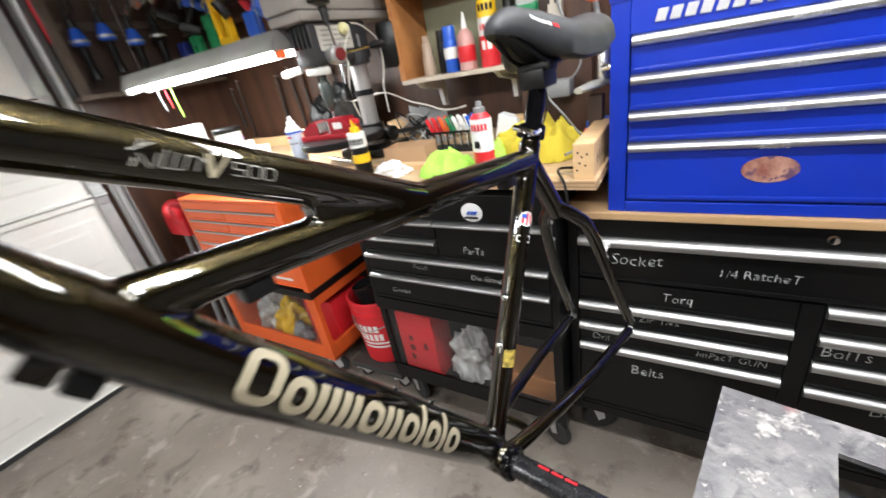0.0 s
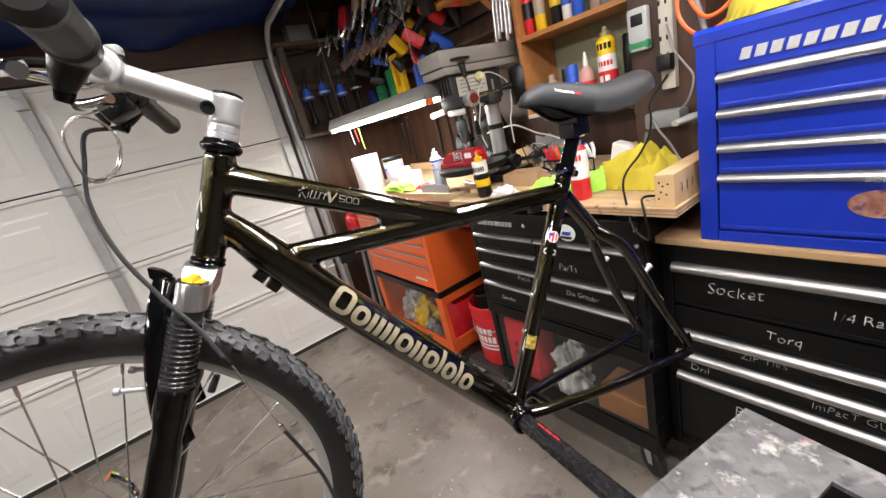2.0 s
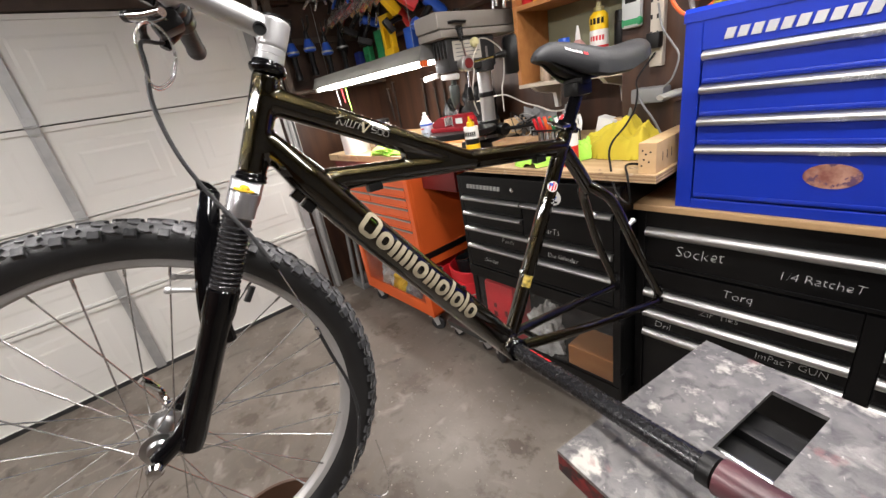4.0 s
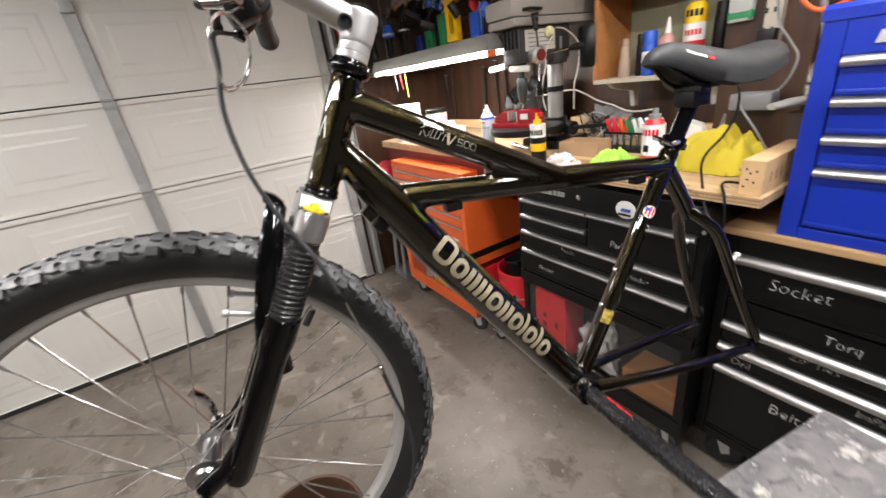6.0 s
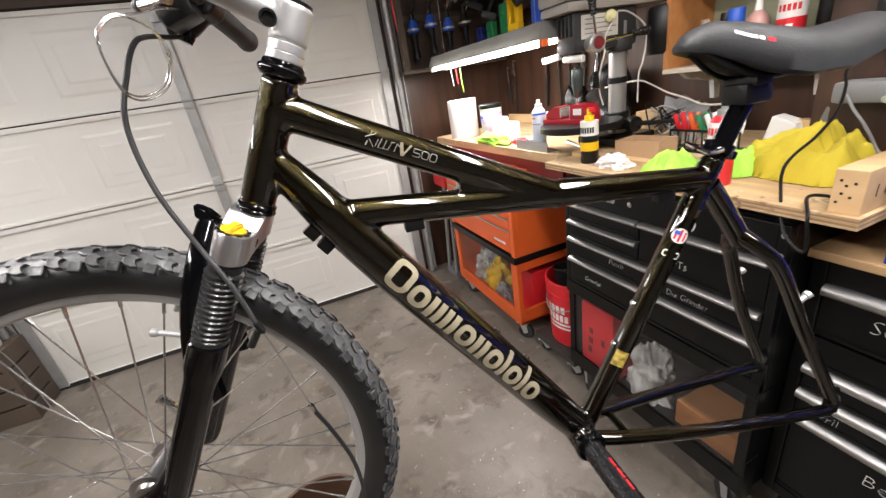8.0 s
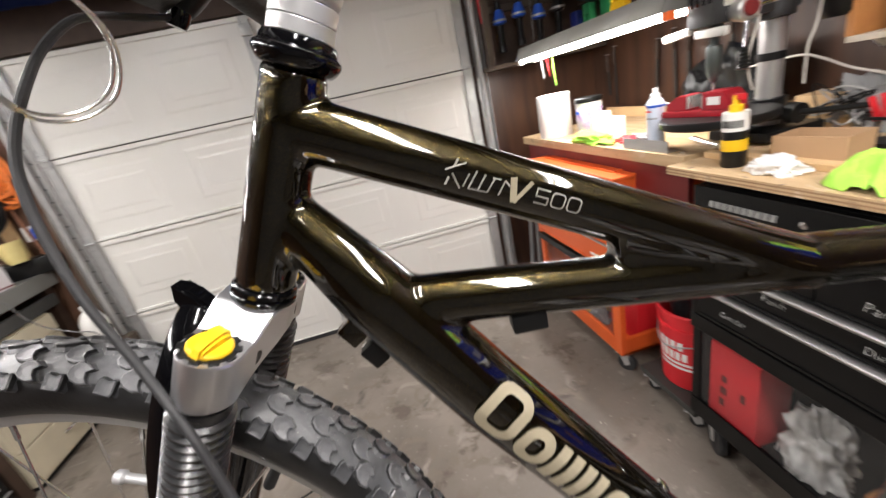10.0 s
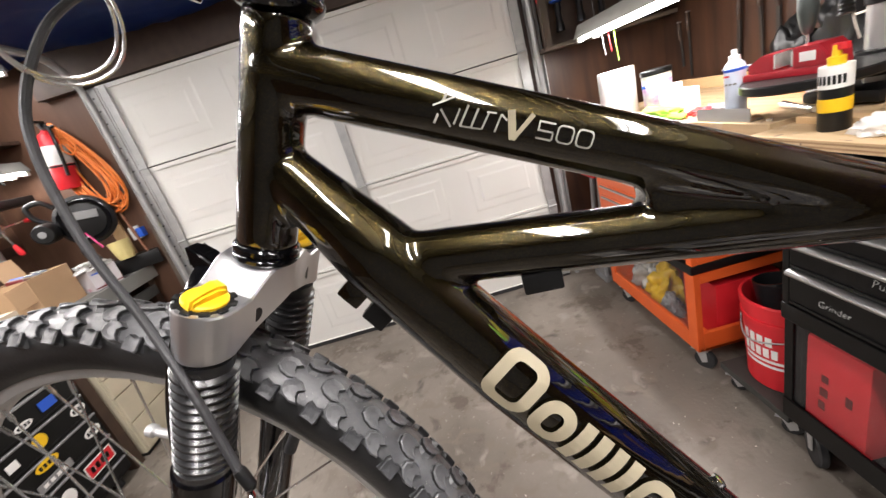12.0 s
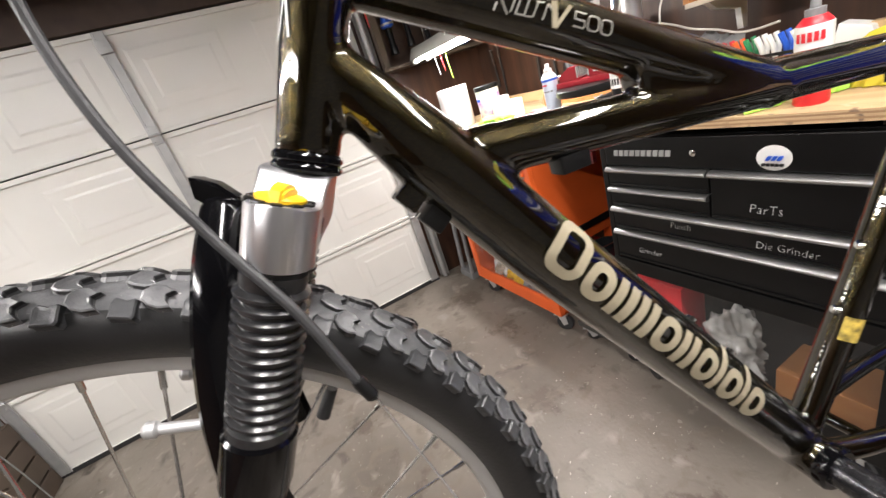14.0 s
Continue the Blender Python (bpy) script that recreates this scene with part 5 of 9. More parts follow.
# black service cart with drawers and an open lower bay
cart = thing("service_cart", pose(-0.890, 1.240, 0), "black five-drawer service cart with clear lower front", "tool cart")
W = 0.76
bm = boxed(0, W, 0.012, 0.50, 0.56, 1.045, 0.004)
part("body", bm, CHEST_BLACK, cart, smooth=0)
bm = boxed(0, 0.022, -0.012, 0.012, 0.56, 1.045, 0.003)
box(bm, W - 0.022, W, -0.012, 0.012, 0.56, 1.045, 0.003)
box(bm, 0.022, W - 0.022, -0.012, 0.012, 0.955, 1.045, 0.003)
box(bm, 0.0, W, -0.016, 0.012, 0.545, 0.600, 0.004)
part("face_frame", bm, CHEST_BLACK, cart, smooth=0)
drawer(cart, 0.024, 0.358, 0.882, 0.950, CHEST_BLACK, high=0.020)
drawer(cart, 0.024, 0.358, 0.810, 0.879, CHEST_BLACK, high=0.020)
drawer(cart, 0.362, W - 0.024, 0.810, 0.950, CHEST_BLACK, high=0.020)
drawer(cart, 0.024, W - 0.024, 0.722, 0.806, CHEST_BLACK, high=0.022)
drawer(cart, 0.024, W - 0.024, 0.604, 0.718, CHEST_BLACK, high=0.022)
for body, x, z, size in (("ParTs", 0.455, 0.842, 0.036), ("Punch", 0.235, 0.758, 0.030), ("Die Grinder", 0.470, 0.742, 0.030), ("Grinder", 0.110, 0.640, 0.030)):
    written(body, size, cart, CHALK, Matrix.Translation((x, -0.0130, z)) @ FACE_SOUTH, "white marker lettering", 0.9)
bars_of_writing(cart, 0.06, 0.990, 0.20, 0.018, 10, GALV, slant=0.003)
part("lock", turned([(0.0, 0.0), (0.008, 0.0), (0.009, 0.003), (0, 0.006)], 18, along((0.32, -0.012, 1.000), (0.32, -1, 1.000))), CHROME, cart)
bm = turned([(0.0, 0), (0.036, 0), (0.036, 0.001), (0.0, 0.001)], 30, along((0.508, -0.0125, 0.989), (0.508, -1, 0.989)))
bmesh.ops.scale(bm, vec=(1, 1, 0.85), space=Matrix.Translation((-0.508, 0, -0.989)), verts=bm.verts)
part("sticker", bm, WHITE_PLASTIC, cart, "round white sticker")
bars_of_writing(cart, 0.485, 0.970, 0.046, 0.006, 5, SATIN_BLACK, y=-0.0165)
bars_of_writing(cart, 0.492, 0.984, 0.034, 0.010, 3, BLUE_PLASTIC, y=-0.0165, slant=0.006)
for x in (0.0, W - 0.03):
    for y in (-0.004, 0.47):
        part("post", boxed(x, x + 0.03, y, y + 0.03, 0.17, 0.56, 0.002), CHEST_BLACK, cart, smooth=0)
part("bottom_tray", box(boxed(0, W, -0.006, 0.50, 0.16, 0.185, 0.003), 0, W, -0.008, 0.0, 0.16, 0.235, 0.002), CHEST_BLACK, cart, smooth=0)
for x in (0.002, W - 0.008):
    part("side_panel", boxed(x, x + 0.006, 0.028, 0.468, 0.187, 0.555), CHEST_BLACK, cart, smooth=0)
part("back_panel", boxed(0.03, W - 0.03, 0.485, 0.492, 0.19, 0.56), CHEST_BLACK, cart, smooth=0)
CLEAR = hazy("scuffed_clear_sheet", (0.16, 0.155, 0.15), 0.14, 0.16)
pane = part("clear_front", boxed(0.03, W - 0.03, 0.004, 0.006, 0.236, 0.545), CLEAR, cart, "clear plastic front sheet", smooth=0)
pane.visible_shadow = False
for z in (0.97, 1.02):
    part("bolt", turned([(0.006, 0), (0.006, 0.003), (0, 0.004)], 10, along((W - 0.010, -0.012, z), (W - 0.010, -1, z))), GALV, cart)
for x in (0.06, W - 0.06):
    for y in (0.05, 0.44):
        caster(cart, x, y, 0, 0.062, -25)
part("corner_plate", boxed(W - 0.006, W + 0.004, -0.006, 0.05, 0.13, 0.30, 0.002), CHEST_BLACK, cart)
# what the cart's lower bay holds
red_case = thing("red_case", pose(-0.745, 1.252, 0.186), "red plastic case with dark print in the cart's lower bay", "case")
part("case_body", boxed(-0.090, 0.090, 0, 0.13, 0, 0.325, 0.012), RED_PLASTIC, red_case)
part("case_handle", boxed(-0.04, 0.04, 0.02, 0.11, 0.325, 0.345, 0.008), RED_PLASTIC, red_case)
for x, z, w, h in ((-0.035, 0.10, 0.020, 0.030), (-0.030, 0.15, 0.024, 0.030), (-0.028, 0.20, 0.020, 0.026), (0.040, 0.17, 0.018, 0.034)):
    part("print_bar", boxed(x - w / 2, x + w / 2, -0.0012, 0.001, z - h / 2, z + h / 2), DARK_RED, red_case, smooth=0)
tagged(part("cardboard_box", boxed(-0.40, -0.17, 1.30, 1.46, 0.185, 0.285, 0.003), SHELF_WOOD, None, smooth=0), "low orange-brown board box in the cart", "box")


def crumpled(name, material, x, y, z, size, seed, label, category, n=3, flat=0.5, rough=0.5):
    """A crumpled bag, cloth or wad."""
    bm = bmesh.new()
    bmesh.ops.create_icosphere(bm, subdivisions=n + 1, radius=1.0)
    for v in bm.verts:
        d = v.co.normalized()
        k = 1 + rough * noise.noise(d * 1.7 + Vector((seed, 0, 0))) + rough * 0.6 * noise.noise(d * 4.5 + Vector((0, seed, 0))) + rough * 0.3 * abs(noise.noise(d * 9 + Vector((0, 0, seed))))
        v.co = Vector((d.x * size[0] * k, d.y * size[1] * k, d.z * size[2] * k))
        if v.co.z < -size[2] * flat:
            v.co.z = -size[2] * flat
    ob = part(name, bm, material, None, smooth=70)
    ob.location = (x, y, z + size[2] * flat)
    return tagged(ob, label, category)


BAG = surf("plastic_bag", (0.66, 0.66, 0.64), 0.18, second=(0.34, 0.33, 0.31), scale=22, mix=1.0, bump=0.8, grain=26)
crumpled("plastic_bag", BAG, -0.555, 1.345, 0.186, (0.095, 0.06, 0.145), 3.0, "crumpled grey plastic bag in the cart", "bag", n=4, rough=0.5)

# plywood board lying on the cart
ply = thing("plywood_top", Matrix(), "raw plywood bench top with worn layered edges", "worktop")
PLY_DARK = surf("plywood_core", (0.34, 0.21, 0.11), 0.7, second=(0.22, 0.13, 0.07), scale=8, stretch=(1, 6, 6), bump=0.2)
for k in range(5):
    inset = 0.0008 * (k % 2)
    part("ply_layer", boxed(-0.985 + inset, -0.02 - inset, 1.213 + inset, 1.97, 1.069 + 0.0048 * k, 1.069 + 0.0048 * (k + 1)), PLY_DARK if k % 2 else PLYWOOD, ply, smooth=0)
for x in (-0.87, -0.22):
    tagged(part("spacer_board", boxed(x, x + 0.07, 1.26, 1.95, 1.045, 1.069, 0.002), DARK_WOOD, None, smooth=0), "dark spacer board under the plywood", "board", "spacer boards")

# orange cart
orange = thing("orange_cart", pose(-2.10, 1.235, 0), "scuffed orange tool cart with drawers and clear lower bay", "tool cart")
W, D = 0.80, 0.46
bm = boxed(0, W, 0.012, D, 0.53, 0.985, 0.006)
part("body", bm, ORANGE_PAINT, orange, smooth=0)
part("top_tray", box(boxed(-0.004, W + 0.004, -0.010, D + 0.004, 0.985, 1.000, 0.004), W * 0.1, W * 0.9, 0.05, D - 0.05, 1.0, 1.006), ORANGE_PAINT, orange, smooth=0)
bm = boxed(0, 0.03, -0.012, 0.012, 0.53, 0.985, 0.003)
box(bm, W - 0.035, W, -0.012, 0.012, 0.53, 0.985, 0.003)
box(bm, 0.03, W - 0.035, -0.012, 0.012, 0.945, 0.985, 0.003)
part("face_frame", bm, ORANGE_PAINT, orange, smooth=0)
for x0, x1, z0, z1 in ((0.032, 0.36, 0.885, 0.942), (0.365, W - 0.037, 0.885, 0.942), (0.032, 0.36, 0.825, 0.882), (0.365, W - 0.037, 0.825, 0.882), (0.032, W - 0.037, 0.755, 0.822), (0.032, W - 0.037, 0.690, 0.752), (0.032, W - 0.037, 0.56, 0.687)):
    drawer(orange, x0, x1, z0, z1, ORANGE_PAINT, deep=0.006, high=0.012)
part("bumper", box(boxed(-0.006, W + 0.006, -0.020, D + 0.006, 0.505, 0.545, 0.008), 0.0, 0.001, 0, 0.001, 0.52, 0.53), SATIN_BLACK, orange, "black rubber bumper band")
bm = bmesh.new()
for x0, x1 in ((0, 0.05), (W - 0.06, W)):
    box(bm, x0, x1, -0.008, 0.02, 0.12, 0.505, 0.003)
    box(bm, x0, x1, D - 0.03, D, 0.12, 0.505, 0.003)
box(bm, 0.05, W - 0.06, -0.008, 0.012, 0.12, 0.20, 0.003)
box(bm, W - 0.02, W, 0.02, D - 0.03, 0.12, 0.21, 0.003)
box(bm, W - 0.02, W, 0.02, D - 0.03, 0.455, 0.505, 0.003)
box(bm, 0, 0.012, 0.02, D - 0.03, 0.12, 0.505, 0.002)
box(bm, 0.0, W, 0.0, D, 0.12, 0.135, 0.002)
part("lower_frame", bm, ORANGE_PAINT, orange, smooth=0)
pane = part("clear_front", boxed(0.05, W - 0.06, 0.0, 0.003, 0.20, 0.50), CLEAR, orange, "hazy clear plastic sheet", smooth=0)
pane.visible_shadow = False
bars_of_writing(orange, W - 0.20, 0.600, 0.12, 0.012, 7, CHALK)
for x in (0.08, W - 0.05):
    for y in (0.04, D - 0.05):
        caster(orange, x, y, 0, 0.045, 30)
tagged(part("red_case", box(boxed(-1.56, -1.335, 1.34, 1.62, 0.135, 0.40, 0.012), -1.54, -1.40, 1.36, 1.60, 0.40, 0.425, 0.01), RED_PLASTIC), "red plastic case inside the orange cart", "case")
crumpled("yellow_tool", YELLOW, -1.75, 1.36, 0.136, (0.09, 0.07, 0.11), 5.0, "yellow power tool behind the clear sheet", "tool", rough=0.6)
crumpled("plastic_bag", BAG, -1.93, 1.38, 0.136, (0.08, 0.08, 0.12), 8.0, "crumpled grey plastic bag in the orange cart", "bag", rough=0.7)
crumpled("grey_tool", GREY_PLASTIC, -1.60, 1.30, 0.136, (0.05, 0.04, 0.07), 9.0, "small grey tool behind the clear sheet", "tool", rough=0.6)

# bucket on a dolly
dolly = thing("dolly", pose(-1.075, 1.425, 0), "small dark flat dolly under a red bucket", "dolly")
part("deck", boxed(-0.15, 0.17, -0.16, 0.16, 0.085, 0.115, 0.004), surf("dark_dolly", (0.045, 0.046, 0.042), 0.5, bump=0.2), dolly, smooth=0)
for x in (-0.11, 0.13):
    for y in (-0.12, 0.12):
        caster(dolly, x, y, 0, 0.032, 40)
bucket = thing("bucket", pose(-1.075, 1.425, 0.115), "red plastic bucket with white print, standing on the dolly", "bucket")
prof = [(0.0, 0.0), (0.118, 0.0), (0.126, 0.010), (0.140, 0.285), (0.146, 0.287), (0.146, 0.300), (0.141, 0.302), (0.142, 0.330), (0.148, 0.332), (0.149, 0.362), (0.145, 0.366), (0.139, 0.366), (0.124, 0.02), (0.0, 0.02)]
part("shell", turned(prof, 44), RED_PLASTIC, bucket, "red bucket shell")
for k, (z, h, n, w) in enumerate(((0.20, 0.040, 4, 0.115), (0.15, 0.040, 5, 0.130), (0.128, 0.012, 1, 0.16), (0.106, 0.012, 1, 0.16))):
    for j in range(n):
        bm = bmesh.new()
        r0, r1 = 0.1262 + 0.0141 * (z - 0.01) / 0.275 + 0.001, 0.1262 + 0.0141 * (z + h - 0.01) / 0.275 + 0.001
        a0 = radians(-100) + (w * j / n - 0.02) / 0.135
        a1 = a0 + (w / n * (0.74 if n > 1 else 1)) / 0.135
        steps = 2 if n > 1 else 8
        for q in range(steps):
            b0, b1 = a0 + (a1 - a0) * q / steps, a0 + (a1 - a0) * (q + 1) / steps
            bm.faces.new([bm.verts.new(p) for p in ((r0 * math.cos(b0), r0 * math.sin(b0), z), (r0 * math.cos(b1), r0 * math.sin(b1), z), (r1 * math.cos(b1), r1 * math.sin(b1), z + h), (r1 * math.cos(b0), r1 * math.sin(b0), z + h))])
        part("print_bar", bm, WHITE_PLASTIC, bucket, smooth=60)
bm = tubed(smooth_path([(-0.146, 0, 0.30), (-0.13, -0.075, 0.25), (0.0, -0.155, 0.215), (0.13, -0.075, 0.25), (0.146, 0, 0.30)]), 0.003, seg=8)
part("bail", bm, GALV, bucket, "wire bail handle")
bm = turned([(0.062, 0), (0.065, 0.0), (0.065, 0.36), (0.060, 0.36), (0.060, 0.01), (0, 0.01)], 30, along((-1.060, 1.43, 0.16), (-1.13, 1.41, 0.52)))
tagged(part("pipe", bm, surf("black_pipe", (0.012, 0.012, 0.013), 0.2, coat=0.5)), "short black plastic pipe standing in the bucket", "pipe")

# red bench grinder and stand beside the orange cart
red = thing("red_jack", pose(-2.38, 1.36, 0), "red hydraulic jack unit beside the orange cart", "jack")
part("frame", tube(tube(boxed(-0.09, 0.09, -0.10, 0.10, 0.0, 0.05, 0.006), [(-0.07, -0.08, 0.04), (-0.05, -0.03, 0.75)], 0.016, seg=10), [(0.07, -0.08, 0.04), (0.05, -0.03, 0.75)], 0.016, seg=10), GREY_PLASTIC, red)
bm = boxed(-0.11, 0.11, -0.09, 0.08, 0.74, 0.86, 0.02)
lathe(bm, [(0, 0), (0.06, 0), (0.065, 0.02), (0.065, 0.10), (0.05, 0.12), (0, 0.12)], 22, along((-0.10, -0.02, 0.85), (0.05, -0.06, 0.92)))
box(bm, 0.02, 0.10, -0.10, 0.02, 0.84, 0.92, 0.015)
part("head", bm, RED_PLASTIC, red)

# steel machine table under the bar
TABLE = Matrix.Translation((0.169, 0.437, 0)) @ Matrix.Rotation(radians(-10.5), 4, "Z")
saw = thing("machine_table", TABLE, "worn bare steel machine table with a square opening and red edge", "machine table")
L, Wd = 0.410, 0.44
hx0, hx1, hy0, hy1 = 0.135, 0.209, 0.178, 0.354
bm = bmesh.new()
for x0, x1, y0, y1 in ((0, hx0, 0, L), (hx1, Wd, 0, L), (hx0, hx1, 0, hy0), (hx0, hx1, hy1, L)):
    box(bm, x0, x1, y0, y1, 0.862, 0.870)
bmesh.ops.remove_doubles(bm, verts=bm.verts, dist=0.0002)
part("top_plate", bm, PLATE, saw, "scuffed paint-smeared steel top", smooth=0)
bm = boxed(0.0, Wd, 0.0, 0.012, 0.825, 0.8615, 0.002)
box(bm, 0.0, 0.012, 0.012, L, 0.825, 0.8615, 0.002)
box(bm, Wd - 0.012, Wd, 0.012, L, 0.825, 0.8615, 0.002)
box(bm, 0.012, Wd - 0.012, L - 0.012, L, 0.825, 0.8615, 0.002)
part("apron", bm, surf("chipped_red_edge", (0.24, 0.018, 0.018), 0.5, second=(0.015, 0.012, 0.012), scale=55, mix=1.0, bump=0.2, spots=(0.02, 0.016, 0.016), spot_scale=30, spot_low=0.5), saw, "chipped red and black edge", smooth=0)
bm = boxed(0.015, Wd - 0.015, 0.09, L - 0.08, 0.42, 0.80, 0.01)
box(bm, 0.12, 0.24, 0.14, 0.34, 0.80, 0.824)
part("cabinet", bm, SATIN_BLACK, saw, smooth=0)
part("trunnion_rod", tubed([(hx0 - 0.03, 0.205, 0.838), (hx1 + 0.05, 0.205, 0.838)], 0.007, seg=12), STEEL, saw)
part("trunnion_bar", boxed(hx0 - 0.03, hx1 + 0.05, 0.265, 0.285, 0.826, 0.842, 0.002), SATIN_BLACK, saw)
for x in (0.03, Wd - 0.07):
    for y in (0.05, L - 0.09):
        part("leg", boxed(x, x + 0.04, y, y + 0.04, 0, 0.43, 0.003), GREY_PLASTIC, saw, smooth=0)
clamp = thing("bar_clamp", BIKE @ Matrix.Translation(BB + Vector((0, 0.425, 0))), "faded red clamp holding the bar on the table", "clamp")
bm = turned([(0.0170, 0), (0.024, 0.002), (0.024, 0.11), (0.0170, 0.112)], 26, Matrix.Rotation(radians(-90), 4, "X"))
part("sleeve", bm, surf("faded_red", (0.105, 0.040, 0.046), 0.36, second=(0.055, 0.022, 0.026), scale=18, mix=1.0, bump=0.15), clamp)
part("clamp_ring", turned([(0.0170, -0.02), (0.0215, -0.018), (0.0215, -0.002), (0.0170, 0.0)], 26, Matrix.Rotation(radians(-90), 4, "X")), SATIN_BLACK, clamp)
part("clamp_foot", boxed(-0.02, 0.02, 0.03, 0.09, -0.0555, -0.016, 0.004), SATIN_BLACK, clamp)

# round bin on the floor
bm = turned([(0.0, 0.004), (0.148, 0.004), (0.163, 0.26), (0.168, 0.262), (0.171, 0.266), (0.171, 0.276), (0.166, 0.28), (0.160, 0.276), (0.143, 0.02), (0.0, 0.02)], 44, Matrix.Translation((-0.60, 0.045, 0)))
tagged(part("waste_bin", bm, BROWN_LINING), "round brown waste bin with a pale rim on the floor", "waste bin")

# ---- workbench on the north side ----
bench = thing("workbench", pose(-2.35, 1.30, 0), "wooden workbench with dark red front board", "workbench")
part("bench_top", boxed(0, 1.335, 0.0, 0.69, 1.058, 1.100, 0.003), PLYWOOD, bench, "pale plywood bench top", smooth=0)
part("front_board", boxed(0.01, 1.325, 0.03, 0.05, 0.92, 1.056), DARK_RED, bench, "dark red board", smooth=0)
part("back_rail", boxed(0.0, 1.335, 0.60, 0.62, 1.100, 1.155, 0.002), PINE, bench, "pale pine back rail", smooth=0)
for x in (0.02, 1.25):
    part("leg", boxed(x, x + 0.07, 0.56, 0.63, 0, 1.058), DARK_WOOD, bench, smooth=0)
part("support", boxed(0.02, 1.30, 0.50, 0.56, 0.96, 1.058), DARK_WOOD, bench, smooth=0)
Z2, Z1 = 1.100, 1.093


def shop_light(name_label, x0, x1, y, z, chain_top):
    """A reflector shop light hung on chains."""
    lamp = thing("shop_light", pose((x0 + x1) / 2, y, z), name_label, "lamp")
    h = (x1 - x0) / 2
    bm = bmesh.new()
    prof = [(-0.078, -0.004), (-0.046, 0.062), (0.046, 0.062), (0.078, -0.004)]
    a = [bm.verts.new((-h, p, q)) for p, q in prof]
    b = [bm.verts.new((h, p, q)) for p, q in prof]
    for i in range(3):
        bm.faces.new((a[i], b[i], b[i + 1], a[i + 1]))
    bmesh.ops.solidify(bm, geom=bm.faces[:], thickness=0.002)
    part("reflector", bm, REFLECTOR_GREY, lamp, "grey metal reflector", smooth=0)
    for s in (-1, 1):
        bm = bmesh.new()
        prism(bm, [(-0.077, -0.004), (0.077, -0.004), (0.046, 0.061), (-0.046, 0.061)], 0, 0.003, m=Matrix.Translation((s * h, 0, 0)) @ Matrix.Rotation(radians(90), 4, "Z"))
        part("end_cap", bm, REFLECTOR_GREY, lamp, smooth=0)
        part("chain", tubed([(s * h * 0.8, 0, 0.06), (s * h * 0.8, 0, chain_top - z)], 0.0011, seg=6), GALV, lamp)
    for y in (-0.045, 0.045):
        part("tube", tubed([(-h + 0.02, y, -0.011), (h - 0.02, y, -0.011)], 0.0105, seg=14), GLOW, lamp, "bright white light tube")
        for s in (-1, 1):
            part("tube_holder", boxed(s * (h - 0.010) - 0.012, s * (h - 0.010) + 0.012, y - 0.016, y + 0.016, -0.028, -0.002, 0.003), ORANGE_PAINT if s > 0 else WHITE_PLASTIC, lamp)
    return lamp


shop_light("grey shop light hung low over the workbench, lit", -2.30, -1.10, 1.372, 1.545, 2.42)
shop_light("shop light hung over the far bench, lit", -2.53, -1.33, -2.15, 1.762, 2.42)
shop_light("shop light hung high before the far wall, lit", -2.51, -1.31, -1.92, 2.288, 2.42)
for x, y in ((0.45, 0.58), (0.60, 1.36), (-0.90, -1.05), (0.32, -1.05)):
    lamp = thing("ceiling_light", pose(x, y, 2.42), "white strip ceiling light, lit", "lamp", "ceiling lights")
    part("housing", boxed(-0.62, 0.62, -0.09, 0.09, -0.05, 0.0, 0.004), WHITE_PLASTIC, lamp, smooth=0)
    for dy in (-0.055, 0.055):
        part("tube", tubed([(-0.60, dy, -0.056), (0.60, dy, -0.056)], 0.008, seg=12), GLOW_BARE, lamp, "bright white light tube")
for dx, material in ((-2.12, GALV), (-2.05, RED_PLASTIC), (-1.99, LIME_CLOTH)):
    n = {-2.12: 0.13, -2.05: 0.12, -1.99: 0.17}[dx]
    tagged(part("pull_cord", tubed([(dx, 1.372, 1.545), (dx + 0.004, 1.372, 1.545 - n * 0.5), (dx + 0.012, 1.374, 1.545 - n)], 0.0022, seg=8), material), "short coloured pull cord under the shop light", "cord", "pull cords")


def spray_can(x, y, z, r, h, body, bands, cap, label, cap_h=0.030, name="spray_can", nozzle=True, turn=0):
    """A spray can: body, printed bands, shoulder, cap or nozzle."""
    can = thing(name, pose(x, y, z, 0, 0, turn), label, "spray can")
    part("body", turned([(0.0, 0.0), (r - 0.002, 0.0), (r, 0.003), (r, h - cap_h - 0.022), (r * 0.93, h - cap_h - 0.012), (r * 0.62, h - cap_h), (0, h - cap_h)], 30), body, can)
    for z0, z1, mat in bands:
        part("band", turned([(r + 0.0002, z0 * h), (r + 0.0006, z0 * h + 0.0005), (r + 0.0006, z1 * h - 0.0005), (r + 0.0002, z1 * h)], 30), mat, can)
    if nozzle:
        bm = turned([(r * 0.55, h - cap_h), (r * 0.55, h - cap_h * 0.55), (r * 0.30, h - cap_h * 0.5), (r * 0.26, h), (0, h)], 20)
    else:
        bm = turned([(r * 0.9, h - cap_h - 0.012), (r * 0.9, h - 0.004), (r * 0.82, h), (0, h)], 24)
    part("cap", bm, cap, can)
    return can


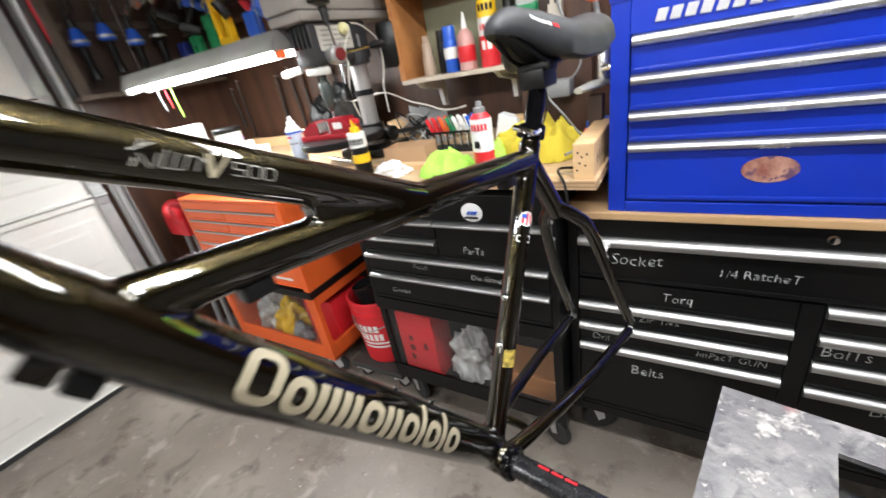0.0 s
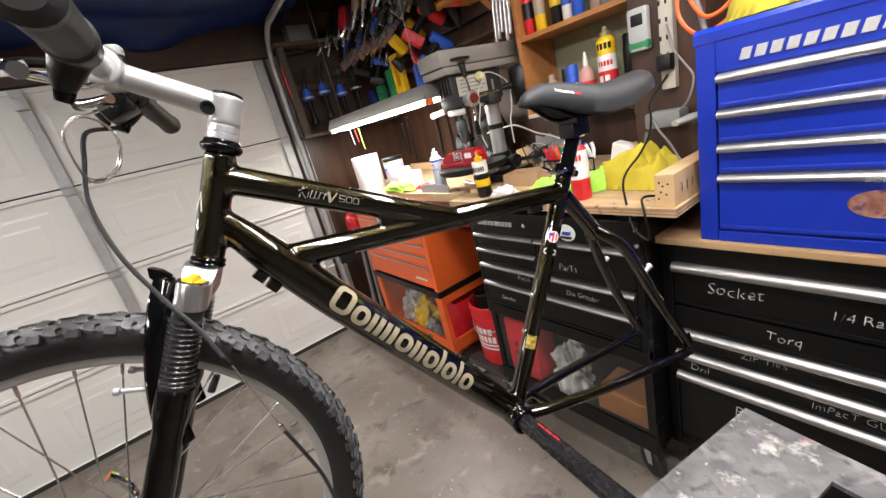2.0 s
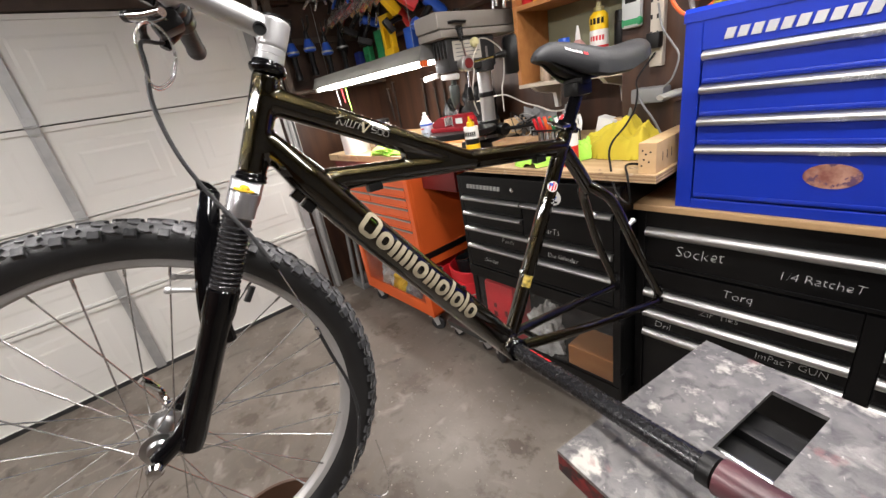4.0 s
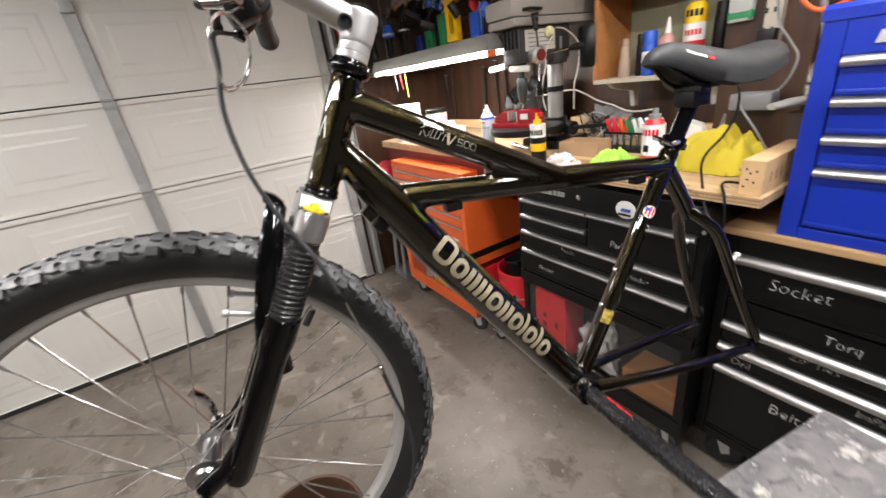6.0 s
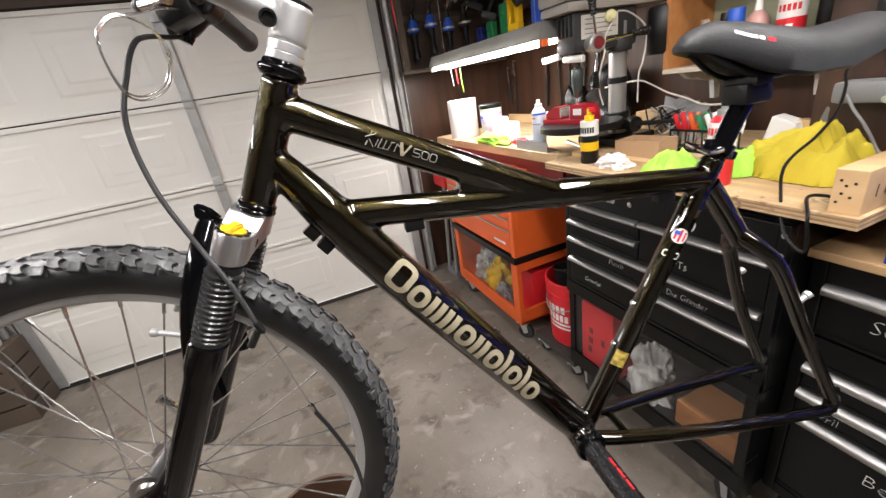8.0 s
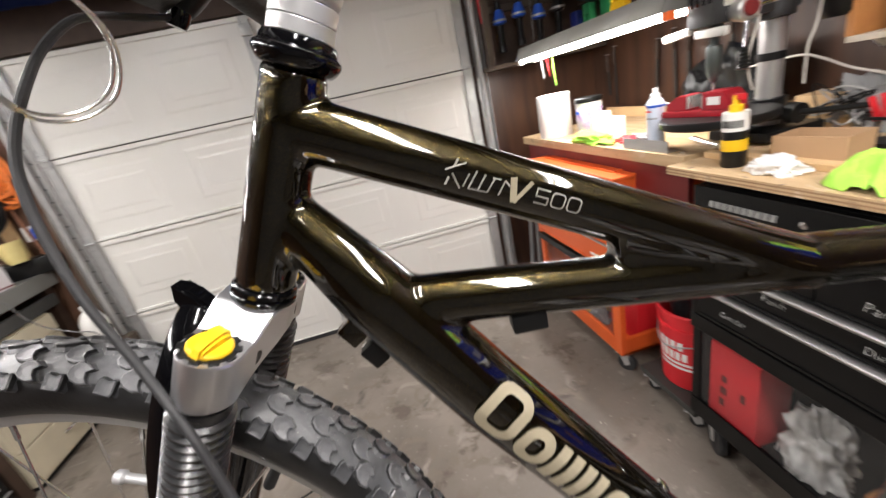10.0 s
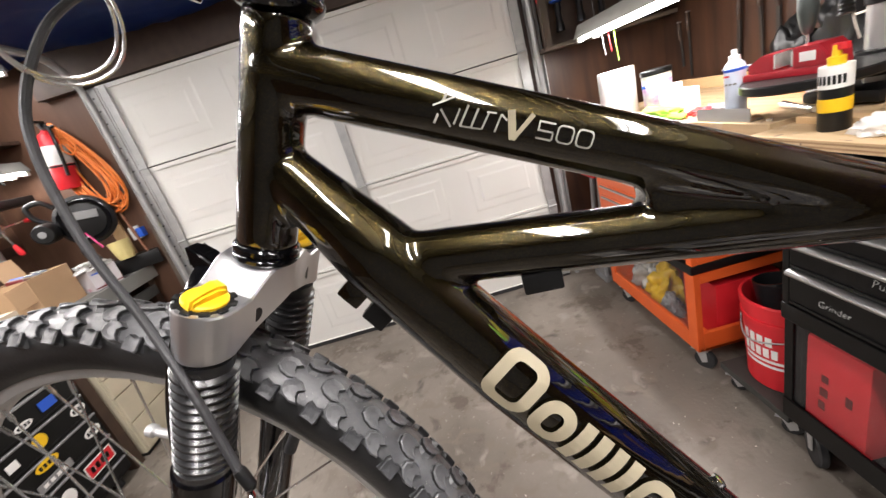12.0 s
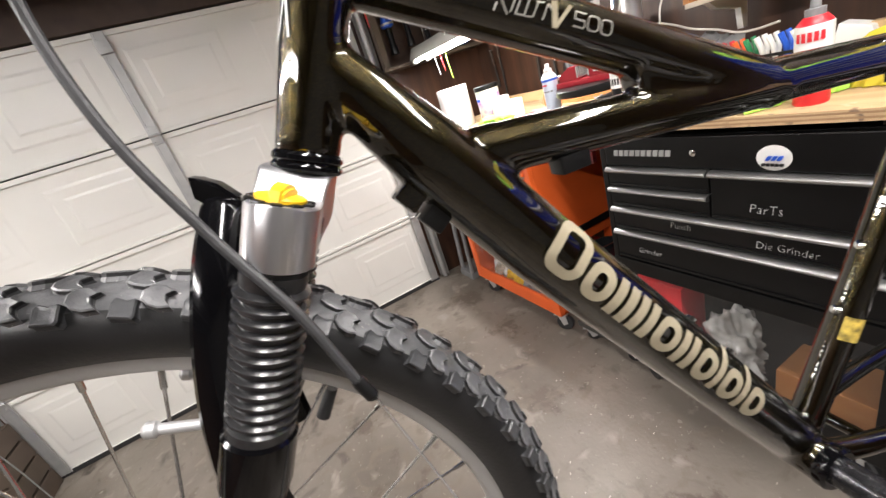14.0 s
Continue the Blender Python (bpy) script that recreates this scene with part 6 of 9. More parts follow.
def label_bars(can, r, z, h, n, w, material, a0=-120):
    for k in range(n):
        bm = bmesh.new()
        a, b = radians(a0) + w * k / n / r, radians(a0) + (w * k / n + w / n * 0.7) / r
        for q in range(2):
            c, d = a + (b - a) * q / 2, a + (b - a) * (q + 1) / 2
            bm.faces.new([bm.verts.new((p[0] * math.cos(p[1]), p[0] * math.sin(p[1]), p[2])) for p in ((r + 0.0012, c, z), (r + 0.0012, d, z), (r + 0.0012, d, z + h), (r + 0.0012, c, z + h))])
        part("print_bar", bm, material, can, smooth=60)


c = spray_can(-0.345, 1.290, Z1, 0.031, 0.205, RED_PLASTIC, ((0.34, 0.78, WHITE_PLASTIC),), GREY_PLASTIC, "red and white brake cleaner can on the plywood")
label_bars(c, 0.033, 0.130, 0.018, 5, 0.050, RED_PLASTIC)
label_bars(c, 0.033, 0.082, 0.020, 1, 0.024, SATIN_BLACK, -110)
c = spray_can(-0.830, 1.300, Z1, 0.031, 0.192, SATIN_BLACK, ((0.52, 0.78, WHITE_PLASTIC), (0.24, 0.40, YELLOW)), YELLOW, "black and white lubricant can with yellow nozzle cap", cap_h=0.045)
label_bars(c, 0.031, 0.110, 0.020, 7, 0.06, SATIN_BLACK)
part("trigger", boxed(-0.008, 0.026, -0.006, 0.006, 0.180, 0.196, 0.003), RED_PLASTIC, c)
c = spray_can(-1.215, 1.360, Z2, 0.030, 0.215, surf("pale_blue_can", (0.62, 0.68, 0.78), 0.35, second=(0.55, 0.60, 0.70)), ((0.70, 0.74, BLUE_PLASTIC),), WHITE_PLASTIC, "white and pale blue cleaner can on the bench", cap_h=0.034)
label_bars(c, 0.030, 0.135, 0.006, 1, 0.04, RED_PLASTIC)
label_bars(c, 0.030, 0.110, 0.006, 4, 0.05, GREY_PLASTIC)

# paper towels, tub, white carton
bm = turned([(0.020, 0.0), (0.088, 0.0), (0.090, 0.004), (0.090, 0.226), (0.088, 0.230), (0.020, 0.230), (0.020, 0.0)], 44, pose(-2.075, 1.395, Z2))
tagged(part("paper_towel_roll", bm, PAPER), "upright white roll of paper towels on the bench", "paper towels")
tub = thing("wipes_tub", pose(-1.79, 1.44, Z2), "white plastic tub with purple label and dark lid", "tub")
part("tub_body", turned([(0, 0), (0.056, 0), (0.058, 0.003), (0.063, 0.175), (0.060, 0.178), (0, 0.178)], 34), WHITE_PLASTIC, tub)
part("print_bar", boxed(-0.012, 0.012, -0.0665, -0.058, 0.12, 0.135, 0.002), BLUE_PLASTIC, tub)
part("tub_label", turned([(0.0588, 0.035), (0.0594, 0.036), (0.0628, 0.145), (0.0624, 0.146)], 34), surf("purple_label", (0.42, 0.20, 0.50), 0.4, second=(0.70, 0.66, 0.74), scale=24, mix=0.9), tub)
part("tub_lid", turned([(0.066, 0.172), (0.066, 0.192), (0.062, 0.195), (0, 0.195)], 34), SATIN_BLACK, tub)
tagged(part("white_carton", box(boxed(-1.70, -1.56, 1.39, 1.48, Z2, Z2 + 0.095, 0.002), -1.69, -1.63, 1.40, 1.46, Z2 + 0.095, Z2 + 0.125, 0.01), WHITE_PLASTIC, None, smooth=0), "small white carton beside the tub", "carton")
tagged(part("aluminium_angle", box(boxed(-1.34, -1.10, 1.312, 1.316, Z2, Z2 + 0.042), -1.34, -1.10, 1.316, 1.352, Z2, Z2 + 0.004), ALU, None, smooth=0), "short length of aluminium angle on the bench", "angle bar")
crumpled("lime_cloth", LIME_CLOTH, -1.62, 1.345, Z2, (0.13, 0.05, 0.030), 2.0, "bright lime cloth crumpled on the bench", "cloth", flat=0.5, rough=0.6)
crumpled("paper_wad", PAPER, -0.700, 1.285, Z1, (0.055, 0.035, 0.026), 4.0, "crumpled white paper wad on the plywood", "paper", flat=0.5, rough=0.6)
tagged(part("wooden_strip", boxed(-0.97, -0.60, 1.335, 1.375, Z1, Z1 + 0.018, 0.002), PINE, None, smooth=0), "pale wooden strip along the plywood", "strip")


def draped(name, material, x0, x1, y0, y1, z, high, seed, label, folds=5.0):
    """A heap of cloth: ridged folds falling to the board."""
    bm = bmesh.new()
    n = 72
    g = []
    flat_here = {}
    for i in range(n):
        row = []
        for j in range(n):
            u, v = i / (n - 1), j / (n - 1)
            wob = 0.16 * noise.noise(Vector((u * 3, v * 3, seed)))
            far = math.hypot(u - 0.5, v - 0.5) * 2
            way = Vector(((u - 0.5) / (far + 0.01), (v - 0.5) / (far + 0.01), seed))
            d = far * (1.06 + 0.38 * noise.noise(way * 1.6) + 0.12 * noise.noise(way * 4.0))
            body = max(0.0, 1 - d ** 2.6) ** 0.6
            turn = u * folds + 0.9 * v + 1.5 * noise.noise(Vector((u * 2.2 + seed, v * 2.2, seed)))
            ridge = 0.5 + 0.5 * math.sin(4.2 * turn) * (0.6 + 0.8 * noise.noise(Vector((u * 4, v * 4, seed + 3)))) + 0.22 * noise.noise(Vector((u * 9, v * 9, seed + 5)))
            bend = Vector((u * 3.4 + seed, v * 3.4, seed))
            crease = 0.55 - 1.5 * abs(noise.noise(bend)) + 0.30 - 0.9 * abs(noise.noise(bend * 2.7)) - 0.25 * abs(noise.noise(bend * 6.0))
            h = high * body * (0.16 * folds ** 0.5 * crease + 0.62 + 0.42 * ridge + 0.25 * noise.noise(Vector((u * 2.5, v * 2.5, seed + 9))))
            flat_here[(i, j)] = body <= 0.0
            row.append(bm.verts.new((x0 + (x1 - x0) * (u + wob * 0.25), y0 + (y1 - y0) * (v + wob * 0.2), z + 0.003 + h)))
        g.append(row)
    for i in range(n - 1):
        for j in range(n - 1):
            if not (flat_here[(i, j)] and flat_here[(i + 1, j)] and flat_here[(i + 1, j + 1)] and flat_here[(i, j + 1)]):
                bm.faces.new((g[i][j], g[i + 1][j], g[i + 1][j + 1], g[i][j + 1]))
    bmesh.ops.delete(bm, geom=[v for v in bm.verts if not v.link_faces], context="VERTS")
    bmesh.ops.solidify(bm, geom=bm.faces[:], thickness=0.003)
    return tagged(part(name, bm, material, None, smooth=80), label, "cloth")


draped("yellow_cloth", YELLOW_CLOTH, -0.425, -0.095, 1.36, 1.62, Z1, 0.100, 2.3, "bunched yellow shop cloth on the plywood", 4.0)
draped("yellow_cloth", YELLOW_CLOTH, 0.01, 0.44, 1.35, 1.75, 1.498, 0.13, 7.1, "yellow shop cloth heaped on the blue chest", 5.0)
draped("lime_cloth", LIME_CLOTH, -0.580, -0.400, 1.225, 1.39, Z1, 0.062, 4.4, "bright lime cloth wadded on the plywood", 3.0)
draped("lime_cloth", LIME_CLOTH, -0.430, -0.300, 1.33, 1.50, Z1, 0.060, 6.2, "lime cloth beside the yellow cloth", 3.0)
draped("lime_cloth", LIME_CLOTH, 0.40, 0.68, 1.37, 1.68, 1.498, 0.11, 3.7, "lime cloth heaped on the blue chest")

tagged(part("folded_carton", prism(bmesh.new(), [(-0.055, 0.0), (0.060, 0.0), (0.035, 0.085), (-0.030, 0.105)], -0.03, 0.03, m=pose(-0.420, 1.70, Z1), bevel=0.002), WHITE_PLASTIC, None, smooth=0), "torn white carton behind the cloths", "carton")
tagged(part("sanding_sponge", boxed(-0.04, 0.04, -0.03, 0.03, 0, 0.125, 0.004, m=pose(-0.325, 1.72, Z1, 0, 12, 20)), GREY_PLASTIC, None, smooth=0), "grey sanding sponge stood on end behind the cloths", "sponge")
tagged(part("parts_box", boxed(-0.075, 0.075, -0.04, 0.04, 0, 0.115, 0.006, m=pose(-0.215, 1.79, Z1)), GREEN_PLASTIC), "dark green parts box at the back of the plywood", "box")
for k, mat in enumerate((BLUE_PLASTIC, RED_PLASTIC, BLUE_PLASTIC)):
    tagged(part("drill_index", boxed(-0.055, 0.055, -0.045, 0.045, 0, 0.022, 0.004, m=pose(-0.085 + 0.012 * k, 1.60 + 0.02 * k, Z1 + 0.0225 * k, 0, 0, 14 - 12 * k)), mat), "flat plastic bit case stacked beside the cloth", "case", "stacked cases")

# wooden block with drilled holes and pencil marks
block = thing("wooden_block", pose(-0.078, 1.228, Z1), "pale wooden block with drilled holes and pencil marks", "wooden block")
part("block_body", boxed(0, 0.050, 0, 0.30, 0, 0.088, 0.002), PINE, block, smooth=0)
for x, z in ((0.012, 0.066), (0.021, 0.056), (0.016, 0.040), (0.010, 0.022), (0.030, 0.034), (0.034, 0.062)):
    part("hole", turned([(0, 0), (0.0028, 0), (0.0028, 0.0006), (0, 0.0006)], 10, along((x, -0.0002, z), (x, -1, z))), SATIN_BLACK, block)
for k in range(3):
    part("pencil_mark", boxed(0.0502, 0.0508, 0.04 + 0.03 * k, 0.043 + 0.03 * k, 0.03, 0.055), SATIN_BLACK, block)
tagged(part("wooden_offcut", boxed(-0.40, -0.09, 1.70, 1.74, Z1, Z1 + 0.09, 0.002), PINE, None, smooth=0), "pale timber offcut lying on the plywood", "offcut")

# loose black cord dangling from the plywood
long_run = [(-0.225, 1.668, 1.41), (-0.258, 1.60, 1.332), (-0.234, 1.55, 1.291), (-0.209, 1.48, 1.245), (-0.201, 1.40, 1.203), (-0.205, 1.33, 1.171), (-0.199, 1.29, 1.145), (-0.175, 1.25, 1.112), (-0.13, 1.20, 1.04), (-0.085, 1.195, 1.01),
       (-0.09, 1.19, 1.09), (-0.12, 1.25, 1.112), (-0.07, 1.30, 1.100)]
adapter = thing("power_adapter", pose(-0.228, 1.69, 1.268), "grey plug-in power adapter below the outlet strip", "adapter")
part("adapter_case", boxed(-0.058, 0.058, -0.085, -0.012, -0.026, 0.026, 0.010), GREY_PLASTIC, adapter)
part("adapter_plug", boxed(-0.02, 0.02, -0.012, 0.0, -0.015, 0.015, 0.003), GREY_PLASTIC, adapter)
for pts in ([(-0.221, 1.66, 1.557), (-0.202, 1.65, 1.484), (-0.159, 1.63, 1.427), (-0.132, 1.62, 1.384), (-0.145, 1.61, 1.32), (-0.180, 1.61, 1.285)],
            [(-0.257, 1.605, 1.275), (-0.226, 1.58, 1.239), (-0.181, 1.55, 1.200), (-0.135, 1.50, 1.165), (-0.09, 1.44, 1.13), (-0.13, 1.36, 1.12)]):
    part("adapter_cord", tubed(smooth_path([Vector(p) - Vector((-0.228, 1.69, 1.268)) for p in pts]), 0.0035, seg=8), GREY_PLASTIC, adapter, "thin grey power cord")
part("adapter_cord", tubed(smooth_path([Vector(p) - Vector((-0.228, 1.69, 1.268)) for p in long_run]), 0.0035, seg=8), SATIN_BLACK, adapter, "dark cord looped over the bench edge")

# cardboard tray and pliers rack
tray = thing("cardboard_tray", pose(-0.735, 1.47, Z1, 0, 0, 8), "open brown cardboard tray on the plywood", "box")
bm = boxed(-0.085, 0.085, -0.055, 0.055, 0, 0.003)
for x0, x1, y0, y1 in ((-0.085, 0.085, -0.055, -0.052), (-0.085, 0.085, 0.052, 0.055), (-0.085, -0.082, -0.052, 0.052), (0.082, 0.085, -0.052, 0.052)):
    box(bm, x0, x1, y0, y1, 0.003, 0.060)
part("tray_body", bm, CARDBOARD, tray, smooth=0)
rack = thing("pliers_rack", pose(-0.60, 1.60, Z1), "black rack holding a row of coloured-handle pliers", "tool rack")
part("rack_body", box(boxed(-0.11, 0.13, -0.04, 0.04, 0, 0.012), -0.11, 0.13, -0.04, -0.036, 0.07, 0.078), SATIN_BLACK, rack, smooth=0)
for k in range(9):
    part("rack_wire", tubed([(-0.11 + 0.03 * k, -0.038, 0.0), (-0.11 + 0.03 * k, -0.038, 0.078)], 0.003, seg=6), SATIN_BLACK, rack)
for k, mat in enumerate((RED_PLASTIC, RED_PLASTIC, ORANGE_PAINT, GREEN_PLASTIC, WHITE_PLASTIC, WHITE_PLASTIC, BLUE_PLASTIC, WHITE_PLASTIC)):
    pl = thing("pliers", pose(-0.700 + 0.029 * k, 1.60, Z1 + 0.013), "pliers with dipped coloured handles in the rack", "pliers", "pliers in the rack")
    part("jaw", tubed([(0, 0, 0), (0, 0, 0.05)], [0.004, 0.009], seg=8), STEEL, pl)
    for s in (-1, 1):
        part("handle", tubed(smooth_path([(0, 0.004 * s, 0.05), (-0.002, 0.016 * s, 0.082), (-0.012, 0.020 * s, 0.112)]), 0.0075, seg=8), mat, pl)

# drill press
CREAM_WIRE = surf("pale_wire", (0.58, 0.54, 0.48), 0.5)
press = thing("drill_press", pose(-1.02, 1.62, Z2), "grey bench drill press with chrome column and round table", "drill press")
part("base", boxed(-0.11, 0.11, -0.12, 0.10, 0, 0.035, 0.012), SATIN_BLACK, press)
part("column", tubed([(0, 0, 0.035), (0, 0, 0.46)], 0.035, seg=32), surf("ground_steel", (0.52, 0.51, 0.50), 0.36, 0.75, stretch=(1, 1, 0.3), bump=0.1), press, "ground steel column")
bm = turned([(0.0, 0.085), (0.158, 0.085), (0.164, 0.090), (0.164, 0.108), (0.161, 0.112), (0.0, 0.112)], 48, Matrix.Translation((0.0, -0.195, 0)))
box(bm, -0.04, 0.04, -0.12, 0.05, 0.060, 0.098, 0.01)
lathe(bm, [(0.035, 0.05), (0.052, 0.052), (0.052, 0.12), (0.035, 0.122)], 28)
part("table", bm, SATIN_BLACK, press, "dark round cast table")
part("table_knob", tubed([(0.05, -0.02, 0.085), (0.10, -0.03, 0.080), (0.102, -0.03, 0.080), (0.135, -0.035, 0.078)], [0.012, 0.012, 0.030, 0.030], seg=16), SATIN_BLACK, press)
part("table_lever", tubed([(0.13, -0.03, 0.080), (0.20, 0.0, 0.082), (0.27, 0.03, 0.086)], [0.010, 0.008, 0.008], seg=10), SATIN_BLACK, press)
part("column_band", turned([(0.035, 0.235), (0.040, 0.236), (0.040, 0.258), (0.035, 0.259)], 28), SATIN_BLACK, press)
bm = boxed(-0.066, 0.034, -0.250, 0.060, 0.372, 0.509, 0.010)
lathe(bm, [(0.037, 0.352), (0.052, 0.356), (0.052, 0.40), (0.040, 0.41)], 28)
head = part("head", bm, surf("press_dark_grey", (0.030, 0.030, 0.031), 0.42, bump=0.1), press, "dark grey press head")
part("name_plate", boxed(0.0345, 0.0370, -0.216, -0.040, 0.415, 0.495), surf("aged_plate", (0.60, 0.57, 0.50), 0.5, second=(0.50, 0.47, 0.40), scale=20), head, "pale printed plate")
for k in range(4):
    part("print_bar", boxed(0.0370, 0.0376, -0.200, -0.070 + 0.02 * (k % 2), 0.430 + 0.016 * k, 0.434 + 0.016 * k), GREY_PLASTIC, head)
for k in range(4):
    part("vent_slot", boxed(-0.052 + 0.022 * k, -0.040 + 0.022 * k, -0.2515, -0.2495, 0.43, 0.50), GLOSS_BLACK, head)
PRESS_TAUPE = surf("press_taupe", (0.30, 0.275, 0.245), 0.42, second=(0.22, 0.20, 0.18), bump=0.1)
part("cover_base", boxed(-0.112, 0.052, -0.288, 0.235, 0.509, 0.541, 0.010), PRESS_TAUPE, press, "taupe cast belt tray")
part("belt_cover", boxed(-0.118, 0.046, -0.294, 0.24, 0.543, 0.612, 0.014), PRESS_TAUPE, press, "taupe belt cover")
part("cover_knob", tubed([(-0.03, -0.10, 0.610), (-0.03, -0.10, 0.632)], [0.014, 0.018], seg=16), SATIN_BLACK, press)
part("brush_holder", tubed([(0.047, -0.235, 0.566), (0.060, -0.205, 0.568), (0.060, -0.160, 0.566), (0.047, -0.130, 0.568)], 0.006, seg=8), SATIN_BLACK, press)
part("motor", turned([(0, -0.085), (0.048, -0.085), (0.055, -0.075), (0.055, 0.075), (0.048, 0.085), (0, 0.085)], 28, Matrix.Translation((0.085, 0.14, 0.405))), SATIN_BLACK, press, "black motor")
part("quill", turned([(0.020, 0.40), (0.020, 0.345), (0.013, 0.340), (0.013, 0.318), (0.021, 0.314), (0.023, 0.305), (0.023, 0.262), (0.021, 0.255), (0.018, 0.235), (0.012, 0.215), (0.006, 0.208), (0, 0.208)], 24, Matrix.Translation((-0.010, -0.20, 0))), surf("chuck_steel", (0.10, 0.115, 0.11), 0.38, 0.6), press, "dark steel quill and chuck")
part("drill_bit", tubed([(-0.010, -0.20, 0.21), (-0.010, -0.20, 0.165)], 0.004, seg=8), STEEL, press)
hub_c = Vector((0.034, -0.176, 0.395))
EASTWARD = Vector((1, -0.15, 0))
part("feed_hub", turned([(0, 0), (0.026, 0), (0.028, 0.006), (0.030, 0.030), (0.034, 0.034), (0.034, 0.052), (0.028, 0.058), (0, 0.058)], 28, along(hub_c, hub_c + EASTWARD)), bpy.data.materials["ground_steel"], press)
part("hub_cap", turned([(0, 0.058), (0.022, 0.058), (0.020, 0.064), (0, 0.065)], 20, along(hub_c, hub_c + EASTWARD)), DARK_RED, press, "dull red hub cap")
for tip in (Vector((0.100, -0.226, 0.543)), Vector((0.155, -0.010, 0.410)), Vector((0.095, -0.205, 0.238))):
    start = hub_c + EASTWARD * 0.044
    way = (tip - start).normalized()
    arm = part("feed_arm", tubed([start, tip - way * 0.05], 0.0055, seg=10), CHROME, press)
    pts, radii = [], []
    for k in range(13):
        pts.append(tip - way * (0.060 - 0.005 * k))
        radii.append((0.008 + 0.0006 * k) if k % 2 else (0.0105 + 0.0006 * k))
    part("grip", tubed(pts, radii, seg=14), SATIN_BLACK, arm, "black ribbed grip")
vise = thing("drill_vise", pose(-1.045, 1.405, Z2 + 0.112, 0, 0, 8), "red drill-press vise on the round table", "vise")
VISE_RED = surf("vise_red", (0.34, 0.008, 0.018), 0.38, second=(0.26, 0.006, 0.014), coat=0.2, bump=0.1)
part("vise_base", boxed(-0.13, 0.11, -0.040, 0.040, 0, 0.020, 0.003), VISE_RED, vise)
part("fixed_jaw", prism(bmesh.new(), [(0.020, 0.020), (0.110, 0.020), (0.106, 0.050), (0.085, 0.074), (0.020, 0.074)], -0.040, 0.040, bevel=0.003), VISE_RED, vise)
part("sliding_jaw", prism(bmesh.new(), [(-0.115, 0.020), (-0.036, 0.020), (-0.036, 0.068), (-0.070, 0.068), (-0.115, 0.044)], -0.037, 0.037, bevel=0.003), VISE_RED, vise)
for x in (-0.036, 0.013):
    part("jaw_plate", boxed(x, x + 0.007, -0.036, 0.036, 0.026, 0.066, 0.001), STEEL, vise, smooth=0)
part("label_plate", boxed(0.040, 0.080, -0.0415, -0.0400, 0.036, 0.060), WHITE_PLASTIC, vise, smooth=0)
part("vise_screw", tubed([(-0.20, 0, 0.04), (-0.11, 0, 0.04)], 0.008, seg=12), STEEL, vise)
part("screw_bar", tubed([(-0.19, -0.05, 0.05), (-0.19, 0.05, 0.03)], 0.004, seg=10), STEEL, vise)
tagged(part("white_wire", tubed(smooth_path([(-0.925, 1.505, 1.564), (-0.925, 1.471, 1.525), (-0.925, 1.454, 1.482), (-0.925, 1.459, 1.458), (-0.925, 1.434, 1.382), (-0.925, 1.435, 1.326), (-0.925, 1.454, 1.273)]), 0.0030, seg=8), CREAM_WIRE), "thin white wire hanging down the drill press", "wire")
tagged(part("white_wire", tubed(smooth_path([(-0.900, 1.497, 1.586), (-0.900, 1.541, 1.580), (-0.900, 1.603, 1.549), (-0.900, 1.633, 1.516), (-0.900, 1.635, 1.462), (-0.900, 1.624, 1.407), (-0.900, 1.605, 1.360), (-0.900, 1.604, 1.259)]), 0.0030, seg=8), CREAM_WIRE), "white wire from the press lamp to the bench", "wire")
tagged(part("white_wire", tubed(smooth_path([(-1.192, 1.720, 1.311), (-1.017, 1.720, 1.329), (-0.945, 1.720, 1.313), (-0.865, 1.720, 1.278), (-0.780, 1.720, 1.254), (-0.720, 1.720, 1.232), (-0.664, 1.720, 1.228), (-0.604, 1.720, 1.235)]), 0.0036, seg=8), CREAM_WIRE), "slack white cable along the wall", "wire")
part("work_lamp", turned([(0, 0), (0.016, 0.0), (0.021, 0.008), (0.021, 0.02), (0.012, 0.032), (0, 0.033)], 18, along((0.034, -0.085, 0.480), (0.2, -0.12, 0.490))), surf("pale_yellow", (0.8, 0.75, 0.4), 0.4), press, "small pale yellow lamp")
for x, z, tip in ((-1.147, 1.466, -4), (-1.013, 1.453, 3)):
    tagged(part("earplug_case", boxed(-0.056, 0.056, -0.010, 0.010, -0.013, 0.013, 0.008, m=pose(x, 1.39, z, 0, tip, 0)), surf("pale_tag", (0.62, 0.61, 0.57), 0.5)), "small white tag hanging at the press head", "tag", "white tags")

# dark heap of sanding gear behind the vise
crumpled("welding_mask", SATIN_BLACK, -1.48, 1.80, Z2, (0.10, 0.07, 0.14), 1.2, "black moulded mask among the clutter", "mask", rough=0.45)
crumpled("tool_bag", SATIN_BLACK, -1.30, 1.84, Z2, (0.13, 0.07, 0.20), 2.2, "dark tool bag slumped against the wall", "bag", rough=0.45)
crumpled("angle_grinder", GREY_PLASTIC, -1.25, 1.72, Z2, (0.09, 0.05, 0.06), 3.2, "grey angle grinder lying on the bench", "grinder", rough=0.6)
crumpled("wire_coil", GREY_PLASTIC, -0.86, 1.80, Z1, (0.10, 0.06, 0.08), 4.4, "tangle of grey wire behind the drill press", "wire", rough=0.9)
tagged(part("wooden_crate", boxed(-1.62, -1.14, 1.66, 1.76, Z2, Z2 + 0.06, 0.002), SHELF_WOOD, None, smooth=0), "orange-brown wooden crate at the back of the bench", "crate")
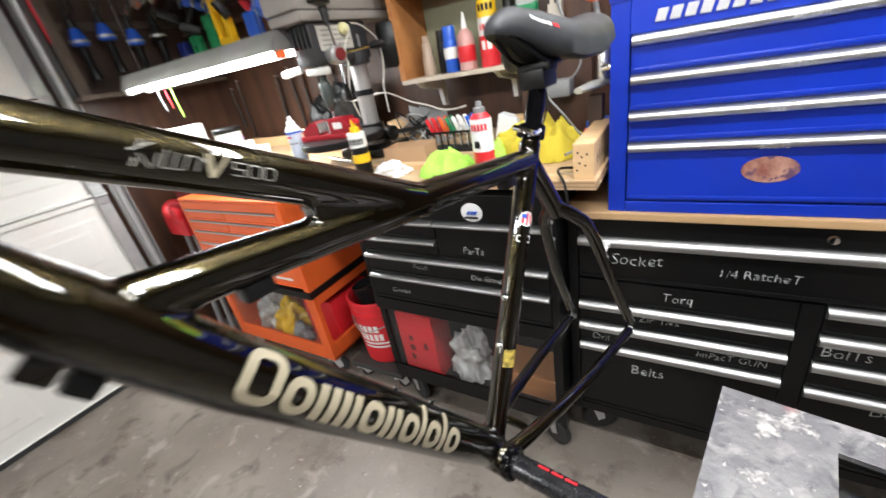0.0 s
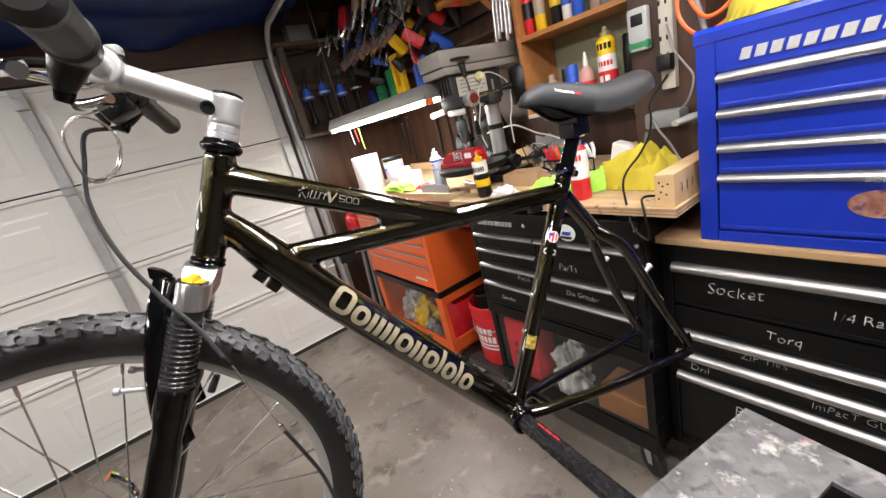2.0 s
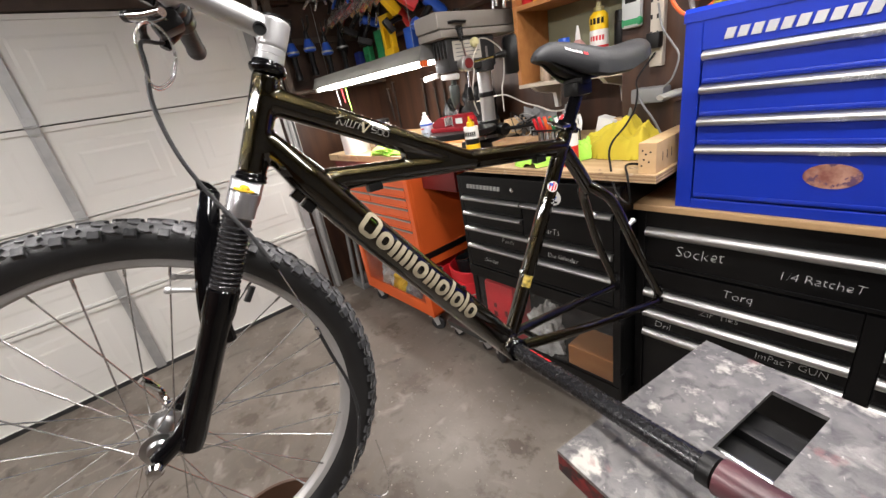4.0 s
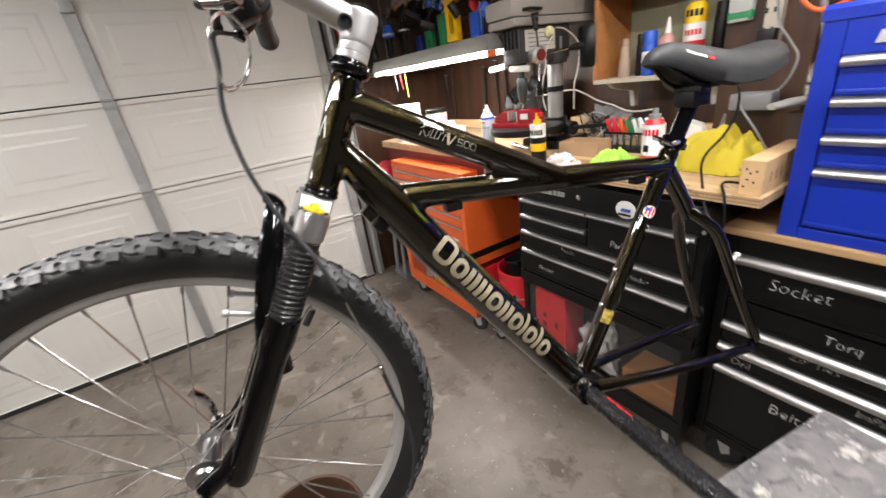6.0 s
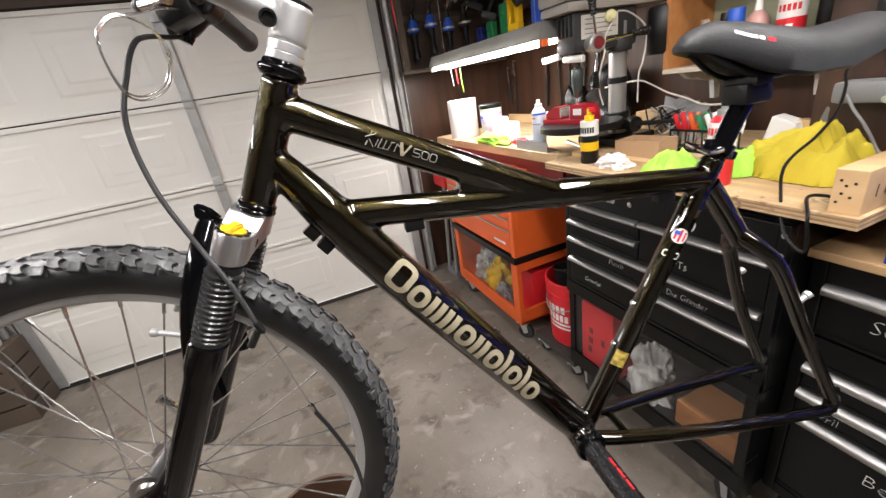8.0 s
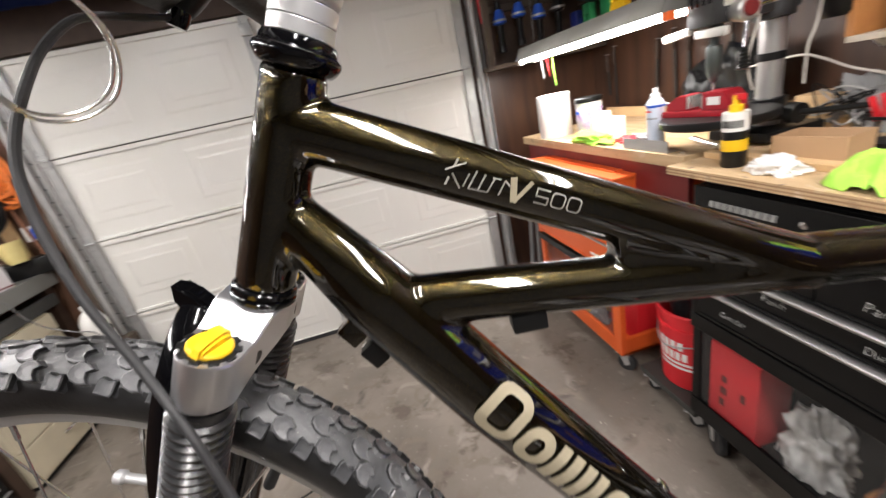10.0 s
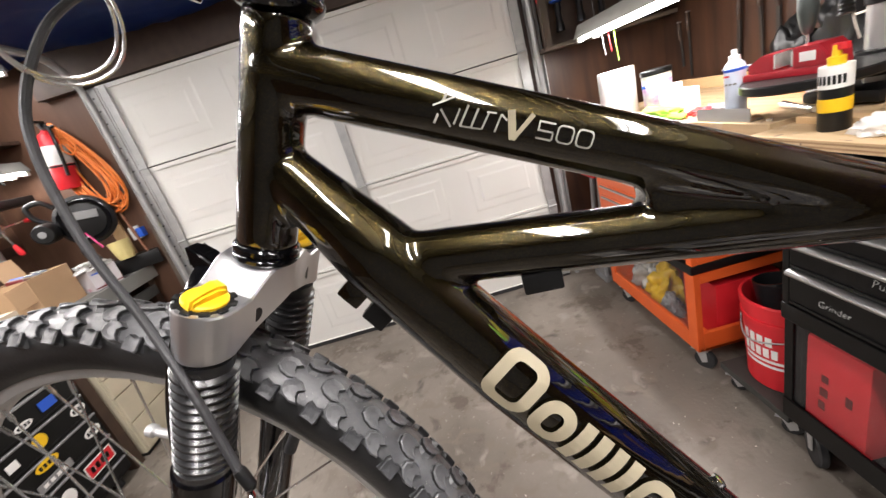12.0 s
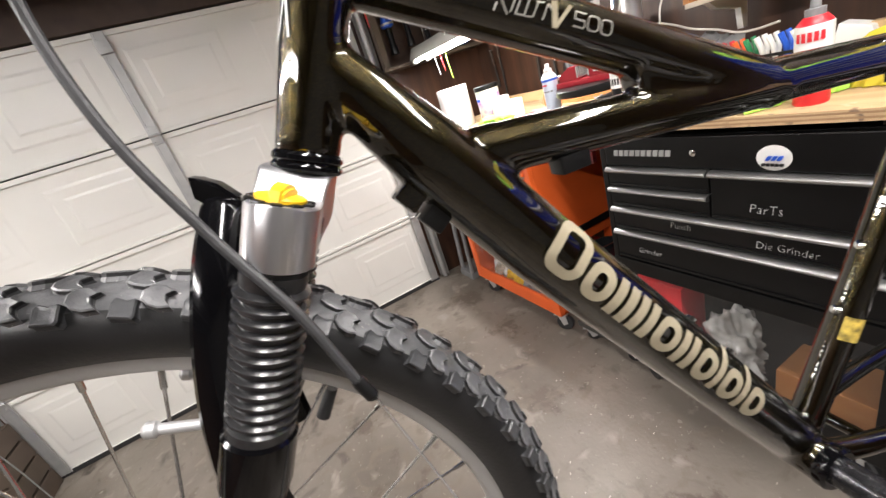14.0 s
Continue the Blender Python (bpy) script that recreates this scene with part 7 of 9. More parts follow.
tagged(part("wooden_offcut", boxed(-1.03, -0.86, 1.74, 1.86, Z2, Z2 + 0.10, 0.002, m=Matrix()), PINE, None, smooth=0), "pine offcut behind the drill press", "offcut")
bm = turned([(0.010, 0), (0.022, 0), (0.022, 0.05), (0.010, 0.05), (0.010, 0)], 20, along((-1.66, 1.70, Z2 + 0.024), (-1.60, 1.66, Z2 + 0.024)))
tagged(part("cardboard_tube", bm, CARDBOARD), "short cardboard tube end on the bench", "tube")
crumpled("red_pliers", RED_PLASTIC, -1.42, 1.40, Z2, (0.07, 0.03, 0.018), 5.5, "red-handled pliers lying on the bench", "pliers", rough=0.5)
crumpled("ratchet", GREY_PLASTIC, -1.36, 1.42, Z2, (0.08, 0.03, 0.022), 6.5, "dark ratchet lying on the bench", "ratchet", rough=0.5)
tagged(part("wrench", tubed([(-1.16, 1.47, Z2 + 0.012), (-1.05, 1.43, Z2 + 0.012), (-0.99, 1.41, Z2 + 0.012)], [0.012, 0.007, 0.010], seg=10), STEEL), "steel socket wrench on the bench", "wrench")

# ---- orange-brown shelf cabinet on the wall ----
cab = thing("wall_cabinet", pose(-0.90, 1.73, 1.36), "open orange-brown wooden wall cabinet with stocked shelves", "cabinet")
part("side", boxed(0, 0.022, 0, 0.25, 0.0, 0.98, 0.002), SHELF_WOOD, cab, smooth=0)
part("side", boxed(0.600, 0.622, 0, 0.25, 0.30, 0.98, 0.002), SHELF_WOOD, cab, smooth=0)
part("back", boxed(0.022, 0.60, 0.238, 0.25, 0.0, 0.98), surf("pale_green_board", (0.30, 0.31, 0.20), 0.6), cab, smooth=0)
part("shelf", boxed(0.022, 0.600, 0, 0.238, 0.315, 0.335, 0.002), SHELF_WOOD, cab, smooth=0)
part("shelf", boxed(0.022, 0.600, 0, 0.238, 0.66, 0.68, 0.002), SHELF_WOOD, cab, smooth=0)
shelf = thing("wall_shelf", pose(-0.875, 1.70, 1.345), "pale painted shelf board on white brackets", "shelf")
part("board", boxed(0, 0.58, 0, 0.26, 0, 0.016, 0.002), surf("pale_shelf", (0.55, 0.48, 0.38), 0.5), shelf, smooth=0)
for x in (0.05, 0.40):
    part("bracket", prism(bmesh.new(), [(0.02, 0), (0.24, 0), (0.24, -0.12), (0.215, -0.12), (0.20, -0.05), (0.06, -0.025)], x, x + 0.02, m=Matrix.Rotation(radians(90), 4, "Z") @ Matrix.Diagonal((1, -1, 1, 1))), WHITE_PLASTIC, shelf)
ZS = 1.361
TAN = surf("tan_plastic", (0.40, 0.30, 0.22), 0.5)
b = thing("sealant_tube", pose(-0.79, 1.80, ZS), "tan sealant tube standing on the shelf", "tube")
part("body", turned([(0, 0), (0.024, 0), (0.026, 0.01), (0.024, 0.07), (0.020, 0.08), (0.020, 0.12), (0.014, 0.125), (0.014, 0.15), (0, 0.15)], 22), TAN, b)
spray_can(-0.735, 1.83, ZS, 0.020, 0.16, SATIN_BLACK, (), SATIN_BLACK, "slim black can on the shelf", nozzle=False)
spray_can(-0.675, 1.79, ZS, 0.028, 0.165, BLUE_PLASTIC, ((0.30, 0.55, WHITE_PLASTIC),), BLUE_PLASTIC, "blue cleaner can on the shelf", cap_h=0.04, nozzle=False)
b = thing("glue_bottle", pose(-0.60, 1.78, ZS), "translucent red bottle with white spout", "bottle")
part("body", turned([(0, 0), (0.031, 0), (0.034, 0.004), (0.034, 0.10), (0.030, 0.125), (0.012, 0.145), (0, 0.145)], 26), surf("pinkish_bottle", (0.50, 0.25, 0.22), 0.35, second=(0.62, 0.45, 0.42)), b)
part("label_band", turned([(0.0345, 0.03), (0.0348, 0.031), (0.0348, 0.085), (0.0345, 0.086)], 26), RED_PLASTIC, b)
part("spout", turned([(0.012, 0.143), (0.010, 0.165), (0.004, 0.20), (0, 0.20)], 14), WHITE_PLASTIC, b)
c = spray_can(-0.50, 1.775, ZS, 0.036, 0.265, YELLOW, ((0.0, 0.40, RED_PLASTIC), (0.40, 0.62, WHITE_PLASTIC)), surf("olive_cap", (0.25, 0.22, 0.10), 0.5), "tall yellow and red penetrant can", cap_h=0.035)
label_bars(c, 0.036, 0.185, 0.022, 4, 0.06, SATIN_BLACK)
label_bars(c, 0.036, 0.125, 0.018, 5, 0.06, RED_PLASTIC)
label_bars(c, 0.036, 0.06, 0.03, 2, 0.05, WHITE_PLASTIC)
spray_can(-0.43, 1.82, ZS, 0.026, 0.22, SATIN_BLACK, (), SATIN_BLACK, "black can on the shelf", nozzle=False)
random.seed(4)
mats = [RED_PLASTIC, YELLOW, SATIN_BLACK, WHITE_PLASTIC, BLUE_PLASTIC, TAN, GREY_PLASTIC]
for k in range(9):
    m0 = mats[k % 7]
    r = 0.022 + 0.006 * random.random()
    spray_can(-0.855 + 0.062 * k, 1.78 + 0.05 * random.random(), 1.695, r, 0.15 + 0.09 * random.random(), m0, ((0.35, 0.7, mats[(k * 3 + 2) % 7]),), mats[(k * 2 + 3) % 7],
              "assorted can on the upper shelf", cap_h=0.03, nozzle=k % 3 == 0)
for k in range(6):
    r = 0.024 + 0.007 * random.random()
    spray_can(-0.84 + 0.09 * k, 1.80, 2.04, r, 0.16 + 0.06 * random.random(), mats[(k * 2 + 1) % 7], ((0.35, 0.7, mats[(k * 3) % 7]),), mats[(k + 4) % 7], "assorted can on the top shelf", cap_h=0.03, nozzle=False)

# battery tester, outlet strip, red cord, lever
meter = thing("battery_tester", pose(-0.315, 1.674, 1.50, 0, 0, 0), "grey and green handheld tester hung on the post", "tester")
part("case", boxed(-0.034, 0.034, -0.015, 0.015, 0, 0.135, 0.010), surf("tester_grey", (0.42, 0.43, 0.42), 0.45), meter)
part("screen", boxed(-0.020, 0.020, -0.0165, -0.0145, 0.080, 0.115, 0.001), SATIN_BLACK, meter)
part("base_band", boxed(-0.0345, 0.0345, -0.0155, 0.0155, 0.004, 0.035, 0.008), GREEN_PLASTIC, meter)
tagged(part("wall_post", boxed(-0.36, -0.12, 1.69, 1.72, 1.093, 2.35, 0.002), PANEL_WOOD, None, smooth=0), "dark board standing behind the outlet strip", "post")
strip = thing("outlet_strip", pose(-0.225, 1.68, 1.36), "beige vertical outlet strip with plugged cords", "outlet strip")
part("strip_body", boxed(-0.022, 0.022, -0.018, 0.012, 0, 0.42, 0.004), surf("beige_plastic", (0.55, 0.50, 0.42), 0.45), strip)
for k in range(6):
    for s in (-1, 1):
        part("slot", boxed(-0.008 + 0.010 * s - 0.002, -0.006 + 0.010 * s + 0.002, -0.0195, -0.0175, 0.10 + 0.052 * k, 0.114 + 0.052 * k), SATIN_BLACK, strip)
part("plug", boxed(-0.020, 0.024, -0.055, -0.018, 0.06, 0.11, 0.006), SATIN_BLACK, strip)
cordset = [(-0.08, 1.66, 1.78), (-0.15, 1.64, 1.70), (-0.17, 1.62, 1.58), (-0.11, 1.60, 1.50), (-0.03, 1.60, 1.52), (0.0, 1.60, 1.60), (-0.05, 1.61, 1.70), (-0.12, 1.62, 1.74), (-0.15, 1.63, 1.64), (-0.09, 1.61, 1.54), (-0.02, 1.62, 1.58), (-0.02, 1.64, 1.72), (-0.06, 1.66, 1.86)]
tagged(part("coiled_cord", tubed(smooth_path(cordset), 0.006, seg=8), ORANGE_PAINT), "red-orange cord looped on the wall", "cord")
cordset = [(-0.12, 1.66, 1.80), (-0.05, 1.63, 1.66), (0.02, 1.62, 1.62), (0.03, 1.63, 1.70), (-0.04, 1.64, 1.74), (-0.13, 1.64, 1.66), (-0.10, 1.63, 1.50), (-0.07, 1.62, 1.36)]
tagged(part("grey_hose", tubed(smooth_path(cordset), 0.008, seg=8), GREY_PLASTIC), "grey hose hung beside the blue chest", "hose")
lev = thing("vise_lever", pose(-0.075, 1.44, 1.093), "pale steel lever arm beside the blue chest", "lever")
part("post", boxed(-0.02, 0.02, 0.06, 0.10, 0, 0.16, 0.004), DARK_WOOD, lev)
part("arm", tubed([(-0.03, -0.02, 0.185), (0.0, 0.03, 0.19), (0.02, 0.10, 0.19)], [0.016, 0.024, 0.02], seg=14, flat=0.5, side=(0, 0, 1)), surf("pale_steel", (0.50, 0.50, 0.46), 0.4, 0.3), lev)
part("cylinder", turned([(0.0, 0), (0.016, 0), (0.018, 0.01), (0.018, 0.07), (0.012, 0.08), (0, 0.08)], 18, pose(0.02, 0.08, 0.20)), STEEL, lev)

# ---- tools hung over the bench ----
rail = thing("tool_rail", pose(-2.56, 1.90, 1.50), "dark wooden tool rail boards on the wall", "tool rail")
part("board", boxed(0, 1.45, 0.05, 0.07, 0.42, 0.52), DARK_WOOD, rail, smooth=0)
part("board", boxed(0, 1.45, -0.02, 0.07, 0.30, 0.315), DARK_WOOD, rail, smooth=0)
part("board", boxed(0, 1.45, 0.05, 0.07, 0.66, 0.76), DARK_WOOD, rail, smooth=0)


def power_tool(x, y, z, colour, label, turn=0.0, tip=0.0, size=1.0, kind="cordless_drill"):
    """A cordless tool: motor body, chuck, grip and battery."""
    m = pose(x, y, z, 0, tip, turn) @ Matrix.Scale(size, 4)
    t = thing(kind, m, label, "power tool", "hung power tools")
    part("motor_body", turned([(0, -0.08), (0.026, -0.08), (0.032, -0.07), (0.033, 0.04), (0.027, 0.065), (0, 0.065)], 20, Matrix.Rotation(radians(90), 4, "Y")), colour, t)
    part("chuck", turned([(0.022, 0.064), (0.022, 0.085), (0.018, 0.10), (0.010, 0.118), (0, 0.118)], 18, Matrix.Rotation(radians(90), 4, "Y")), SATIN_BLACK, t)
    part("grip", tubed([(-0.03, 0, -0.02), (-0.045, 0, -0.08), (-0.05, 0, -0.125)], [0.022, 0.018, 0.021], seg=14), SATIN_BLACK, t)
    part("battery", boxed(-0.10, 0.015, -0.035, 0.035, -0.175, -0.125, 0.008), colour if size > 0.95 else SATIN_BLACK, t)
    return t


for x, z, mat, nm, turn, tip, s in ((-2.12, 2.06, RED_PLASTIC, "red and black drill hung on the wall", 70, 60, 1.0), (-1.80, 1.99, YELLOW, "yellow and black drill hung on the wall", 80, 50, 1.0),
                                    (-1.60, 2.02, RED_PLASTIC, "red impact driver hung on the wall", 60, 40, 1.15), (-2.27, 1.92, BLUE_PLASTIC, "blue sander hung on the wall", 60, 20, 0.9),
                                    (-1.57, 1.86, BLUE_PLASTIC, "blue tool hung on the wall", 75, 35, 1.0), (-1.95, 2.05, SATIN_BLACK, "black drill hung on the wall", 80, 60, 1.0),
                                    (-1.72, 2.14, SATIN_BLACK, "black driver hung on the wall", 70, 50, 1.0), (-1.88, 1.86, RED_PLASTIC, "small red driver hung on the wall", 70, 60, 0.8),
                                    (-1.42, 2.02, SATIN_BLACK, "black long-nosed tool hung on the wall", 85, 80, 1.1), (-2.40, 1.99, SATIN_BLACK, "dark tool hung on the wall", 60, 30, 0.9),
                                    (-1.45, 2.17, YELLOW, "yellow tool hung high on the wall", 70, 20, 1.0), (-1.30, 2.14, RED_PLASTIC, "red tool hung high on the wall", 70, 20, 1.0)):
    power_tool(x, 1.86, z, mat, nm, turn, tip, s)


def holster(x, y, z, w, h, mat, label, slot=True):
    t = thing("tool_holder", pose(x, y, z), label, "tool holder")
    bm = boxed(-w / 2, w / 2, -0.025, 0.025, -h, -h * 0.80, 0.012)
    box(bm, -w / 2, -w / 2 + w * 0.3, -0.022, 0.022, -h * 0.82, -h * 0.1, 0.008)
    box(bm, w / 2 - w * 0.3, w / 2, -0.022, 0.022, -h * 0.82, -h * 0.1, 0.008)
    box(bm, -w / 2, w / 2, -0.024, 0.024, -h * 0.28, 0.0, 0.012)
    if not slot:
        box(bm, -w * 0.3, w * 0.3, -0.02, 0.02, -h * 0.82, -h * 0.2)
    part("holder_body", bm, mat, t)
    return t


holster(-2.02, 1.80, 1.915, 0.115, 0.25, YELLOW, "yellow plastic tool holder with a slot")
holster(-2.17, 1.83, 1.850, 0.095, 0.22, GREEN_PLASTIC, "dark green plastic tool holder", False)
holster(-1.82, 1.83, 1.800, 0.09, 0.14, BLUE_PLASTIC, "blue plastic tool holder", False)
holster(-2.36, 1.83, 1.780, 0.08, 0.20, GREEN_PLASTIC, "pale green wire holder", True)
holster(-2.46, 1.80, 1.76, 0.07, 0.20, surf("navy_plastic", (0.01, 0.02, 0.16), 0.45), "navy plastic holder on the wall", False)
tagged(part("white_sheet", boxed(-2.26, -2.19, 1.88, 1.89, 1.60, 1.88), surf("grey_sheet", (0.35, 0.34, 0.32), 0.7), None, smooth=0), "grey sheet hung on the wall", "sheet")


def spring_clamp(x, y, z, tilt, grip, n):
    t = thing("bar_clamp_tool", pose(x, y, z, tilt, 0, 0), "hand clamp hung in a row under the ceiling", "clamp", "row of clamps")
    part("clamp_bar", boxed(-0.004, 0.004, -0.012, 0.012, -0.22, 0.06, 0.001), STEEL, t, smooth=0)
    part("clamp_jaw", boxed(-0.008, 0.008, -0.09, 0.012, 0.03, 0.055, 0.004), SATIN_BLACK, t)
    part("clamp_grip", tubed([(0, -0.03, -0.08), (0, -0.05, -0.02), (0, -0.055, 0.02)], [0.010, 0.014, 0.012], seg=10), grip, t)


for k in range(17):
    g = (TAN, SATIN_BLACK, TAN, RED_PLASTIC, SATIN_BLACK, TAN)[k % 6]
    spring_clamp(-2.50 + 0.057 * k, 1.80 - 0.02 * (k % 2), 2.20 + 0.02 * (k % 3), -35, g, k)
for k in range(11):
    spring_clamp(-2.52 + 0.075 * k, 1.74, 2.06 + 0.012 * (k % 2), -50, (SATIN_BLACK, BLUE_PLASTIC, SATIN_BLACK)[k % 3], k)

BRIGHT_TAN = surf("worn_tan_handle", (0.46, 0.36, 0.25), 0.45, second=(0.34, 0.25, 0.16), scale=30)
DULL_BLUE = surf("dull_blue_handle", (0.03, 0.07, 0.26), 0.42, second=(0.02, 0.05, 0.18), scale=20)
random.seed(44)


def hung_pliers(x, y, z, tilt, lean, grip, size):
    """Long-handled pliers or snips hung head down: jaws, pivot and two dipped grips."""
    t = thing("hung_pliers", pose(x, y, z, tilt, lean, random.uniform(-25, 25)) @ Matrix.Scale(size, 4), "worn hand pliers with dipped grips hung under the ceiling", "pliers", "hung pliers")
    part("jaws", prism(bmesh.new(), [(-0.012, 0.0), (-0.016, -0.03), (-0.004, -0.075), (0.004, -0.075), (0.016, -0.03), (0.012, 0.0)], -0.006, 0.006, bevel=0.002), STEEL, t)
    part("pivot", turned([(0, -0.009), (0.010, -0.009), (0.010, 0.009), (0, 0.009)], 14, Matrix.Rotation(radians(90), 4, "X")), STEEL, t)
    for s in (-1, 1):
        part("grip", tubed(smooth_path([(0.006 * s, 0, 0.004), (0.020 * s, 0, 0.05), (0.024 * s, 0, 0.10), (0.016 * s, 0, 0.155)], 4), [0.006, 0.006, 0.007, 0.008, 0.010, 0.010, 0.010, 0.010, 0.010, 0.0095, 0.009, 0.008, 0.006], seg=8), grip, t)


for row, (y, z, x0, step, count) in enumerate(((1.66, 2.225, -2.56, 0.071, 15), (1.56, 2.125, -2.57, 0.088, 9), (1.80, 1.96, -2.56, 0.115, 5))):
    for k in range(count):
        grip = (SATIN_BLACK, BRIGHT_TAN, DARK_RED, SATIN_BLACK, BRIGHT_TAN, DULL_BLUE, RED_PLASTIC)[(k * 3 + row) % 7]
        hung_pliers(x0 + step * k + random.uniform(-0.015, 0.015), y + random.uniform(-0.02, 0.02), z + random.uniform(-0.03, 0.02), random.uniform(-45, -15), random.uniform(-14, 14), grip, random.uniform(0.85, 1.15))

# rack on the short wall beside the door
wr = thing("corner_rack", pose(-2.62, 1.17, 1.53), "dusty wooden rack in the corner with hanging tools", "rack")
GREYWOOD = surf("weathered_wood", (0.095, 0.070, 0.052), 0.7, second=(0.05, 0.038, 0.028), scale=5, bump=0.2)
part("shelf", boxed(0, 0.20, 0, 0.80, 0.0, 0.022, 0.002), GREYWOOD, wr, smooth=0)
part("post", boxed(0.12, 0.17, 0.02, 0.06, 0.022, 0.62, 0.002), GREYWOOD, wr, smooth=0)
part("shelf", boxed(0, 0.20, 0, 0.80, 0.60, 0.622, 0.002), GREYWOOD, wr, smooth=0)
part("back_board", boxed(0.002, 0.012, 0.0, 0.80, 0.022, 0.60), DARK_WOOD, wr, smooth=0)
part("cross_rail", boxed(0.012, 0.03, 0.06, 0.80, 0.33, 0.37, 0.002), GREYWOOD, wr, smooth=0)
for k, (y, z) in enumerate(((1.31, 1.87), (1.44, 1.89), (1.57, 1.86), (1.70, 1.88))):
    g = thing("caulking_gun", pose(-2.50, y, z), "caulking gun with a blue body, hung in the corner", "caulking gun", "caulking guns")
    mat = BLUE_PLASTIC if k < 3 else SATIN_BLACK
    part("barrel", turned([(0, 0.04), (0.014, 0.04), (0.018, 0.0), (0.016, -0.09), (0.020, -0.10), (0.018, -0.20), (0.024, -0.21), (0.024, -0.25), (0, -0.25)], 18), SATIN_BLACK, g)
    part("collar", turned([(0.018, -0.012), (0.022, -0.014), (0.036, -0.055), (0.042, -0.075), (0.040, -0.088), (0.020, -0.096)], 18), mat, g, "bright cone collar")
    part("rod", tubed([(0, 0, 0.0), (0, 0, 0.12)], 0.005, seg=8), SATIN_BLACK, g)
    part("ring", turned([(0.039, -0.066), (0.0435, -0.067), (0.0435, -0.078), (0.039, -0.079)], 18), GALV, g)
    part("trigger", tubed([(0.01, 0, 0.03), (0.05, 0.01, 0.06), (0.07, 0.01, 0.12)], 0.009, seg=8), SATIN_BLACK, g)
tagged(part("red_screwdriver", tubed([(-2.49, 1.19, 2.02), (-2.49, 1.195, 1.93), (-2.49, 1.20, 1.80)], [0.006, 0.014, 0.012], seg=12), RED_PLASTIC), "red-handled screwdriver hung on the rack", "screwdriver")
tagged(part("storage_tin", boxed(-2.58, -2.46, 1.30, 1.46, 2.153, 2.26, 0.006), GREY_PLASTIC), "grey storage tin on the corner rack", "tin")

# hanging bent chrome pipes and a bracket shelf
ws = thing("high_shelf", pose(-1.38, 1.72, 1.985), "orange-brown high shelf with a diagonal brace", "shelf")
part("board", boxed(0, 0.46, 0, 0.27, 0, 0.020, 0.002), SHELF_WOOD, ws, smooth=0)
part("brace", prism(bmesh.new(), [(0.10, -0.002), (0.14, -0.002), (0.30, -0.15), (0.27, -0.17)], 0.20, 0.23), SHELF_WOOD, ws, smooth=0)
for k in range(5):
    x = -0.985 + 0.028 * k
    tagged(part("bent_pipe", tubed(smooth_path([(x + 0.07, 1.70 - 0.006 * k, 2.14), (x + 0.05, 1.70 - 0.006 * k, 1.98), (x + 0.012, 1.70 - 0.006 * k, 1.86), (x - 0.004, 1.70 - 0.006 * k, 1.70 + 0.02 * (k % 3))]), 0.009, seg=12), STEEL),
           "bent steel pipe hung by the cabinet", "pipe", "bent pipes")
for x, mat in ((-1.30, BLUE_PLASTIC), (-1.16, RED_PLASTIC)):
    tagged(part("tool_case", boxed(x - 0.05, x + 0.05, 1.78, 1.90, 2.005, 2.075, 0.015), mat), "small plastic tool case on the high shelf", "case")

# ---- far bench on the south side ----
sb = thing("far_bench", pose(-2.60, -2.48, 0), "grey steel-edged workbench along the far wall", "workbench")
part("bench_top", boxed(0, 2.6, 0, 0.71, 0.93, 0.975, 0.004), surf("grey_bench", (0.16, 0.16, 0.15), 0.5, bump=0.1), sb, smooth=0)
part("front_edge", boxed(0, 2.6, 0.71, 0.735, 0.885, 0.978, 0.004), surf("grey_edge", (0.20, 0.20, 0.185), 0.45), sb, smooth=0)
part("rail", boxed(0.07, 2.5, 0.700, 0.730, 0.775, 0.845, 0.003), surf("dark_rail_steel", (0.045, 0.045, 0.042), 0.5), sb, "dark lower rail", smooth=0)
for x in (0.01, 0.795, 1.46, 2.5):
    part("leg", boxed(x, x + 0.06, 0.63, 0.69, 0, 0.93), DARK_WOOD, sb, smooth=0)
cd = thing("drawer_cabinet", pose(-2.43, -1.758, 0.0, 0, 0, 180), "cream steel drawer cabinet with arched pulls under the far bench", "drawer cabinet")
part("cabinet_body", boxed(-0.605, 0, 0.012, 0.46, 0.03, 0.765, 0.003), CREAM, cd, smooth=0)
part("plinth", boxed(-0.59, -0.015, 0.03, 0.44, 0.0, 0.03), SATIN_BLACK, cd, smooth=0)
for z0, z1 in ((0.05, 0.243), (0.25, 0.423), (0.43, 0.547), (0.554, 0.650), (0.657, 0.757)):
    d = part("drawer", boxed(-0.600, -0.005, -0.008, 0.012, z0, z1, 0.004), CREAM, cd, smooth=0)
    c0, zm = -0.303, (z0 + z1) / 2 + 0.010
    bow = smooth_path([(c0 - 0.046, -0.006, zm - 0.006), (c0 - 0.036, -0.022, zm), (c0, -0.030, zm + 0.003), (c0 + 0.036, -0.022, zm), (c0 + 0.046, -0.006, zm - 0.006)])
    part("pull", tubed(bow, [0.0075 if k in (0, len(bow) - 1) else 0.0055 for k in range(len(bow))], seg=10, flat=1.6, side=(0, 0, 1)), CHROME, d, "arched chrome pull")
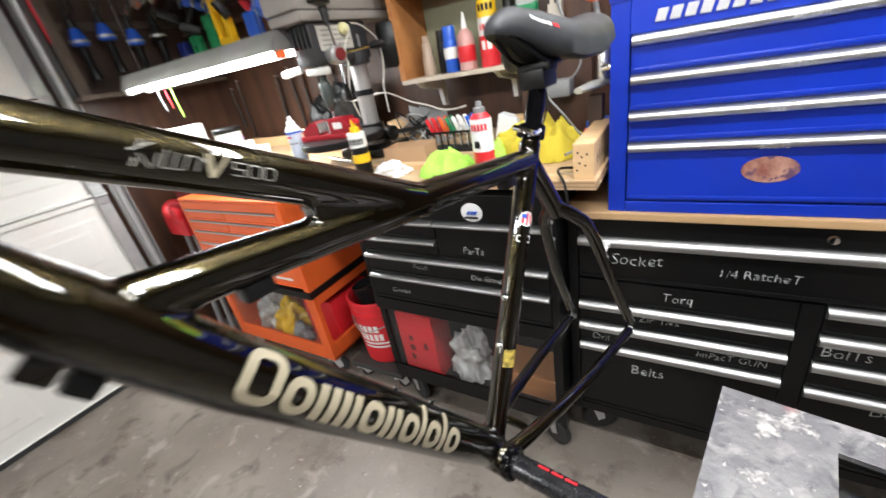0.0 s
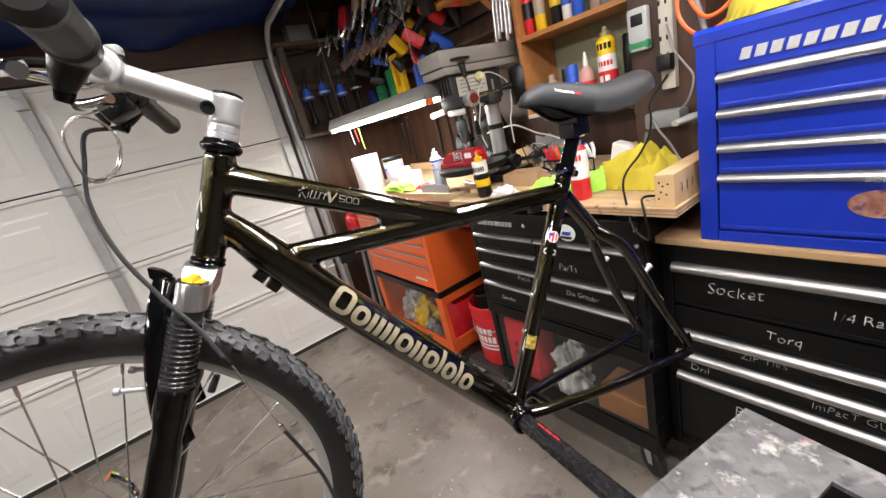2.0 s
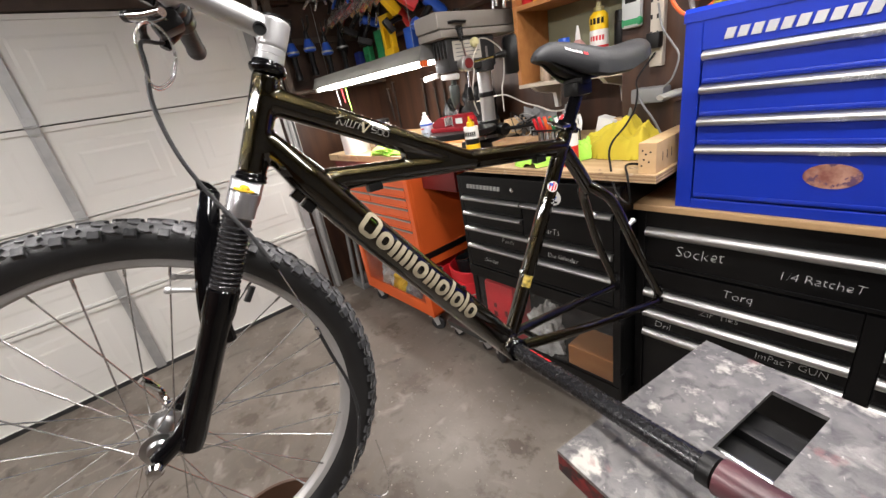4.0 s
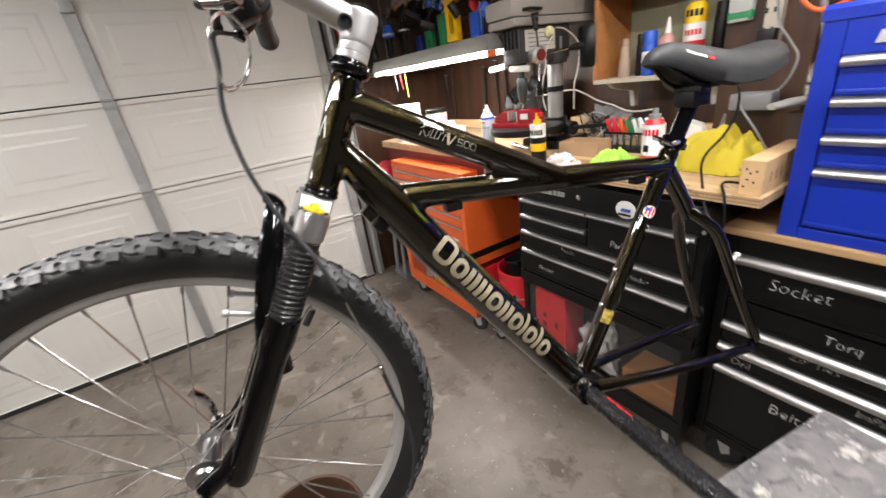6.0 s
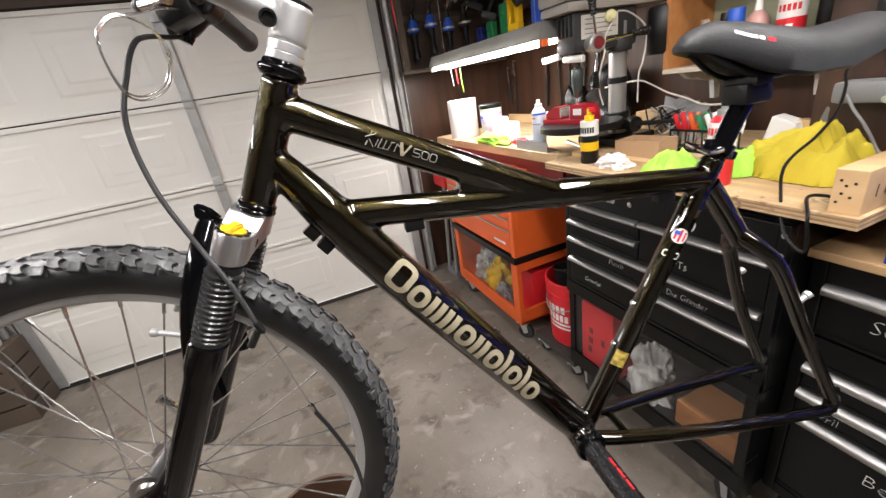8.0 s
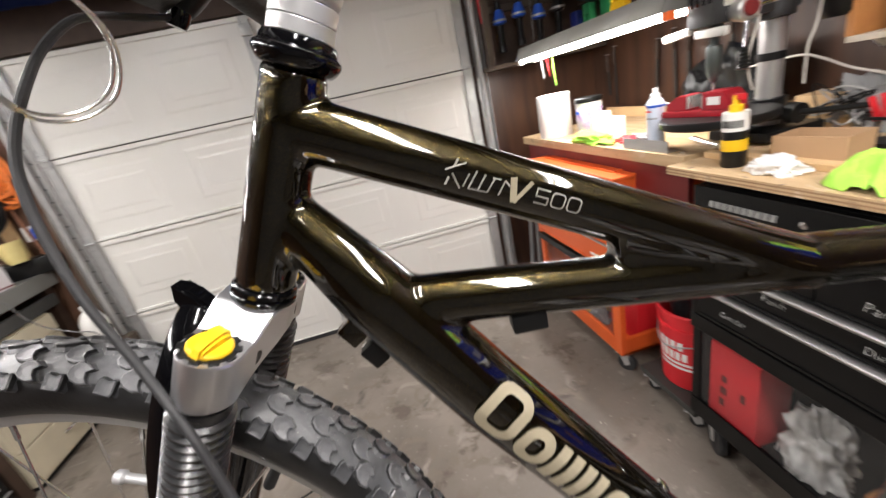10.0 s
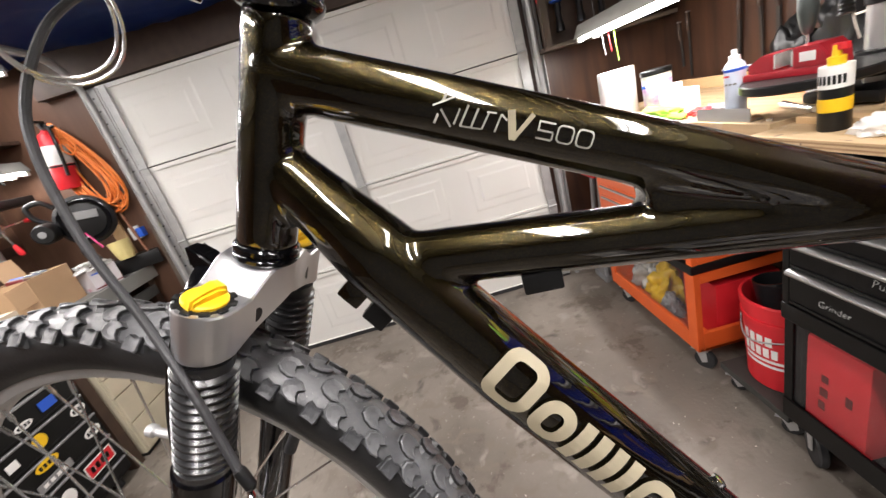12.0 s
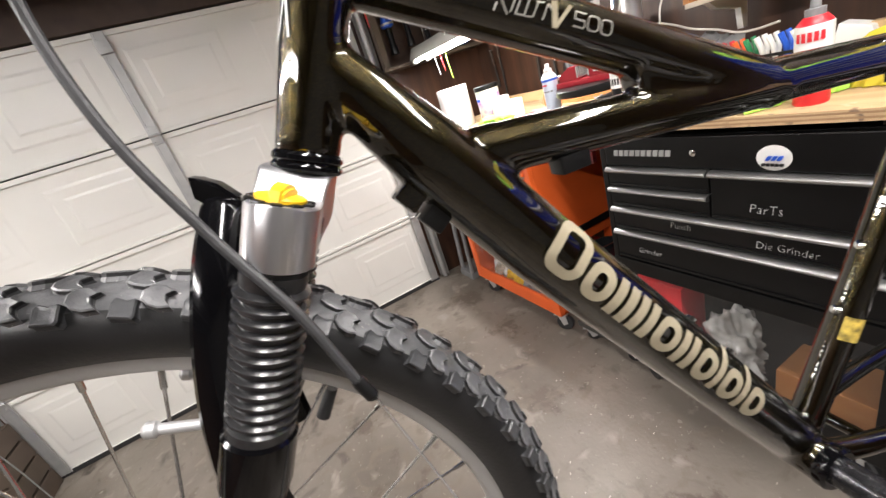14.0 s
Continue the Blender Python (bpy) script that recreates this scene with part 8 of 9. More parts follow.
for x0, x1, z0, z1, tip, mat in ((-0.175, -0.125, 0.592, 0.642, 10, ORANGE_PAINT), (-0.135, -0.075, 0.588, 0.630, -14, WHITE_PLASTIC), (-0.50, -0.39, 0.675, 0.735, 0, WHITE_PLASTIC), (-0.495, -0.43, 0.690, 0.712, 0, SATIN_BLACK)):
    xm, zm = (x0 + x1) / 2, (z0 + z1) / 2
    deep = 0.0115 if mat is SATIN_BLACK else 0.0105
    part("sticker", boxed(x0 - xm, x1 - xm, -deep, -deep + 0.002, z0 - zm, z1 - zm, 0.0003, m=pose(xm, 0, zm, 0, tip, 0)), mat, cd, "small printed sticker", smooth=0)
tb = thing("sticker_toolbox", pose(-1.19, -1.768, 0, 0, 0, 180), "black drawer toolbox covered in round and square stickers", "toolbox")
part("box_body", boxed(0, 0.52, 0.012, 0.42, 0.06, 0.74, 0.006), CHEST_BLACK, tb, smooth=0)
for z0, z1 in ((0.07, 0.150), (0.160, 0.303), (0.313, 0.453), (0.463, 0.578), (0.588, 0.72)):
    drawer_handle(drawer(tb, 0.01, 0.51, z0, z1, CHEST_BLACK, handle=False), 0.011, 0.509, z1 - 0.005, 0.016, 0.014, GREY_PLASTIC)
for x, z, w, h, mat, rnd in ((0.241, 0.530, 0.068, 0.068, YELLOW, 1), (0.208, 0.425, 0.115, 0.048, YELLOW, 1), (0.387, 0.232, 0.168, 0.078, WHITE_PLASTIC, 0), (0.387, 0.232, 0.156, 0.066, RED_PLASTIC, 0), (0.190, 0.225, 0.075, 0.075, WHITE_PLASTIC, 1),
                           (0.450, 0.525, 0.085, 0.050, WHITE_PLASTIC, 1), (0.445, 0.385, 0.095, 0.052, WHITE_PLASTIC, 1), (0.205, 0.350, 0.175, 0.042, GREY_PLASTIC, 0), (0.228, 0.632, 0.085, 0.036, WHITE_PLASTIC, 1), (0.085, 0.225, 0.12, 0.060, WHITE_PLASTIC, 0),
                           (0.36, 0.650, 0.08, 0.05, BLUE_PLASTIC, 0), (0.105, 0.520, 0.050, 0.038, WHITE_PLASTIC, 0), (0.085, 0.112, 0.09, 0.040, RED_PLASTIC, 0)):
    if rnd:
        bm = turned([(0, 0), (1, 0), (1, 0.0012), (0, 0.0012)], 26, Matrix.Translation((x, -0.0170, z)) @ Matrix.Rotation(radians(90), 4, "X") @ Matrix.Diagonal((w / 2, h / 2, 1, 1)))
    else:
        proud = 0.0004 if mat is RED_PLASTIC else 0.0
        bm = boxed(x - w / 2, x + w / 2, -0.0185 - proud, -0.0170 - proud, z - h / 2, z + h / 2, 0.0003)
    st = part("sticker", bm, mat, tb, "plain coloured sticker", smooth=0)
    if w > 0.08:
        for q in range(4):
            part("print_bar", boxed(x - w * 0.36 + w * 0.19 * q, x - w * 0.36 + w * 0.19 * q + w * 0.12, -0.0200, -0.0190, z - h * 0.2, z + h * 0.2), WHITE_PLASTIC if mat in (RED_PLASTIC, GREY_PLASTIC) else SATIN_BLACK, st)
for x in (0.05, 0.45):
    for y in (0.05, 0.36):
        part("foot", turned([(0.0, 0), (0.022, 0), (0.022, 0.06), (0, 0.06)], 16, pose(x, y, 0)), RUBBER, tb)


def open_carton(x, y, z, w, d, h, turn, label, lifts):
    """A carton; lifts give each flap's angle above level (front, back, two ends), None where it is folded away."""
    t = thing("cardboard_box", pose(x, y, z, 0, 0, turn), label, "box")
    part("bottom", boxed(-w / 2, w / 2, -d / 2, d / 2, 0, 0.004), CARDBOARD, t, smooth=0)
    for x0, x1, y0, y1 in ((-w / 2, w / 2, -d / 2, -d / 2 + 0.004), (-w / 2, w / 2, d / 2 - 0.004, d / 2), (-w / 2, -w / 2 + 0.004, -d / 2 + 0.004, d / 2 - 0.004), (w / 2 - 0.004, w / 2, -d / 2 + 0.004, d / 2 - 0.004)):
        part("side_wall", boxed(x0, x1, y0, y1, 0.004, h), CARDBOARD, t, smooth=0)
    for s, up in ((1, lifts[0]), (-1, lifts[1])):
        if up is not None:
            part("flap", boxed(-w / 2, w / 2, 0, d * 0.48, 0, 0.004, m=Matrix.Translation((0, s * d / 2, h)) @ Matrix.Rotation(radians(90 - s * 90), 4, "Z") @ Matrix.Rotation(radians(up), 4, "X")), CARDBOARD, t, smooth=0)
    for s, up in ((1, lifts[2]), (-1, lifts[3])):
        if up is not None:
            part("flap", boxed(0, w * 0.42, -d / 2, d / 2, 0, 0.004, m=Matrix.Translation((s * w / 2, 0, h)) @ Matrix.Rotation(radians(90 - s * 90), 4, "Z") @ Matrix.Rotation(radians(-up), 4, "Y")), CARDBOARD, t, smooth=0)
    return t


box_flaps = open_carton(-2.012, -1.962, 0.976, 0.290, 0.22, 0.215, 7, "open brown cardboard box of metal tools with raised flaps", (None, None, None, None))
part("flap", boxed(-0.142, 0.005, -0.004, 0.0, 0.0, 0.115, m=Matrix.Translation((0, -0.106, 0.215)) @ Matrix.Rotation(radians(14), 4, "X")), CARDBOARD, box_flaps, smooth=0)
part("flap", boxed(0.0, 0.115, -0.004, 0.0, -0.115, 0.0, m=Matrix.Translation((0.1425, 0.108, 0.212)) @ Matrix.Rotation(radians(-14), 4, "Z") @ Matrix.Rotation(radians(6), 4, "Y")), CARDBOARD, box_flaps, smooth=0)
for k, (dx, dy, mat) in enumerate(((-0.07, 0.02, STEEL), (0.02, -0.02, GREY_PLASTIC), (0.08, 0.03, DARK_RED), (0.0, 0.05, STEEL), (-0.03, -0.06, BLUE_PLASTIC))):
    tagged(part("boxed_tool", tubed([(-2.012 + dx - 0.05, -1.962 + dy, 1.165), (-2.012 + dx, -1.962 + dy + 0.02, 1.185), (-2.012 + dx + 0.05, -1.962 + dy - 0.01, 1.200)], [0.012, 0.016, 0.010], seg=10), mat), "metal hand tool lying in the cardboard box", "tool", "boxed tools")
tagged(part("tool_heap", boxed(-0.135, 0.135, -0.10, 0.10, 0.004, 0.180, 0.03, m=pose(-2.012, -1.962, 0.976, 0, 0, 7)), SATIN_BLACK), "dark tool pouch filling the cardboard box", "pouch")
pale = thing("taped_carton", pose(-1.615, -1.94, 0.976), "pale closed carton with a strip of tape", "box")
part("carton_body", boxed(-0.15, 0.15, -0.10, 0.10, 0, 0.105, 0.002), surf("pale_carton", (0.52, 0.43, 0.32), 0.75, second=(0.44, 0.35, 0.25), scale=9, bump=0.1), pale, smooth=0)
part("tape", box(boxed(0.055, 0.095, 0.1002, 0.1010, 0.0, 0.106), 0.055, 0.095, -0.10, 0.101, 0.1052, 0.1060), surf("packing_tape", (0.62, 0.54, 0.42), 0.3), pale, smooth=0)
wl = thing("battery_lamp", pose(-1.66, -2.14, 0.976, 0, 0, 20), "dark work lamp with lime-yellow cells", "lamp")
part("lamp_case", boxed(-0.07, 0.07, -0.05, 0.05, 0, 0.21, 0.012), SATIN_BLACK, wl)
for x in (-0.035, 0.005, 0.045):
    for z in (0.07, 0.11, 0.15):
        part("cell", boxed(x - 0.014, x + 0.014, 0.0495, 0.053, z - 0.012, z + 0.012, 0.002), LIME_CLOTH, wl, smooth=0)
parcel = thing("parcel", pose(-2.277, -1.835, 0.976, 0, 0, -17), "white parcel box with faded red and blue print", "box")
part("parcel_body", boxed(-0.085, 0.085, -0.05, 0.05, 0, 0.125, 0.002), surf("parcel_white", (0.66, 0.62, 0.63), 0.6, spots=(0.55, 0.30, 0.34), spot_scale=18, spot_low=0.60), parcel, smooth=0)
part("printed_band", boxed(-0.084, 0.084, 0.0502, 0.0510, 0.008, 0.016), DARK_RED, parcel, smooth=0)
part("print_bar", boxed(0.01, 0.07, 0.0502, 0.0510, 0.095, 0.104), BLUE_PLASTIC, parcel, smooth=0)
crumpled("plastic_bag", BAG, -2.265, -1.845, 1.101, (0.10, 0.075, 0.030), 12.0, "crumpled clear bag on the parcel", "bag", rough=0.7)
cs = thing("chop_saw", pose(-2.45, -1.865, 0.975, 0, 0, 118), "black chop saw with its round guard raised, on the far bench", "saw")
part("blade_guard", turned([(0, -0.030), (0.13, -0.030), (0.155, -0.018), (0.155, 0.018), (0.13, 0.030), (0, 0.030)], 40, pose(0, 0, 0.412, 90, 0, 0)), SATIN_BLACK, cs)
part("guard_rim", turned([(0.128, 0.029), (0.135, 0.035), (0.120, 0.039), (0.108, 0.035), (0.112, 0.029)], 36, pose(0, 0, 0.412, 90, 0, 0)), GLOSS_BLACK, cs)
part("guard_bracket", boxed(-0.10, 0.02, -0.052, -0.040, 0.415, 0.465, 0.004, m=pose(0, 0, 0, 0, 8, 0)), GREY_PLASTIC, cs, smooth=0)
part("saw_motor", turned([(0, 0), (0.05, 0), (0.056, 0.008), (0.058, 0.03), (0.062, 0.04), (0.062, 0.17), (0, 0.17)], 24, pose(-0.19, -0.13, 0.40, -90, 0, 0)), SATIN_BLACK, cs)
part("motor_cap", turned([(0, 0), (0.018, 0), (0.020, 0.010), (0, 0.012)], 16, pose(-0.19, -0.131, 0.40, 90, 0, 0)), GREY_PLASTIC, cs)
part("motor_arm", boxed(-0.20, 0.0, -0.01, 0.03, 0.37, 0.43, 0.01), SATIN_BLACK, cs)
part("saw_arm", tubed([(-0.06, 0.06, 0.09), (-0.10, 0.06, 0.22), (-0.05, 0.03, 0.40)], [0.035, 0.030, 0.030], seg=14), SATIN_BLACK, cs)
part("saw_base", boxed(-0.12, 0.26, 0.0, 0.12, 0, 0.100, 0.008), SATIN_BLACK, cs)
part("saw_handle", tubed(smooth_path([(-0.16, 0, 0.44), (-0.22, 0, 0.50), (-0.23, 0, 0.57), (-0.16, 0, 0.58), (-0.11, 0, 0.53)]), 0.016, seg=10), SATIN_BLACK, cs)
tagged(part("yellow_bowl", turned([(0, 0), (0.044, 0), (0.052, 0.03), (0.060, 0.10), (0.064, 0.125), (0.058, 0.125), (0.046, 0.01), (0, 0.01)], 28, pose(-2.462, -1.765, 1.077, 4, -3, 0)), surf("old_yellow", (0.66, 0.56, 0.24), 0.5, second=(0.58, 0.46, 0.18), scale=30)), "yellowed plastic tub standing on the saw base", "tub")
tagged(part("pink_stick", tubed([(-2.40, -1.875, 1.31), (-2.37, -1.805, 1.225), (-2.36, -1.785, 1.200)], 0.005, seg=8), surf("pink_plastic", (0.55, 0.04, 0.16), 0.4)), "pink plastic stick leaning in the saw", "stick")
dr = thing("bench_drill", pose(-2.26, -2.31, 0.975), "small steel bench drill with three red-gripped feed handles", "drill press")
part("column", turned([(0, 0), (0.085, 0), (0.085, 0.015), (0.030, 0.022), (0.026, 0.03), (0.026, 0.66), (0, 0.66)], 22), GALV, dr)
part("drill_head", boxed(-0.055, 0.075, -0.04, 0.085, 0.455, 0.585, 0.018), surf("drill_casting", (0.30, 0.27, 0.24), 0.42, 0.3, bump=0.1), dr)
part("beam", boxed(-0.265, 0.70, 0.04, 0.16, 0.600, 0.650, 0.006), SATIN_BLACK, dr, "dark steel beam over the drill")
part("chuck", turned([(0, 0), (0.010, 0), (0.024, 0.025), (0.027, 0.030), (0.027, 0.055), (0.020, 0.060), (0.020, 0.10), (0, 0.10)], 18, pose(0.095, 0.095, 0.375)), STEEL, dr)
part("feed_hub", turned([(0, -0.03), (0.022, -0.03), (0.024, 0.0), (0.018, 0.02), (0, 0.02)], 18, pose(0, 0.10, 0.501, 90, 0, 0)), STEEL, dr)
for x, z in ((0.056, 0.562), (-0.190, 0.511), (-0.016, 0.350)):
    hub_at, tip = Vector((0, 0.11, 0.501)), Vector((x, 0.13, z))
    handle = part("feed_handle", tubed([hub_at, tip], 0.006, seg=8), STEEL, dr)
    way = (tip - hub_at).normalized()
    part("red_grip", tubed([tip - way * 0.045, tip - way * 0.03, tip, tip + way * 0.022, tip + way * 0.030], [0.008, 0.013, 0.017, 0.015, 0.005], seg=12), RED_PLASTIC, handle)
for k in range(3):
    crumpled("loose_tool", (GREY_PLASTIC, WHITE_PLASTIC, STEEL)[k], -1.60 + 0.14 * k, -2.36 + 0.05 * (k % 2), 0.975, (0.06, 0.035, 0.035), 20.0 + k, "small loose tool on the far bench", "tool", rough=0.7)
tagged(part("equipment_shelf", boxed(-2.60, -0.9, -2.49, -2.26, 2.02, 2.05), DARK_WOOD, None, smooth=0), "dark high shelf on the far wall", "shelf")
for k in range(7):
    tagged(part("parts_bin", boxed(-2.5 + 0.22 * k, -2.34 + 0.22 * k, -2.46, -2.29, 2.05, 2.14 + 0.04 * (k % 3), 0.006), (GREY_PLASTIC, SATIN_BLACK)[k % 2]), "dark parts bin on the high shelf", "bin", "parts bins")

# extinguisher and orange cord on the west wall
ex = thing("fire_extinguisher", pose(-2.535, -1.905, 1.592, -7, 0, 0), "red fire extinguisher on a wall bracket", "fire extinguisher")
part("cylinder", turned([(0, 0), (0.058, 0), (0.066, 0.012), (0.066, 0.29), (0.050, 0.33), (0.024, 0.35), (0.020, 0.37), (0, 0.37)], 30), RED_PLASTIC, ex)
part("strap", turned([(0.0664, 0.135), (0.0682, 0.1355), (0.0682, 0.1465), (0.0664, 0.147)], 30), SATIN_BLACK, ex, "black strap")
part("label_band", turned([(0.0664, 0.15), (0.0670, 0.151), (0.0670, 0.265), (0.0664, 0.266)], 30), WHITE_PLASTIC, ex)
part("valve", box(boxed(-0.014, 0.014, -0.014, 0.014, 0.37, 0.40, 0.003), -0.01, 0.10, -0.012, 0.012, 0.40, 0.412, 0.003), SATIN_BLACK, ex)
part("hose", tubed(smooth_path([(0.01, 0.02, 0.385), (0.05, 0.07, 0.33), (0.06, 0.075, 0.20), (0.055, 0.06, 0.08)]), 0.010, seg=10), SATIN_BLACK, ex)
part("bracket", boxed(-0.077, -0.064, -0.03, 0.03, -0.01, 0.34), GALV, ex)
random.seed(9)
coil = thing("extension_cord", pose(-2.565, -1.790, 1.690), "thick coil of orange extension cord hung on the wall", "cord")
for k in range(17):
    w, h = 0.055 + 0.075 * random.random(), 0.25 + 0.05 * random.random()
    dy, dz, dx = 0.03 * (random.random() - 0.5) + 0.008 * k - 0.07, 0.292 - h - 0.03 * random.random(), 0.012 * random.random() + 0.006 * (k % 6)
    twist = random.uniform(-0.5, 0.5)
    pts = []
    for q in range(28):
        a = 2 * math.pi * q / 28
        c, u = math.cos(a), math.sin(a)
        pts.append((dx + 0.008 * math.sin(3 * a + k), (dy + 0.010) * (0.55 - 0.45 * c) - 0.055 * c + w * u * (0.95 - 0.55 * c) + 0.010 * math.sin(2 * a + 5 * twist), dz + h * c + 0.030 * u * twist))
    part("cord_loop", tubed(pts, 0.0055, seg=7, closed=True), ORANGE_CORD, coil)
part("cord_loop", tubed([(0.05 + 0.004 * math.sin(q), 0.02 + 0.040 * math.sin(2 * math.pi * q / 20), 0.135 + 0.052 * math.cos(2 * math.pi * q / 20)) for q in range(20)], 0.0055, seg=7, closed=True), ORANGE_CORD, coil)
part("cord_tie", tubed([(0.015, -0.100, 0.255), (0.040, -0.060, 0.262), (0.020, -0.015, 0.268)], 0.010, seg=8), SATIN_BLACK, coil, "dark tie round the coil")
part("hook", tubed([(-0.05, -0.055, 0.262), (0.07, -0.055, 0.262), (0.08, -0.055, 0.292)], 0.008, seg=8), GALV, coil)
outlet = thing("wall_outlet", pose(-2.605, -1.745, 1.208), "white wall outlet with a blue plug beside the door", "outlet")
part("cover", boxed(-0.015, 0.002, -0.034, 0.034, -0.045, 0.045, 0.003), WHITE_PLASTIC, outlet)
part("socket", boxed(0.002, 0.004, -0.012, 0.012, -0.018, 0.018, 0.0005), GREY_PLASTIC, outlet)
part("plug", boxed(-0.012, 0.035, 0.036, 0.072, -0.035, 0.030, 0.006), BLUE_PLASTIC, outlet, "dark blue plug")
tagged(part("wood_dowel", tubed([(-2.580, -1.700, 0.976), (-2.590, -1.772, 1.50)], 0.009, seg=10), surf("red_dowel", (0.30, 0.13, 0.07), 0.6)), "thin reddish wooden dowel standing against the wall", "dowel")
tagged(part("pine_plank", boxed(-0.008, 0.008, -0.04, 0.04, 0, 0.42, 0.002, m=pose(-2.594, -1.832, 0.976, 2, -1.5, 0)), PINE, None, smooth=0), "pine plank leaning on the wall behind the saw", "plank")
crate = thing("storage_crate", pose(-2.425, -1.565, 0), "dark weathered crate standing by the far bench", "crate")
for k in range(4):
    part("slat", boxed(-0.125, 0.125, -0.105, 0.105, 0.004 + 0.117 * k, 0.108 + 0.117 * k, 0.003), GREYWOOD, crate, smooth=0)
for x, y in ((-0.11, -0.09), (0.11, -0.09), (-0.11, 0.09), (0.11, 0.09)):
    part("corner_post", boxed(x - 0.012, x + 0.012, y - 0.012, y + 0.012, 0.0, 0.455), GREYWOOD, crate, smooth=0)
jug = thing("jug", pose(-2.42, -1.565, 0.459, 0, 0, 35), "white plastic jug with a dark round label standing on the crate", "jug")
part("jug_body", turned([(0, 0), (0.066, 0), (0.072, 0.010), (0.072, 0.150), (0.066, 0.185), (0.042, 0.232), (0.022, 0.250), (0.020, 0.262), (0.024, 0.266), (0.024, 0.285), (0.0, 0.287)], 26), WHITE_PLASTIC, jug)
part("jug_handle", tubed(smooth_path([(0.030, 0, 0.240), (0.066, 0, 0.244), (0.082, 0, 0.205), (0.070, 0, 0.150)]), 0.009, seg=10), WHITE_PLASTIC, jug)
part("label_patch", turned([(0, 0), (0.026, 0.0), (0.026, 0.0015), (0, 0.0015)], 22, pose(0.051, 0.051, 0.115, 0, 90, 45)), SATIN_BLACK, jug, "dark round label")
tagged(part("loose_cable", tubed(smooth_path([(-2.19, -1.738, 0.940), (-2.212, -1.735, 0.915), (-2.229, -1.722, 0.825), (-2.280, -1.690, 0.715), (-2.300, -1.590, 0.640), (-2.310, -1.500, 0.590), (-2.33, -1.44, 0.40), (-2.36, -1.43, 0.006)]), 0.0035, seg=8), GREY_PLASTIC), "thin grey cable drooping from the far bench", "cable")

# scraps on the floor
leaf = bmesh.new()
lathe(leaf, [(0, 0), (0.012, 0.001), (0.019, 0.004), (0.014, 0.006), (0, 0.004)], 7, pose(-2.585, 0.695, 0.0, 0, 0, 20) @ Matrix.Diagonal((1, 1.5, 1, 1)))
tagged(part("dry_leaf", leaf, CARDBOARD), "small dry brown leaf on the floor by the door", "leaf")
random.seed(31)
bm = bmesh.new()
for k in range(55):
    x, y = random.uniform(-1.25, -0.15), random.uniform(0.25, 1.25)
    if random.random() < 0.45:
        x, y = random.gauss(-0.62, 0.10), random.gauss(0.62, 0.09)
    a, r = random.uniform(0, 180), random.uniform(0.0010, 0.0032)
    box(bm, -r * random.uniform(0.8, 2.2), r, -r * 0.6, r * 0.5, 0.0, r * 0.5, m=pose(x, y, 0.0005, 0, 0, a))
tagged(part("floor_chips", bm, surf("pale_chips", (0.55, 0.50, 0.43), 0.8), None, smooth=0), "pale chips and crumbs scattered on the concrete", "debris", "", "stuff")

# files and bars hung on the panel under the lamp
for k, (x, z, n, w) in enumerate(((-2.44, 1.42, 0.20, 0.016), (-2.36, 1.46, 0.30, 0.012), (-1.98, 1.44, 0.24, 0.020), (-1.86, 1.47, 0.30, 0.014), (-1.76, 1.45, 0.26, 0.018), (-1.63, 1.46, 0.22, 0.022), (-1.52, 1.48, 0.28, 0.014))):
    f = thing("hung_file", pose(x, 1.985, z, 0, 3 * (k % 3) - 3, 0), "dark steel file hung on the brown panel", "file", "hung files")
    part("blade", boxed(-w / 2, w / 2, -0.005, 0.004, -n, -0.05, 0.001), surf("dark_file_steel", (0.06, 0.055, 0.05), 0.45, 0.5) if k == 0 else bpy.data.materials["dark_file_steel"], f, smooth=0)
    part("file_handle", turned([(0, -0.05), (0.008, -0.05), (0.012, -0.03), (0.011, 0.03), (0.006, 0.045), (0, 0.046)], 14, Matrix.Translation((0, -0.004, 0))), DARK_WOOD, f)
    part("nail", tubed([(0, 0.014, 0.05), (0, -0.012, 0.052)], 0.0025, seg=6), GALV, f)

# dark shelf and hanging gear in the far corner
fs = thing("corner_shelf", pose(-2.61, -2.45, 1.93), "dark corner shelf crowded with dim gear", "shelf")
part("board", boxed(0, 0.9, 0, 0.34, 0, 0.02), DARK_WOOD, fs, smooth=0)
part("bracket", boxed(0.42, 0.45, 0.0, 0.30, -0.16, 0.0), DARK_WOOD, fs, smooth=0)
for k in range(6):
    crumpled("dim_gear", (SATIN_BLACK, GREY_PLASTIC, SATIN_BLACK)[k % 3], -2.52 + 0.15 * k, -2.26 + 0.03 * (k % 2), 1.95, (0.07, 0.06, 0.055 + 0.015 * (k % 3)), 40.0 + k, "dark gear heaped on the corner shelf", "gear", rough=0.5)
for k, (x, y) in enumerate(((-2.38, -2.14), (-2.30, -2.13), (-2.18, -2.14), (-2.05, -2.13))):
    pts = smooth_path([(x, y, 1.945), (x + 0.02, y + 0.02, 1.86), (x + 0.05 - 0.03 * (k % 2), y + 0.02, 1.78), (x + 0.02, y + 0.03, 1.70)])
    tagged(part("hanging_cord", tubed(pts, 0.006, seg=7), SATIN_BLACK), "dark cord hanging from the corner shelf", "cord", "hanging cords")
